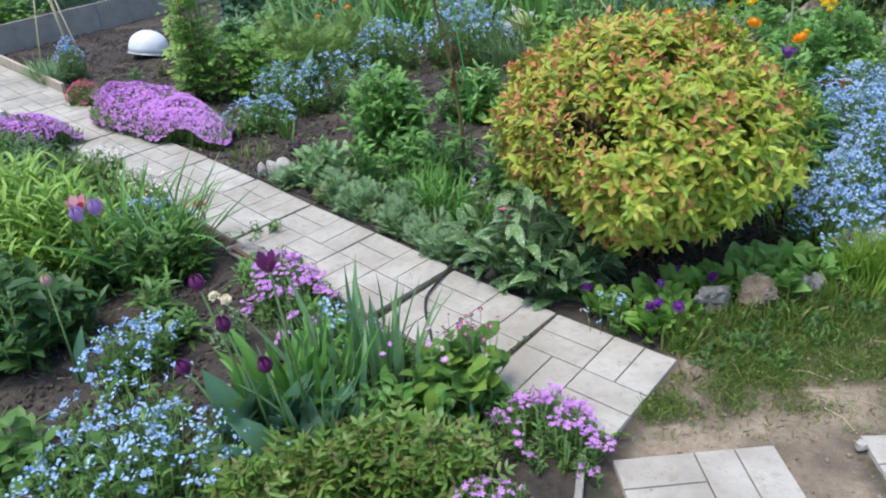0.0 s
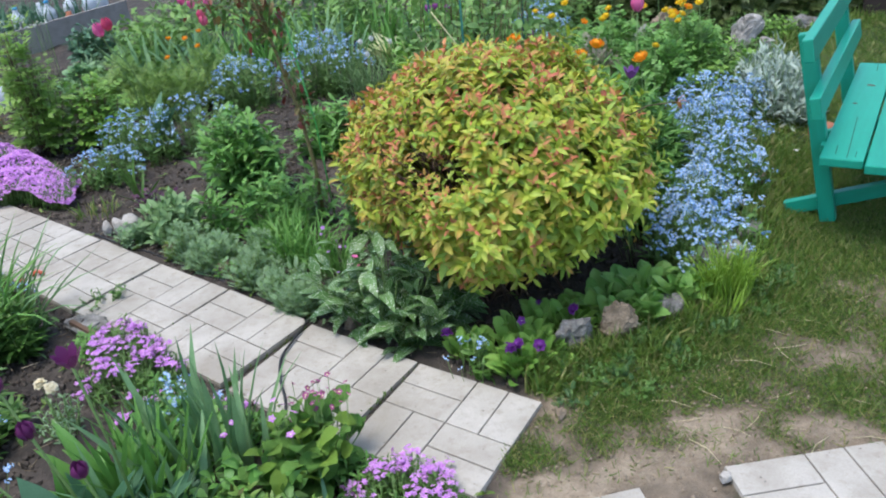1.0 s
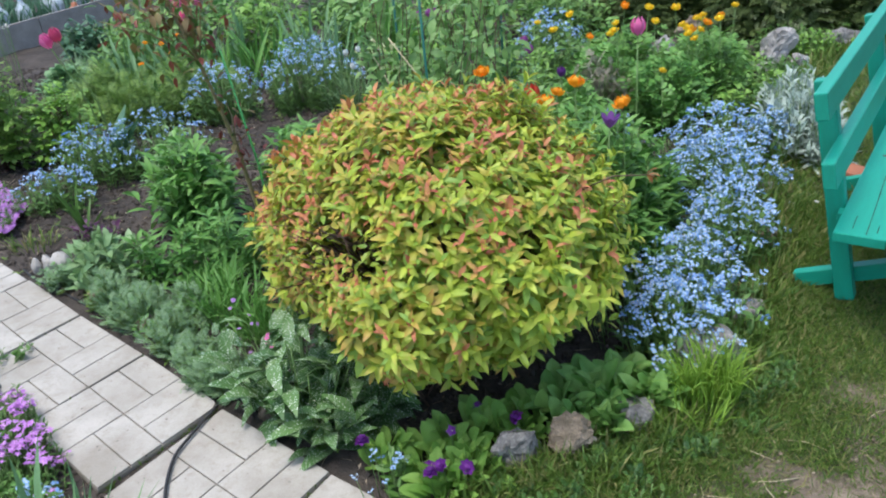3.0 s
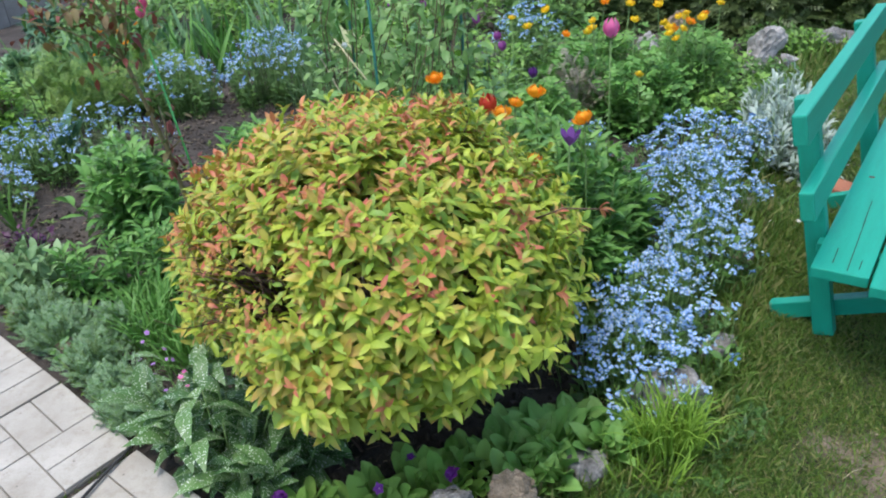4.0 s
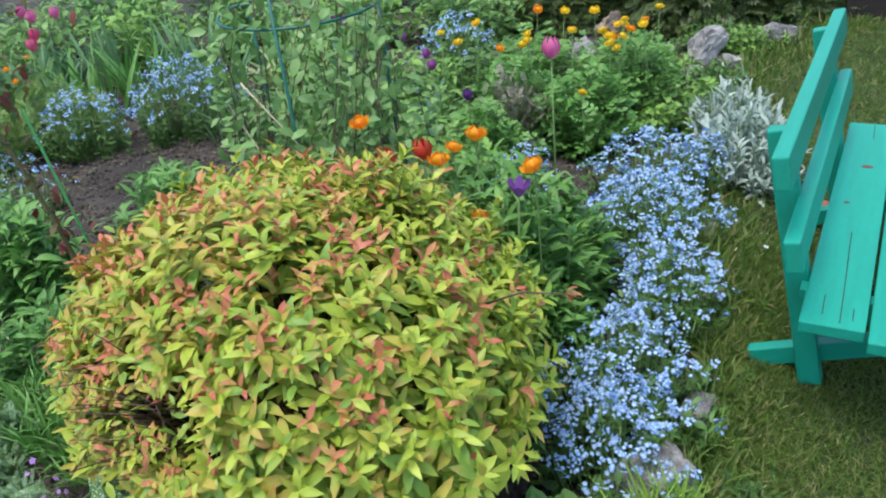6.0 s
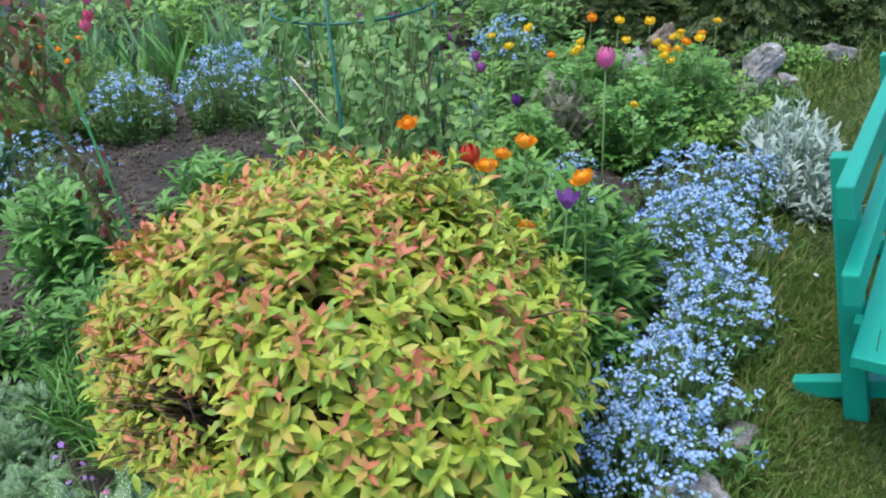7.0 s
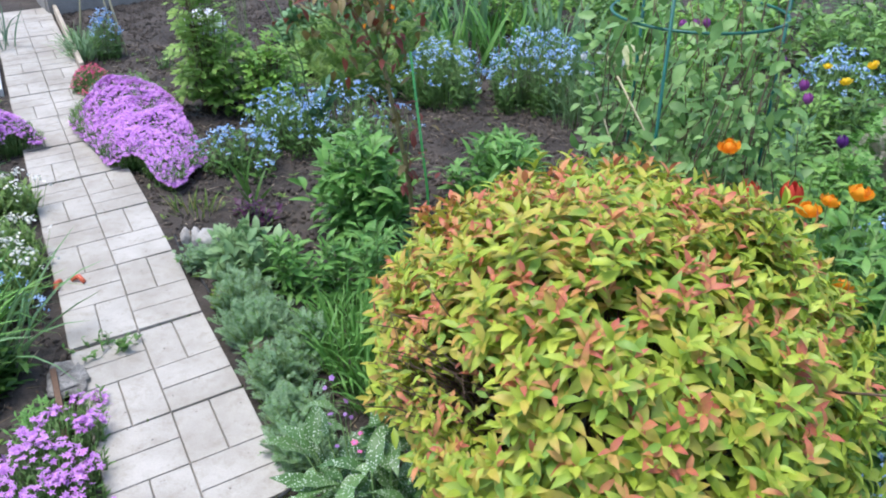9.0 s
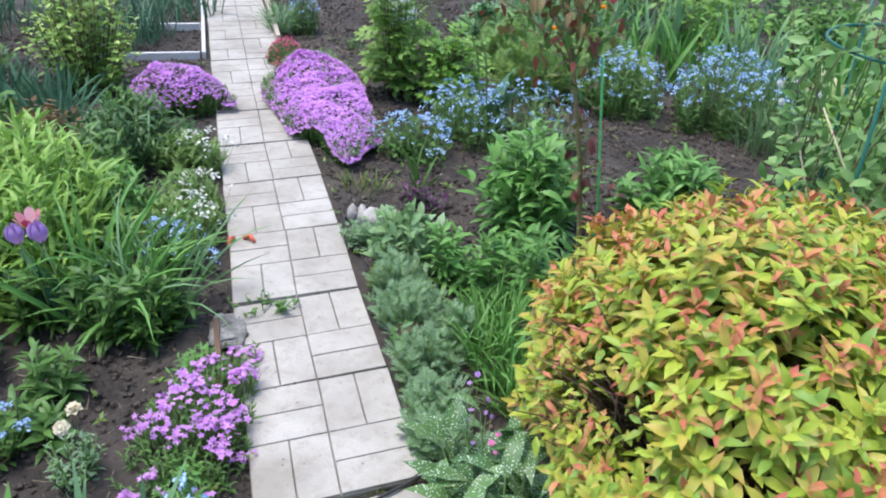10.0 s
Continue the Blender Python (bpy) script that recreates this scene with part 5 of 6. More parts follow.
for i in range(26):
    wx, wy = 1.12 + 0.042 * i + random.uniform(-0.04, 0.04), 2.4 + 0.018 * i + 0.0012 * max(0, i - 14) ** 2 + random.uniform(-0.1, 0.06)
    mounded("yarrow", (wx, wy), "low feathery green yarrow in the lawn", "weed", 0.07, 0.055, 0.04, FEATHER, GREEN if i % 2 else DEEP, 8, 4, 0.036, 0, 700 + i, 0.6, "lawn weeds", 0.7)
strappy("grass_tuft", (1.16, 2.5), "tuft of long green grass below the stones", "grass", 60, 0.13, GRASS, 0.1, 0.05, 13, lean=0.5)
for x, y, h, sd, mt in ((1.28, 2.51, 0.14, 310, GRASS), (1.5, 2.58, 0.13, 311, GRASS), (1.64, 2.66, 0.15, 312, GRASS), (1.74, 2.7, 0.17, 313, GRASS_BRIGHT), (1.96, 2.98, 0.17, 314, GRASS), (2.06, 3.14, 0.15, 315, FRESH), (2.2, 3.42, 0.13, 316, GRASS), (2.4, 3.95, 0.12, 317, GRASS)):
    strappy("grass_tuft", (x, y), "tuft of fine upright grass at the bed's edge", "grass", 64, h, mt, 0.1, 0.05, sd, STRAP, 0.3, 0.55, "grass tufts along the bed")
strappy("grass_tuft", (1.42, 2.52), "tuft of long green grass below the stones", "grass", 70, 0.12, GRASS, 0.16, 0.05, 14, lean=0.5)

# forget-me-nots round the bush
DRIFT = "wide drift of sky-blue forget-me-nots beside the bush"
forget_me_nots((1.8, 3.1), 0.25, 0.18, 0.26, 160, 60, 21, 140, 0.0074, DRIFT)
forget_me_nots((1.9, 3.38), 0.25, 0.22, 0.28, 175, 60, 20, 140, 0.0074, DRIFT)
forget_me_nots((2.18, 3.75), 0.26, 0.18, 0.3, 150, 60, 22, 100, 0.0076, DRIFT, thick=0.8)
forget_me_nots((2.27, 4.22), 0.3, 0.29, 0.31, 260, 70, 23, 100, 0.0076, DRIFT, thick=0.7)
forget_me_nots((2.42, 4.68), 0.26, 0.28, 0.3, 180, 70, 19, 0, 0.0078, DRIFT, thick=0.7)
for x, y, n, sd in ((1.83, 3.2, 24, 240), (2.05, 3.57, 26, 241), (2.22, 3.98, 40, 242), (2.36, 4.45, 50, 243), (1.68, 3.22, 22, 244)):
    forget_me_nots((x, y), 0.2, 0.16, 0.28, n, 50, sd, 0, 0.0072, DRIFT, thick=0.9)
for x, y, n, sd in ((2.02, 3.12, 10, 245), (2.12, 3.3, 12, 246), (1.9, 2.88, 10, 247), (2.33, 3.7, 14, 248)):
    forget_me_nots((x, y), 0.1, 0.08, 0.2, n, 50, sd, n, 0.0068, "stray forget-me-not stems at the lawn's edge")
forget_me_nots((2.66, 4.72), 0.14, 0.16, 0.27, 60, 0, 29, 0, 0.0074, DRIFT)
forget_me_nots((1.86, 4.62), 0.16, 0.13, 0.34, 90, 0, 24, 0, 0.0064)
forget_me_nots((1.52, 4.1), 0.18, 0.13, 0.34, 60, 0, 25, 0, 0.0062, "loose sky-blue forget-me-nots among lily leaves")
for x, y, rx, h, n, sd in ((2.88, 4.8, 0.25, 0.32, 84, 26), (2.98, 5.15, 0.22, 0.32, 60, 27), (2.93, 4.62, 0.13, 0.2, 30, 28)):
    mounded("lamb_ear", (x, y), "silvery woolly-leaved clump at the bed's edge", "plant", rx, rx * 0.9, h, [leaf(0.24, 4, 0.3, d) for d in (0.5, 1.0, 1.5)], SILVER, n, 9, 0.095, 30, sd, 1.1, "silvery clumps", 0.75)


for x, y in ((2.56, 4.08), (2.67, 4.07), (2.6, 4.15)):
    globe_flower((x, y, 0.05), WHITE, 0.02, "small white daisy in the grass", (x, y + 0.01), blossom(9, 0.35, 10, eye=0.3), "daisy", "daisy")

# Lighter copy of the leaf greens: colour lifts the shadowed back beds.
BACK = leafy("leaf_back_lifted_green", (0.13, 0.28, 0.055), (0.25, 0.42, 0.1))
LILY = leafy("leaf_lily", (0.11, 0.27, 0.045), (0.21, 0.4, 0.085))
# lilies, tulips and globe flowers behind the bush
for x, y, r, h, sd in ((1.7, 3.74, 0.2, 0.66, 30), (1.52, 3.74, 0.15, 0.66, 31), (1.88, 3.98, 0.15, 0.48, 32), (1.74, 3.56, 0.1, 0.34, 34), (1.62, 3.98, 0.18, 0.62, 37), (1.62, 3.6, 0.12, 0.62, 38)):
    mounded("lily_shoots", (x, y), "leafy lily shoots with narrow green leaves", "plant", r, r, h, LANCE, LILY, int(85 * r / 0.2), 15, 0.125, 0, sd, 0.55, "lily shoots", 0.75)
for hd, foot, sz in (((1.568, 3.758, 0.769), (1.6, 3.8), 0.034), ((1.231, 3.917, 0.8), (1.25, 3.95), 0.03), ((1.45, 3.72, 0.72), (1.48, 3.75), 0.032), ((1.5, 3.76, 0.74), (1.52, 3.8), 0.026), ((1.7, 3.5, 0.76), (1.72, 3.55), 0.032), ((1.53, 3.44, 0.66), (1.55, 3.5), 0.026)):
    globe_flower(hd, ORANGE, sz * 1.25, "bright orange globe flower on a thin stem", foot)
tulip((1.409, 3.789, 0.751), RED, "red tulip with yellow petal edges", 0.075, (1.42, 3.82))
tulip((1.3, 3.76, 0.75), RED, "red tulip half hidden behind the bush", 0.07, (1.32, 3.8))
tulip((1.65, 3.491, 0.723), leafy("petal_plum", (0.17, 0.05, 0.27), (0.27, 0.1, 0.38), 0.45, 0.2), "half-open dark purple tulip", 0.056, (1.63, 3.55), 1, True)
tulip((1.36, 3.74, 0.7), MAROON, "dark maroon tulip half hidden behind the bush", 0.05, (1.36, 3.8))
tulip((1.975, 4.558, 0.781), PINK, "tall pink tulip with a long stem", 0.085, (1.96, 4.5), 3, leaf_long=0.36)

# yellow flowers, rockery plants
for x, y, rx, h, sd in ((2.3, 5.35, 0.28, 0.38, 40), (2.62, 5.7, 0.27, 0.42, 41), (2.0, 5.55, 0.28, 0.4, 42), (2.2, 5.95, 0.34, 0.42, 43), (2.75, 6.1, 0.28, 0.28, 44), (1.75, 5.1, 0.2, 0.35, 45)):
    mounded("globe_flower_plant", (x, y), "bushy green plant with deeply cut leaves", "plant", rx, rx * 0.8, h, CUT, LILY if sd % 2 else LUSH, 110, 6, 0.095, 0, sd, 0.5, "plants with cut leaves", 0.5)
for i in range(24):
    a = random.random()
    hx, hy, hz = (2.56 + random.gauss(0, 0.15), 5.72 + random.gauss(0, 0.13), 0.44 + random.uniform(0, 0.1)) if i < 13 else (1.95 + random.gauss(0, 0.25), 5.8 + random.gauss(0, 0.25), 0.45 + random.uniform(0, 0.15))
    globe_flower((hx, hy, hz), YELLOW if i % 5 else ORANGE, random.uniform(0.026, 0.038), "round yellow globe flower on a thin stem", (hx + random.uniform(-0.05, 0.05), hy + random.uniform(-0.05, 0.05)))
globe_flower((2.168, 4.872, 0.458), YELLOW, 0.026, "small yellow globe flower", (2.2, 4.95))
mounded("brown_sedge", (1.92, 5.4), "brownish fading feathery plant", "plant", 0.2, 0.17, 0.38, FEATHER, leafy("leaf_brownish", (0.27, 0.24, 0.17), (0.4, 0.36, 0.27)), 60, 6, 0.09, 0, 46, 1.0)
PURPLE = leafy("petal_purple", (0.28, 0.05, 0.25), (0.4, 0.1, 0.36), 0.5, 0.2)
for hx, hy, hz in ((1.56, 5.9, 0.44), (1.58, 5.75, 0.42), (1.45, 6.1, 0.5), (1.7, 5.2, 0.42)):
    tulip((hx, hy, hz), VIOLET if hy < 5.5 else PURPLE, "dark violet tulip behind the lilies" if hy < 5.5 else "purple tulip behind the lilies", 0.06)
for x, y, rx, h, sd, mt in ((1.4, 4.6, 0.22, 0.4, 47, BACK), (1.6, 4.75, 0.25, 0.42, 48, FRESH), (1.3, 5.0, 0.3, 0.45, 49, BACK), (1.6, 5.4, 0.3, 0.4, 50, BACK), (1.2, 5.6, 0.3, 0.4, 51, BACK), (1.5, 6.2, 0.35, 0.4, 52, FRESH), (2.0, 6.4, 0.35, 0.32, 53, GREEN)):
    mounded("perennial", (x, y), "leafy green perennial without flowers", "plant", rx, rx, h, OVAL + LANCE, mt, 70, 8, 0.09, 0, sd, 0.4, "leafy perennials", 0.6)
forget_me_nots((1.82, 6.75), 0.28, 0.18, 0.4, 120, 0, 54, 0, 0.008, "sky-blue forget-me-nots at the back of the bed")


# ---- climber on its ring support ----
def clematis():
    ob = thing("plant_ring", (1.07, 4.33, 0), "green coated wire ring support with three legs", "plant support")
    ring = [(0.275 * math.cos(a), 0.275 * math.sin(a), 1.1) for a in np.linspace(0, 2 * math.pi, 41)]
    part("ring", joined("ring", [(tube(ring, 0.005, 0.005, 6), np.eye(4))], GREEN_PLASTIC), ob)
    for a in (-103, 10, 135):
        x, y = 0.275 * math.cos(radians(a)), 0.275 * math.sin(radians(a))
        part("leg", joined("leg", [(tube([(x * 0.9, y * 0.9, -0.05), (x, y, 0.55), (x, y, 1.2)], 0.0055, 0.0055, 7), np.eye(4))], GREEN_PLASTIC), ob)
    for a, b in (((-0.2, -0.28, 0.95), (0.02, -0.33, 0.62)), ((-0.28, -0.15, 0.85), (-0.12, -0.3, 0.55))):
        part("cane", joined("cane", [(tube([a, b], 0.003, 0.0025, 5), np.eye(4))], STRAW), ob, "dry pale cane")
    rng = np.random.default_rng(61)
    vine = thing("climber", (1.07, 4.33, 0), "leafy green climber filling a ring support", "climber")
    groups, p, d = [], [], []
    for i in range(80):
        a, r = rng.random() * 6.28, 0.34 * math.sqrt(rng.random())
        h = rng.uniform(0.6, 1.28)
        pts = [np.array((0.5 * r * math.cos(a), 0.5 * r * math.sin(a), -0.03))]
        for k in range(1, 6):
            pts.append(np.array((r * math.cos(a + 0.2 * k), r * math.sin(a + 0.2 * k), h * k / 5)) + rng.normal(0, 0.03, 3))
        groups.append((tube(pts, 0.003, 0.0015, 4), np.eye(4)))
        for k in range(36):
            s = rng.random() ** 0.8 * 4.99
            q = pts[int(s)] * (1 - s % 1) + pts[int(s) + 1] * (s % 1)
            p.append(q + rng.normal(0, 0.025, 3))
            d.append(np.array((math.cos(a), math.sin(a), 0.1)) * 0.6 + rng.normal(0, 0.7, 3))
    part("stemwork", joined("stemwork", groups, TWIG), vine)
    p, d = np.array(p), np.array(d)
    m = frames(p, d, np.array((0, -0.3, 1.0)) + 0.5 * rng.normal(size=p.shape), rng.uniform(0.034, 0.074, len(p)))
    pick = rng.integers(0, 3, len(p))
    part("foliage", joined("foliage", [(s, m[pick == i]) for i, s in enumerate(OVAL)], leafy("leaf_climber", (0.14, 0.29, 0.07), (0.3, 0.48, 0.15), 0.4, 0.26)), vine)


clematis()


# ---- young rose with red shoots on a stake ----
def rose():
    ob = thing("rose", (0.235, 3.96, 0), "tall thin rose with dark red young leaves", "rose")
    rng = np.random.default_rng(71)
    stem = [np.array(q) for q in ((0, 0, -0.03), (0.0, 0.0, 0.3), (-0.03, -0.01, 0.6), (-0.1, -0.02, 0.95), (-0.17, -0.03, 1.2))]
    bark = plain("rose_stem", (0.17, 0.15, 0.05), (0.28, 0.22, 0.09), 0.6)
    part("stem", joined("stem", [(tube(stem, 0.011, 0.006, 7), np.eye(4))], bark), ob)
    tips = [stem[-1]]
    for t, e in ((3, (-0.34, 0.02, 1.2)), (3, (-0.05, 0.05, 1.25)), (3, (-0.42, -0.08, 1.15)), (2, (-0.06, 0.08, 0.75)), (3, (-0.18, -0.12, 1.32)), (2, (0.06, -0.02, 0.63)), (3, (-0.3, 0.1, 1.3)), (3, (-0.2, 0.0, 1.1)), (3, (-0.12, -0.05, 1.02))):
        e = np.array(e)
        part("branch", joined("branch", [(tube([stem[t], (stem[t] + e) / 2 + (0.01, 0, 0.03), e], 0.004, 0.002, 5), np.eye(4))], bark), ob)
        tips.append(e)
    red_leaf = leafy("leaf_rose_red", (0.17, 0.035, 0.028), (0.28, 0.075, 0.045))
    brown_leaf = leafy("leaf_rose_bronze", (0.2, 0.13, 0.045), (0.28, 0.24, 0.08))
    for mat, nm, sel in ((red_leaf, "red_leaves", 0), (brown_leaf, "rusty_leaves", 1), (GREEN, "green_leaves", 2)):
        p, d = [], []
        for i, e in enumerate(tips):
            if nm == "green_leaves" and e[2] < 1:
                continue
            for k in range((14, 22, 22)[sel] if e[2] > 1 else 5 if sel == 0 else 1):
                p.append(e * (0.72, 1, 1) - (0, 0, 0.02) + rng.normal(0, 0.075, 3))
                d.append(rng.normal(0, 0.6, 3) + (0, 0, -0.15))
        for k in range(4):
            s = rng.random()
            p.append(stem[2] * (1 - s) + stem[3] * s + rng.normal(0, 0.01, 3))
            d.append(rng.normal(0, 1, 3))
        if sel == 0:
            for k in range(12):
                p.append(np.array((-0.02, -0.01, 0.56)) + rng.normal(0, 0.02, 3))
                d.append(rng.normal(0, 1, 3))
        p, d = np.array(p), np.array(d)
        m = frames(p, d, (0, 0, 1), rng.uniform(0.038, 0.066, len(p)))
        pieces("leaf", joined("leaf", [(leaf(0.42, 3, 0.3, 0.6), np.eye(4))], mat), ob, m)
    st = thing("plant_stake", (0.29, 3.98, 0), "thin lime green plant stake beside the rose", "plant stake")
    part("rod", joined("rod", [(tube([(0, 0, -0.05), (-0.02, 0.0, 0.5), (-0.08, 0.01, 0.98)], 0.0045, 0.0045, 6), np.eye(4))], LIME_PLASTIC), st)


rose()

# ---- bed between path and rose ----
IRIS = leafy("leaf_iris", (0.14, 0.29, 0.115), (0.27, 0.44, 0.2))
DILL = leafy("leaf_dill", (0.15, 0.29, 0.05), (0.32, 0.46, 0.11), third=(0.1, 0.2, 0.045))
for x, y, rx, h, sd in ((-0.62, 4.05, 0.08, 0.09, 78), (-0.28, 3.66, 0.09, 0.1, 79), (0.2, 3.14, 0.08, 0.09, 77), (-0.36, 3.79, 0.11, 0.15, 80), (-0.18, 3.6, 0.1, 0.14, 81), (-0.0, 3.43, 0.11, 0.14, 82), (0.16, 3.26, 0.1, 0.13, 83), (0.29, 3.12, 0.1, 0.1, 84), (0.0, 3.62, 0.08, 0.14, 85), (-0.2, 3.72, 0.07, 0.1, 86)):
    mounded("poppy_leaves", (x - 0.025, y - 0.03), "soft grey-green ferny foliage beside the path", "plant", rx * 1.12, rx * 0.95, h, FERNY, GREY, 46, 6, 0.064, 0, sd, 0.7, "grey-green ferny clumps", 0.5)
for i, (s_, k) in enumerate(((0.62, 0.05), (0.78, 0.04), (0.92, 0.06), (1.08, 0.04), (1.22, 0.05), (1.4, 0.04), (1.55, 0.05), (1.72, 0.05), (1.88, 0.04), (2.1, 0.05))):
    q = PATH_AT + PATH_WAY * s_ - PATH_LEFT * (0.05 + 0.02 * (i % 3))
    mounded("edge_weed", (q[0], q[1]), "small green weed at the path's edge", "weed", k, k * 0.8, 0.05 + 0.02 * (i % 2), OVAL if i % 2 else CUT, LUSH if i % 3 else OLIVE, 12, 4, 0.035, 0, 600 + i, 0.6, "weeds along the path", 0.7)
for x, y, rx, h, sd in ((0.17, 3.58, 0.16, 0.3, 87), (0.32, 3.42, 0.12, 0.24, 88), (0.02, 3.76, 0.13, 0.26, 96)):
    strappy("narrow_leaf_clump", (x, y), "bright green clump of narrow upright leaves", "plant", 170, h * 0.8, LUSH, rx * 0.8, rx * 0.8, sd, STRAP, 0.26, 0.8)
for x, y, h, sd in ((-0.12, 3.98, 0.3, 89), (0.06, 3.95, 0.34, 90), (0.42, 3.75, 0.34, 91), (-0.28, 3.95, 0.27, 92), (0.2, 3.95, 0.32, 93), (0.5, 3.9, 0.3, 94), (-0.02, 4.12, 0.28, 95)):
    mounded("lily_shoots", (x, y), "leafy lily shoots with narrow green leaves", "plant", 0.09, 0.09, h, LANCE, LUSH, 10, 13, 0.1, 0, sd, 0.5, "lily shoots", 0.8, piece=0)
mounded("sedum", (-0.5, 3.98), "dense clump of fleshy pale green leaves", "plant", 0.17, 0.14, 0.22, OVAL, leafy("leaf_sedum", (0.2, 0.34, 0.13), (0.3, 0.45, 0.2)), 40, 7, 0.09, 0, 97, 0.9, spread=0.6)
mounded("small_weed", (-0.72, 3.98), "small grey-green seedling by the pebbles", "plant", 0.08, 0.06, 0.08, CUT, GREY, 14, 4, 0.06, 0, 98, 0.6)
mounded("dark_heuchera", (-0.72, 4.42), "low dark purple leafed plant on bare soil", "plant", 0.15, 0.1, 0.1, OVAL, leafy("leaf_dark_purple", (0.06, 0.02, 0.05), (0.13, 0.04, 0.1)), 30, 5, 0.05, 0, 99, 0.5)
strappy("lone_iris", (-0.86, 4.62), "single fan of green iris leaves", "iris", 9, 0.3, GREEN, 0.03, 0.03, 100, SWORD, 0.6)
strappy("weed_grass", (-1.05, 4.42), "small weedy grass beside the phlox", "grass", 40, 0.14, GRASS, 0.12, 0.06, 101)
mounded("peony", (-0.22, 4.5), "leafy peony with long glossy green leaflets", "peony", 0.24, 0.22, 0.48, [leaf(0.3, 4, 0.3, d) for d in (0.5, 0.9, 1.3)], LUSH, 75, 10, 0.135, 0, 102, 0.45, spread=0.45)
mounded("peony", (-0.32, 4.72), "pale green leafy perennial beside the peony", "plant", 0.24, 0.2, 0.44, LANCE, leafy("leaf_pale_green", (0.16, 0.3, 0.1), (0.24, 0.4, 0.16)), 50, 12, 0.08, 0, 103, 0.6, spread=0.6)
mounded("phlox_herb", (0.24, 5.05), "young green border phlox on bare soil", "plant", 0.25, 0.22, 0.3, LANCE, LUSH, 54, 10, 0.12, 0, 104, 0.5, spread=0.6)
mounded("seedling", (0.18, 5.45), "small pale green seedling on bare soil", "plant", 0.17, 0.12, 0.16, CUT, GREEN, 24, 5, 0.09, 0, 105, 0.5)
mounded("seedling", (0.7, 5.5), "sparse pale green weeds on bare soil", "plant", 0.2, 0.12, 0.1, LANCE, OLIVE, 26, 5, 0.05, 0, 106, 0.5)
forget_me_nots((-1.02, 5.3), 0.3, 0.24, 0.3, 115, -40, 107, 60, 0.0064, "bushy sky-blue forget-me-nots in the bed")
forget_me_nots((-0.72, 5.45), 0.36, 0.26, 0.32, 120, 10, 108, 0, 0.0064, "bushy sky-blue forget-me-nots in the bed")
forget_me_nots((-1.12, 4.95), 0.24, 0.2, 0.2, 95, 0, 109, 40, 0.0066, "low sky-blue forget-me-nots beside the phlox")
forget_me_nots((-0.46, 6.27), 0.28, 0.22, 0.36, 150, 10, 110, 0, 0.0066, "tall bushy forget-me-nots with sky-blue flowers")
forget_me_nots((0.1, 6.42), 0.36, 0.28, 0.43, 250, 10, 111, 0, 0.007, "tall bushy forget-me-nots with sky-blue flowers")
strappy("pale_carnation", (0.44, 6.2), "grey-green grassy clump below white flowers", "plant", 150, 0.34, leafy("leaf_grassy", (0.16, 0.28, 0.1), (0.24, 0.38, 0.16)), 0.2, 0.16, 112, STRAP, 0.3, 0.4, piece=False)
for hx, hy, hz in ((0.42, 6.1, 0.42), (0.5, 6.12, 0.43), (0.63, 6.15, 0.39), (0.46, 6.05, 0.34)):
    tulip((hx, hy, hz), WHITE, "small white tulip in the bed", 0.042, None, 0)
phlox((-1.94, 5.19), 0.87, 0.29, 0.22, 9000, 137, 120, 220, 0.0112)
phlox((-2.68, 5.72), 0.17, 0.14, 0.16, 260, 136, 121, 0, 0.011, CRIMSON, "small crimson creeping phlox beside the edging board")
mounded("currant_bush", (-1.75, 5.68), "light green leafy currant bush", "bush", 0.2, 0.2, 0.9, CUT, leafy("leaf_currant", (0.25, 0.44, 0.08), (0.4, 0.58, 0.15), 0.5, 0.38), 36, 10, 0.125, 0, 122, 0.3, spread=0.4, stem_mat=TWIG)
mounded("currant_bush", (-1.4, 5.75), "light green leafy currant bush", "bush", 0.26, 0.22, 0.46, CUT, FRESH, 46, 7, 0.12, 0, 123, 0.3, spread=0.5, stem_mat=TWIG)
wf = thing("white_arabis", (-1.72, 5.98), "small white flower heads above the currant", "flowers")
rng = np.random.default_rng(5)
xx, yy, rr = disc_points(16, 0.1, 0.08, 0, rng)
flowers_on(wf, rng, xx, yy, 0.78 + 0.05 * rng.random(16), 0.012, [SMALL5], [WHITE, YELLOW_EYE], 16, "flower", 0.4, 1.0)
for x, y, rx, h, sd in ((-1.05, 6.25, 0.3, 0.32, 124), (-0.75, 6.55, 0.3, 0.34, 125), (-1.4, 6.6, 0.25, 0.28, 126)):
    mounded("dill", (x, y), "feathery olive green dill", "herb", rx, rx * 0.8, h * (1.0 if sd == 124 else 1.15), FINE, DILL, 60, 6, 0.15, 0, sd, 0.7, "feathery herbs", 0.7)
for hx, hy, hz in ((-1.02, 6.54, 0.5), (-0.88, 6.48, 0.5), (-0.73, 6.2, 0.49), (-0.99, 6.3, 0.41), (-0.8, 6.6, 0.52)):
    globe_flower((hx, hy, hz), ORANGE, 0.026, "small orange globe flower among feathery herbs", (hx + 0.02, hy + 0.02))
for hx, hy, hz, c in ((-0.83, 6.9, 0.6, CRIMSON), (-0.75, 6.62, 0.6, CRIMSON), (-1.0, 7.4, 0.62, PINK), (-0.9, 7.55, 0.6, PINK), (-1.1, 7.5, 0.64, PINK)):
    tulip((hx, hy, hz), c, "deep pink tulip on a long stem", 0.085, None, 3, leaf_long=0.4)
tulip((-1.015, 5.16, 0.86), PINK, "tall deep pink tulip with drooping petals", 0.085, (-0.97, 5.42), 2, leaf_long=0.4, bend=0.03)
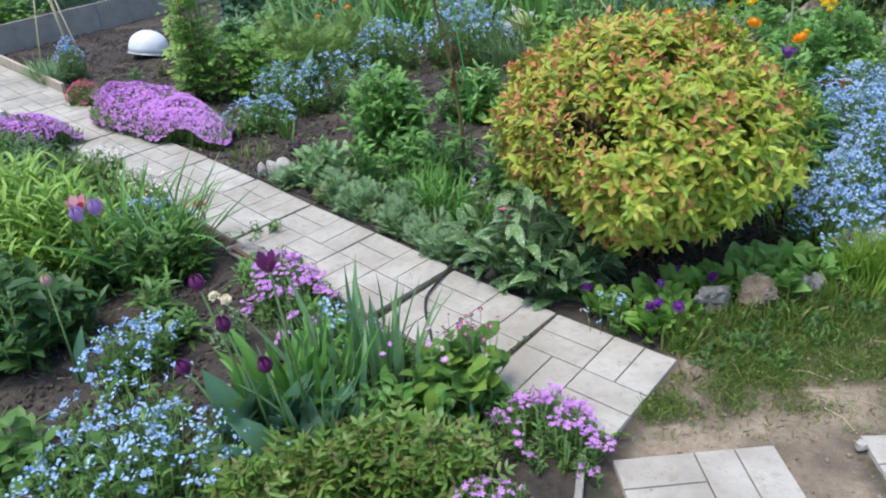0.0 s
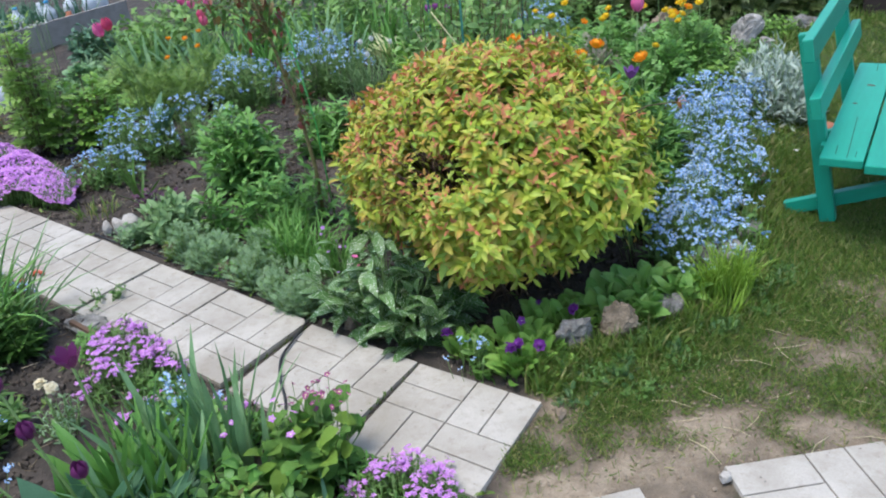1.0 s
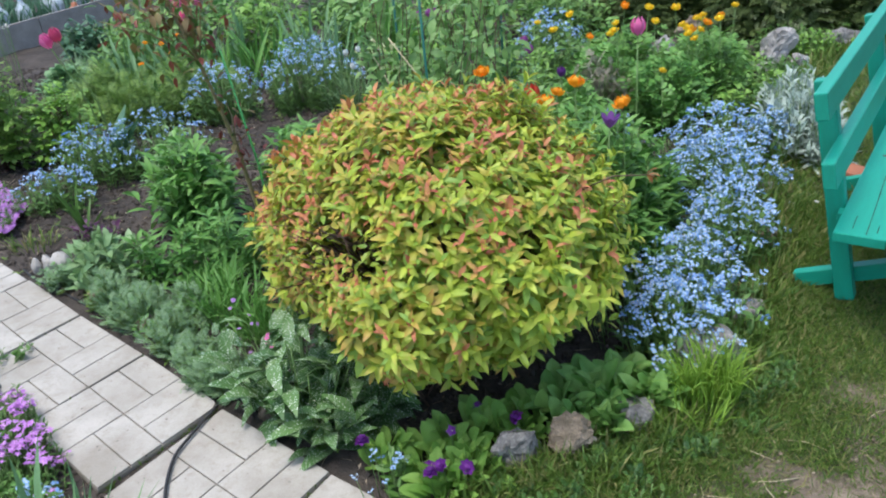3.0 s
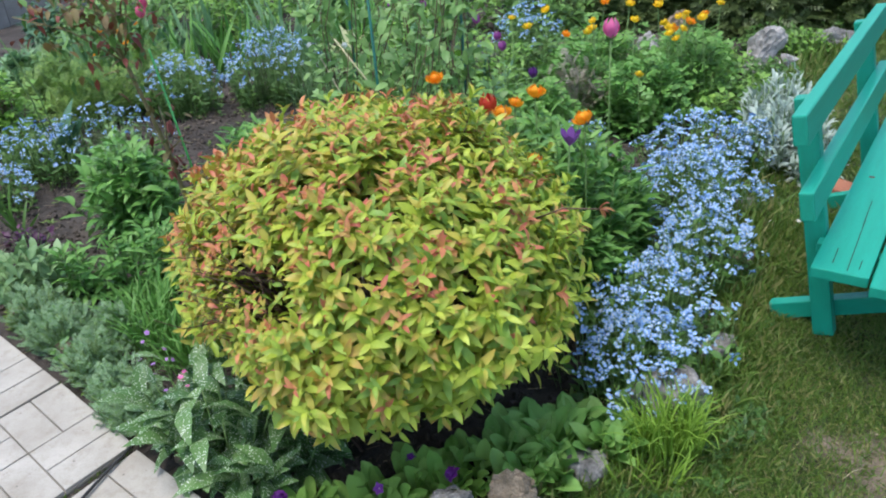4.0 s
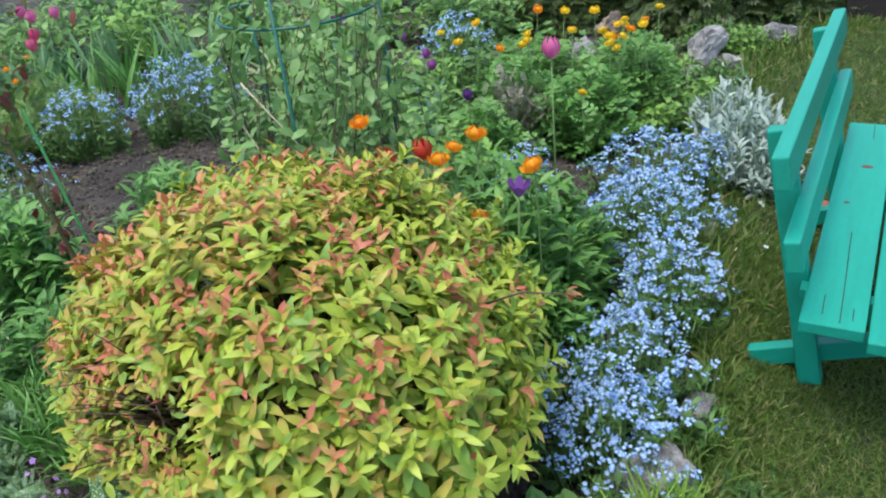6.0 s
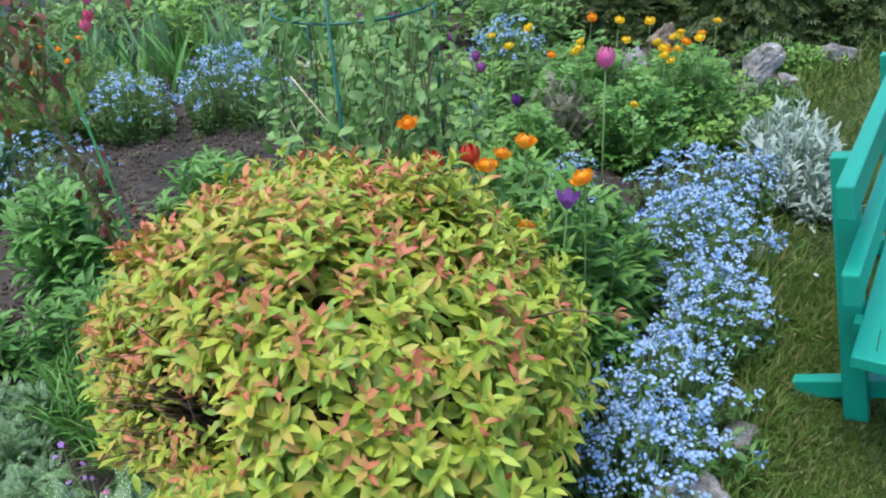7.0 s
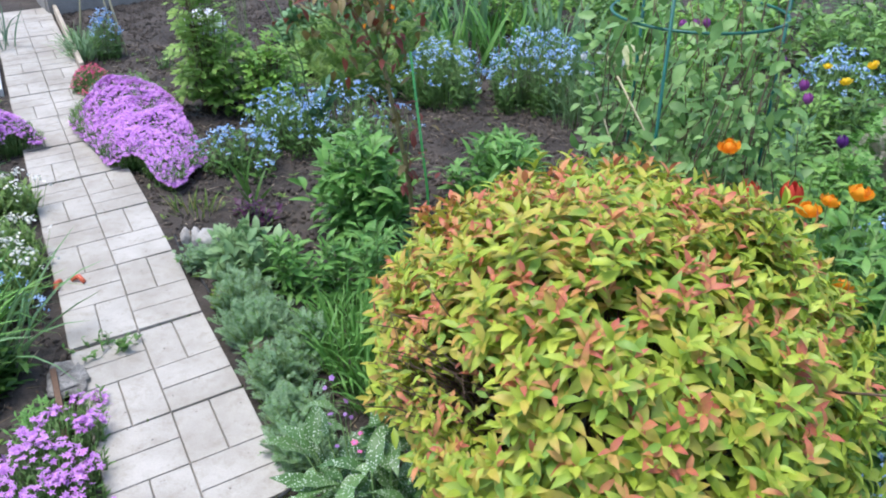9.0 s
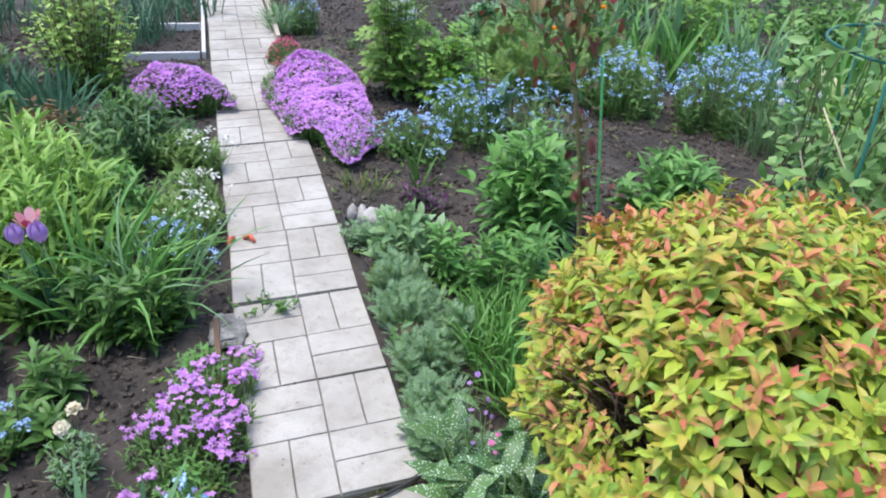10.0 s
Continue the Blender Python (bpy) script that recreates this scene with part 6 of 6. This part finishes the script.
tulip((-0.965, 5.17, 0.885), CRIMSON, "tall deep pink tulip on a long stem", 0.08, (-0.93, 5.42), 2, leaf_long=0.4, bend=0.03)
for x, y, sd in ((-0.6, 7.0, 130), (-1.0, 7.3, 131), (-0.3, 7.2, 132), (0.2, 7.0, 133), (0.7, 6.9, 134), (-1.4, 7.2, 135), (0.55, 7.6, 136), (-0.1, 7.7, 137), (1.0, 7.3, 138), (-0.75, 7.75, 139)):
    strappy("iris_clump", (x, y), "clump of upright blue-green iris leaves", "iris", 34, 0.52, IRIS if sd % 2 else LUSH, 0.18, 0.14, sd, SWORD, 0.4, 0.8, "iris clumps")
strappy("hosta", (0.62, 7.1), "variegated cream and green hosta", "hosta", 46, 0.34, VARIEGATED, 0.1, 0.1, 140, BROAD, 0.8, 1.0)
for hx, hy in ((0.95, 7.1), (1.02, 7.15), (0.88, 7.05), (1.1, 7.0)):
    tulip((hx, hy, 0.42), PURPLE, "purple tulip behind the climber", 0.065)
for x, y, rx, h, sd, mt in ((-1.5, 7.7, 0.4, 0.45, 141, BACK), (-2.0, 7.3, 0.2, 0.22, 142, IRIS), (-0.5, 8.2, 0.5, 0.5, 143, FRESH), (0.4, 8.2, 0.5, 0.5, 144, BACK), (1.2, 7.9, 0.5, 0.5, 145, FRESH), (-1.6, 8.6, 0.6, 0.5, 146, BACK), (-2.3, 8.6, 0.3, 0.35, 147, BLUEGREEN), (2.0, 7.6, 0.5, 0.5, 148, BACK), (0.0, 9.3, 0.7, 0.6, 149, GREEN), (1.2, 9.0, 0.7, 0.6, 150, LUSH), (-1.2, 9.8, 0.7, 0.6, 151, LUSH), (2.3, 8.6, 0.7, 0.6, 152, GREEN), (0.9, 6.4, 0.3, 0.4, 153, FRESH), (1.0, 5.95, 0.28, 0.4, 154, BACK)):
    mounded("perennial", (x, y), "leafy green perennial at the back of the bed", "plant", rx, rx, h, OVAL + LANCE, mt, 90, 8, 0.12, 0, sd, 0.4, "leafy perennials", 0.6)
for x, y, sd in ((-3.4, 6.45, 160), (-3.25, 6.3, 161), (-2.15, 7.9, 162), (-1.9, 8.1, 163)):
    strappy("blue_fescue", (x, y), "tuft of blue-grey narrow leaves", "plant", 120, 0.25, GREY, 0.07, 0.07, sd, STRAP, 0.5, 0.6, piece=False)
forget_me_nots((-3.1, 6.4), 0.12, 0.1, 0.34, 60, 0, 164, 0, 0.008, "upright forget-me-nots beside the cane tepee")
for x, y, sd in ((-2.35, 6.4, 165), (-2.55, 6.3, 166), (-2.05, 6.6, 167)):
    mounded("seedling", (x, y), "small reddish seedling on bare soil", "plant", 0.1, 0.08, 0.1, LANCE, RUSTY if sd == 165 else GREEN, 14, 5, 0.05, 0, sd, 0.5, "seedlings")


# ---- hedge and broad leaves behind the rocks ----
def conifer(x, y, rx, h, seed, label):
    rng = np.random.default_rng(seed)
    ob = thing("conifer_shrub", (x, y, 0), label, "shrub", "dark evergreen shrubs")
    n = 2600
    u = unit(rng.normal(size=(n, 3)))
    u[:, 2] = np.abs(u[:, 2])
    lump = np.array([noise.noise(Vector(a * 3 + np.array((seed, 0, 0)))) for a in u])
    p = u * (rx, rx, h) * (0.9 + 0.25 * lump - 0.25 * rng.random(n) ** 2)[:, None]
    m = frames(p, u * (1, 1, 0.2) + 0.4 * rng.normal(size=(n, 3)) + (0, 0, -0.2), u + (0, 0, 0.5), rng.uniform(0.09, 0.16, n))
    part("foliage", joined("foliage", [(FEATHER[1], m)], leafy("leaf_conifer", (0.06, 0.095, 0.025), (0.12, 0.165, 0.045))), ob)
    g = [(tube([(0, 0, -0.05), p[i] * 0.5 + (0, 0, 0.05), p[i] * 0.92], 0.012, 0.003, 5), np.eye(4)) for i in range(0, 90)]
    part("branchwork", joined("branchwork", g, TWIG), ob)


for x, y, r, h, sd in ((3.65, 7.55, 0.6, 0.8, 1), (4.35, 7.5, 0.6, 0.85, 2), (3.2, 8.3, 0.7, 1.0, 3), (4.2, 8.4, 0.8, 1.2, 4), (2.75, 7.9, 0.45, 0.5, 5)):
    conifer(x, y, r, h, sd, "dark green evergreen shrub behind the rocks")
strappy("hosta", (3.3, 7.5), "clump of broad green leaves behind the rocks", "hosta", 70, 0.24, FRESH, 0.2, 0.14, 170, BROAD, 0.9, 1.6)
for x, y, rx, sd in ((3.65, 6.5, 0.2, 171), (3.5, 6.75, 0.25, 172), (3.0, 6.3, 0.22, 173), (2.95, 6.7, 0.25, 174), (3.0, 5.6, 0.25, 177), (3.15, 5.95, 0.25, 178), (2.75, 5.35, 0.22, 179), (2.9, 5.35, 0.2, 180), (2.3, 6.9, 0.3, 175), (4.2, 6.95, 0.25, 176)):
    mounded("ground_cover", (x, y), "low green ground cover between the rocks", "plant", rx, rx * 0.7, 0.16, OVAL, FRESH if sd % 2 else GREEN, 70, 5, 0.06, 0, sd, 0.4, "ground cover", 0.8)


# ---- bed left of the path, near to far ----
TOOTHED = [frond(2, 0.56, 0.36, 4), frond(3, 0.5, 0.33, 4)]
ASTILBE = leafy("leaf_astilbe", (0.1, 0.21, 0.03), (0.21, 0.34, 0.06), 0.35, 0.3, third=(0.2, 0.2, 0.06), grain=100.0, relief=0.6)
phlox((0.6, 1.9), 0.2, 0.15, 0.13, 260, -50, 201, 220, 0.0115, label="small lilac creeping phlox at the end of the path", edge=0.45, tufts=34)
phlox((0.42, 1.6), 0.14, 0.1, 0.1, 70, 0, 202, 70, 0.0115, label="small lilac creeping phlox on bare soil", edge=0.45)
cow = mounded("primrose", (0.32, 2.1), "large primrose with crinkled leaves and faded mauve flowers", "primrose", 0.2, 0.18, 0.2, ROUND, CRINKLED, 32, 5, 0.095, 0, 203, 0.7, spread=0.3, piece=160)
rng = np.random.default_rng(203)
xx, yy, rr = disc_points(30, 0.09, 0.05, 0, rng)
flowers_on(cow, rng, xx + 0.04, yy + 0.05, 0.22 + 0.07 * rng.random(30), 0.012, [blossom(5, 0.8, 25)], [leafy("petal_faded_mauve", (0.3, 0.06, 0.16), (0.46, 0.14, 0.32)), YELLOW_EYE], 30, "flower", 0.7, 1.0)
xx, yy, rr = disc_points(7, 0.16, 0.12, 0, rng)
flowers_on(cow, rng, xx - 0.1, yy, 0.2 + 0.05 * rng.random(7), 0.015, [blossom(5, 0.9, 15)], [LILAC, YELLOW_EYE], 7, "flower", 0.5, 1.0)
mounded("astilbe", (0.1, 1.76), "astilbe with toothed yellow-green leaves", "plant", 0.26, 0.16, 0.12, TOOTHED, ASTILBE, 80, 5, 0.1, 10, 204, 0.45, spread=0.4)
mounded("astilbe", (0.3, 1.72), "astilbe with toothed yellow-green leaves", "plant", 0.16, 0.12, 0.12, TOOTHED, ASTILBE, 36, 5, 0.09, 10, 205, 0.45, spread=0.4)
strappy("iris_clump", (0.0, 2.18), "upright blue-green iris leaves beside the primrose", "iris", 60, 0.42, IRIS, 0.2, 0.09, 206, SWORD, 0.22, 0.8)
strappy("iris_clump", (0.36, 1.84), "small blue-green iris fan in the bed", "iris", 7, 0.2, BLUEGREEN, 0.05, 0.03, 207, SWORD, 0.2, 1.2)
strappy("tulip_leaves", (-0.2, 1.86), "broad blue-green tulip leaves in the near bed", "tulip", 26, 0.28, BLUEGREEN, 0.15, 0.11, 208, BROAD, 0.5, 1.5)
strappy("tulip_leaves", (-0.27, 2.06), "long green tulip leaves in the near bed", "tulip", 36, 0.3, LUSH, 0.1, 0.08, 209, BROAD, 0.5, 0.7)
for hd, foot, op in (((-0.38, 1.92, 0.56), (-0.3, 1.95), 0), ((-0.14, 1.84, 0.66), (-0.12, 1.9), 1), ((-0.28, 1.81, 0.49), (-0.22, 1.86), 0), ((-0.45, 1.87, 0.31), (-0.36, 1.9), 0), ((-0.18, 1.79, 0.37), (-0.16, 1.84), 0)):
    tulip(hd, MAROON, "open dark maroon tulip on a tall stem" if op else "closed dark maroon tulip on a tall stem", 0.058 if op else 0.055, foot, 1, bool(op), leaf_long=0.26)
tulip((-1.05, 2.24, 0.4), leafy("petal_faded", (0.5, 0.3, 0.25), (0.62, 0.45, 0.36)), "fading pale pink tulip", 0.045, None, 1, leaf_long=0.2)
tulip((-1.25, 2.88, 0.4), leafy("petal_rose_white", (0.62, 0.05, 0.12), (0.8, 0.5, 0.52), 0.5), "rose red tulip with pale fringed petals", 0.074, (-1.24, 2.92), 2, True)
tulip((-1.16, 2.85, 0.4), MAUVE, "mauve tulip with fringed petals", 0.076, (-1.15, 2.9), 2)
tulip((-1.22, 2.81, 0.39), MAUVE, "mauve tulip with fringed petals", 0.072, (-1.2, 2.87), 1)
forget_me_nots((-0.58, 1.7), 0.36, 0.26, 0.2, 160, 20, 210, 160, 0.0068, "low sky-blue forget-me-nots on dark soil", thick=1.2)
forget_me_nots((-0.74, 1.98), 0.26, 0.18, 0.19, 50, 60, 215, 50, 0.0068, "low sky-blue forget-me-nots on dark soil")
forget_me_nots((-0.85, 2.28), 0.2, 0.12, 0.2, 70, 60, 211, 70, 0.0066, "thin drift of sky-blue forget-me-nots on dark soil")
phlox((-0.41, 2.77), 0.36, 0.17, 0.13, 480, 118, 212, 280, 0.0125, label="loose lilac creeping phlox beside the path", edge=0.45, tufts=48)
car = mounded("carnation", (-0.55, 2.46), "grey-green carnation with cream double flowers", "carnation", 0.1, 0.09, 0.14, LANCE, GREY, 28, 8, 0.035, 0, 213, 0.8, spread=0.5)
rng = np.random.default_rng(3)
flowers_on(car, rng, np.array([0.02, -0.06]), np.array([-0.03, 0.06]), np.array([0.2, 0.16]), 0.026, [POM], [CREAM], 2, "flower", 0.3, 1.0)
for x, y, h, sd in ((-0.88, 2.62, 0.2, 214), (-0.78, 2.48, 0.14, 215), (-1.1, 2.95, 0.3, 216), (-1.25, 2.8, 0.26, 217), (-0.95, 2.95, 0.26, 218)):
    mounded("lily_shoots", (x, y), "leafy lily shoots with narrow green leaves", "plant", 0.08, 0.08, h, LANCE, GREEN, 7, 13, 0.1, 0, sd, 0.5, "lily shoots", 0.8)
mounded("dark_leafy_plant", (-1.38, 2.42), "dark green leafy perennial in the near bed", "plant", 0.3, 0.26, 0.38, LANCE + OVAL, DEEP, 60, 9, 0.12, 0, 219, 0.5, spread=0.6)
mounded("dark_leafy_plant", (-1.0, 1.75), "dark green leafy perennial in the near bed", "plant", 0.2, 0.2, 0.16, OVAL, GREEN, 36, 5, 0.09, 0, 220, 0.5, spread=0.6)
strappy("daylily", (-1.12, 3.02), "long arching green daylily leaves by the path", "daylily", 68, 0.55, LUSH, 0.16, 0.12, 221, STRAP, 0.6, 0.55)
strappy("daylily", (-1.0, 3.15), "long arching thin leaves beside the path", "daylily", 40, 0.5, IRIS, 0.1, 0.08, 222, STRAP, 0.7, 0.35)
for x, y, rx, h, sd in ((-1.68, 3.2, 0.32, 0.44, 223), (-1.45, 3.0, 0.24, 0.38, 224), (-1.95, 3.3, 0.28, 0.42, 225), (-1.75, 2.8, 0.35, 0.45, 226)):
    mounded("tall_perennial", (x, y), "bright green perennial with long narrow leaves", "plant", rx, rx * 0.85, h, [leaf(0.12, 4, 0.3, d) for d in (0.6, 1.1, 1.6)], leafy("leaf_yellowish_green", (0.19, 0.36, 0.05), (0.32, 0.5, 0.09)), 85, 11, 0.175, 0, sd, 0.8, "tall bright perennials", 0.75)
for x, y, sd in ((-1.35, 3.55, 230), (-1.85, 4.08, 231), (-1.5, 3.72, 232)):
    ib = mounded("candytuft", (x, y), "pale green candytuft with small white flowers", "flowers", 0.2, 0.16, 0.18, LANCE, leafy("leaf_candytuft", (0.16, 0.28, 0.06), (0.25, 0.38, 0.1)), 80, 9, 0.06, 0, sd, 1.0, "white candytuft", 0.8)
    rng = np.random.default_rng(sd)
    xx, yy, rr = disc_points(24, 0.15, 0.12, 0, rng)
    flowers_on(ib, rng, xx + 0.07, yy + 0.04, 0.2 * (1 - 0.4 * rr ** 2) + 0.02 * rng.random(24), 0.0085, CYMES[:1], [WHITE, YELLOW_EYE], 24, "flower_head", 0.4, 1.0)
forget_me_nots((-1.22, 3.42), 0.18, 0.12, 0.18, 46, 0, 233, 46, 0.0066, "low forget-me-nots beside the candytuft")
mounded("small_weed", (-0.7, 3.36), "small green weed creeping onto the path", "plant", 0.14, 0.07, 0.07, OVAL, GREEN, 18, 5, 0.035, 40, 234, 0.5)
phlox((-2.58, 4.68), 0.32, 0.22, 0.24, 2100, 10, 235, 100, 0.0108)
mounded("rusty_astilbe", (-2.3, 3.6), "rusty brown leaved astilbe", "plant", 0.22, 0.2, 0.34, CUT, RUSTY, 60, 6, 0.085, 0, 236, 0.5, spread=0.5)
mounded("green_perennial", (-2.2, 4.15), "dark green leafy perennial behind the candytuft", "plant", 0.24, 0.2, 0.24, LANCE, DEEP, 70, 8, 0.09, 0, 237, 0.5, spread=0.6)
for x, y, sd in ((-2.75, 4.0, 238), (-3.0, 4.1, 239), (-3.3, 4.05, 240)):
    strappy("iris_clump", (x, y), "clump of blue-green iris leaves", "iris", 60, 0.36, BLUEGREEN, 0.16, 0.14, sd, SWORD, 0.6, 0.8, "iris clumps")
mounded("gooseberry_bush", (-3.2, 4.55), "pale green leafy gooseberry bush", "bush", 0.33, 0.33, 0.75, OVAL, leafy("leaf_gooseberry", (0.25, 0.42, 0.07), (0.4, 0.56, 0.13)), 120, 14, 0.07, 0, 242, 0.3, spread=0.35, stem_mat=TWIG)


def onion_rows(x0, x1, y0, y1, n, long, seed, label, slant=0.0):
    rng = np.random.default_rng(seed)
    ob = thing("onion_patch", ((x0 + x1) / 2, (y0 + y1) / 2, 0), label, "vegetables")
    x, y = rng.uniform(x0, x1, n) - (x0 + x1) / 2, rng.uniform(y0, y1, n) - (y0 + y1) / 2
    x += slant * y
    way = np.column_stack([rng.normal(0, 0.25, (n, 2)), np.ones(n)])
    k = long * rng.uniform(0.6, 1.1, n)
    m = frames(np.column_stack([x, y, np.full(n, -0.03)]), way, rng.normal(size=(n, 3)), np.column_stack([k * 0.7, k, k]))
    pick = rng.integers(0, 3, n)
    part("foliage", joined("foliage", [(s, m[pick == i]) for i, s in enumerate(STRAP)], BLUEGREEN), ob)


onion_rows(-4.6, -3.6, 5.0, 5.7, 260, 0.42, 250, "rows of blue-green onion leaves in a boarded bed", -0.3)
onion_rows(-6.4, -4.6, 3.4, 5.2, 700, 0.5, 251, "dense blue-green garlic leaves", 0.0)
onion_rows(-7.4, -5.2, 8.4, 10.8, 1500, 0.55, 252, "dense green garlic leaves in the raised bed", 0.5)
onion_rows(-5.2, -3.6, 9.4, 11.4, 900, 0.45, 253, "green garlic leaves in the raised bed", 0.5)
onion_rows(-4.6, -3.9, 5.9, 6.4, 90, 0.4, 254, "sparse onion leaves in a boarded bed", 0.0)
mounded("currant_bush", (-5.0, 8.6), "bright green leafy bush in the raised bed", "bush", 0.5, 0.4, 0.6, OVAL, FRESH, 80, 9, 0.1, 0, 255, 0.3, spread=0.5)
for x, y, rx, sd in ((-2.9, 3.4, 0.4, 256), (-2.4, 2.9, 0.4, 257), (-3.6, 3.9, 0.4, 258), (-2.0, 2.3, 0.35, 259)):
    mounded("perennial", (x, y), "leafy green perennial in the vegetable plot", "plant", rx, rx, 0.45, OVAL + LANCE, GREEN, 80, 8, 0.12, 0, sd, 0.4, "leafy perennials", 0.6)

# small plants that fill the near bed
forget_me_nots((-0.12, 2.42), 0.18, 0.1, 0.16, 34, -45, 270, 34, 0.0066, "thin forget-me-nots between phlox and iris")
phlox((0.02, 2.38), 0.14, 0.07, 0.1, 60, -45, 271, 60, 0.0115, label="thin lilac phlox beside the path", tufts=9)
mounded("green_fill", (-0.05, 2.3), "low mixed green leaves behind the iris", "plant", 0.24, 0.1, 0.14, LANCE + OVAL, LUSH, 40, 6, 0.08, -45, 272, 0.6, spread=0.8)
mounded("green_fill", (0.1, 1.98), "low mixed green leaves below the iris", "plant", 0.2, 0.12, 0.14, OVAL, LUSH, 34, 5, 0.08, 0, 273, 0.6, spread=0.8)
mounded("astilbe", (-0.15, 1.62), "astilbe with toothed yellow-green leaves", "plant", 0.2, 0.14, 0.14, TOOTHED, ASTILBE, 46, 5, 0.1, 10, 274, 0.45, spread=0.4)
for x, y, sd in ((-0.25, 2.56, 280), (-0.1, 2.44, 281), (0.06, 2.32, 282), (0.2, 2.24, 283), (-0.6, 2.95, 284), (0.42, 2.06, 285)):
    mounded("edge_greenery", (x, y), "low green foliage hanging over the path's edge", "plant", 0.11, 0.08, 0.09, LANCE, LUSH, 36, 6, 0.045, -45, sd, 0.6, "greenery along the path", 0.8)
for x, y, n, l, sd in ((-0.16, 2.06, 34, 0.4, 290), (-0.08, 1.92, 24, 0.34, 291)):
    strappy("iris_clump", (x, y), "upright green iris leaves between the tulips", "iris", n, l, IRIS if sd % 2 else LUSH, 0.13, 0.06, sd, SWORD, 0.3, 0.8)
for x, y, rx, h, sd, mt in ((-2.12, 3.85, 0.2, 0.32, 295, DEEP), (-2.3, 4.1, 0.18, 0.3, 296, GREEN), (-1.95, 3.6, 0.2, 0.32, 297, GREEN), (-1.7, 3.5, 0.18, 0.26, 298, LUSH), (-0.95, 3.05, 0.14, 0.2, 299, GREEN)):
    mounded("perennial", (x, y), "dark green leafy perennial in the flower bed", "plant", rx, rx, h, LANCE, mt, 60, 8, 0.1, 0, sd, 0.6, "leafy perennials", 0.6)
strappy("daylily", (-2.15, 3.98), "arching pale-tipped iris leaves beside the phlox", "daylily", 50, 0.4, IRIS, 0.16, 0.12, 300, STRAP, 0.6, 0.6)
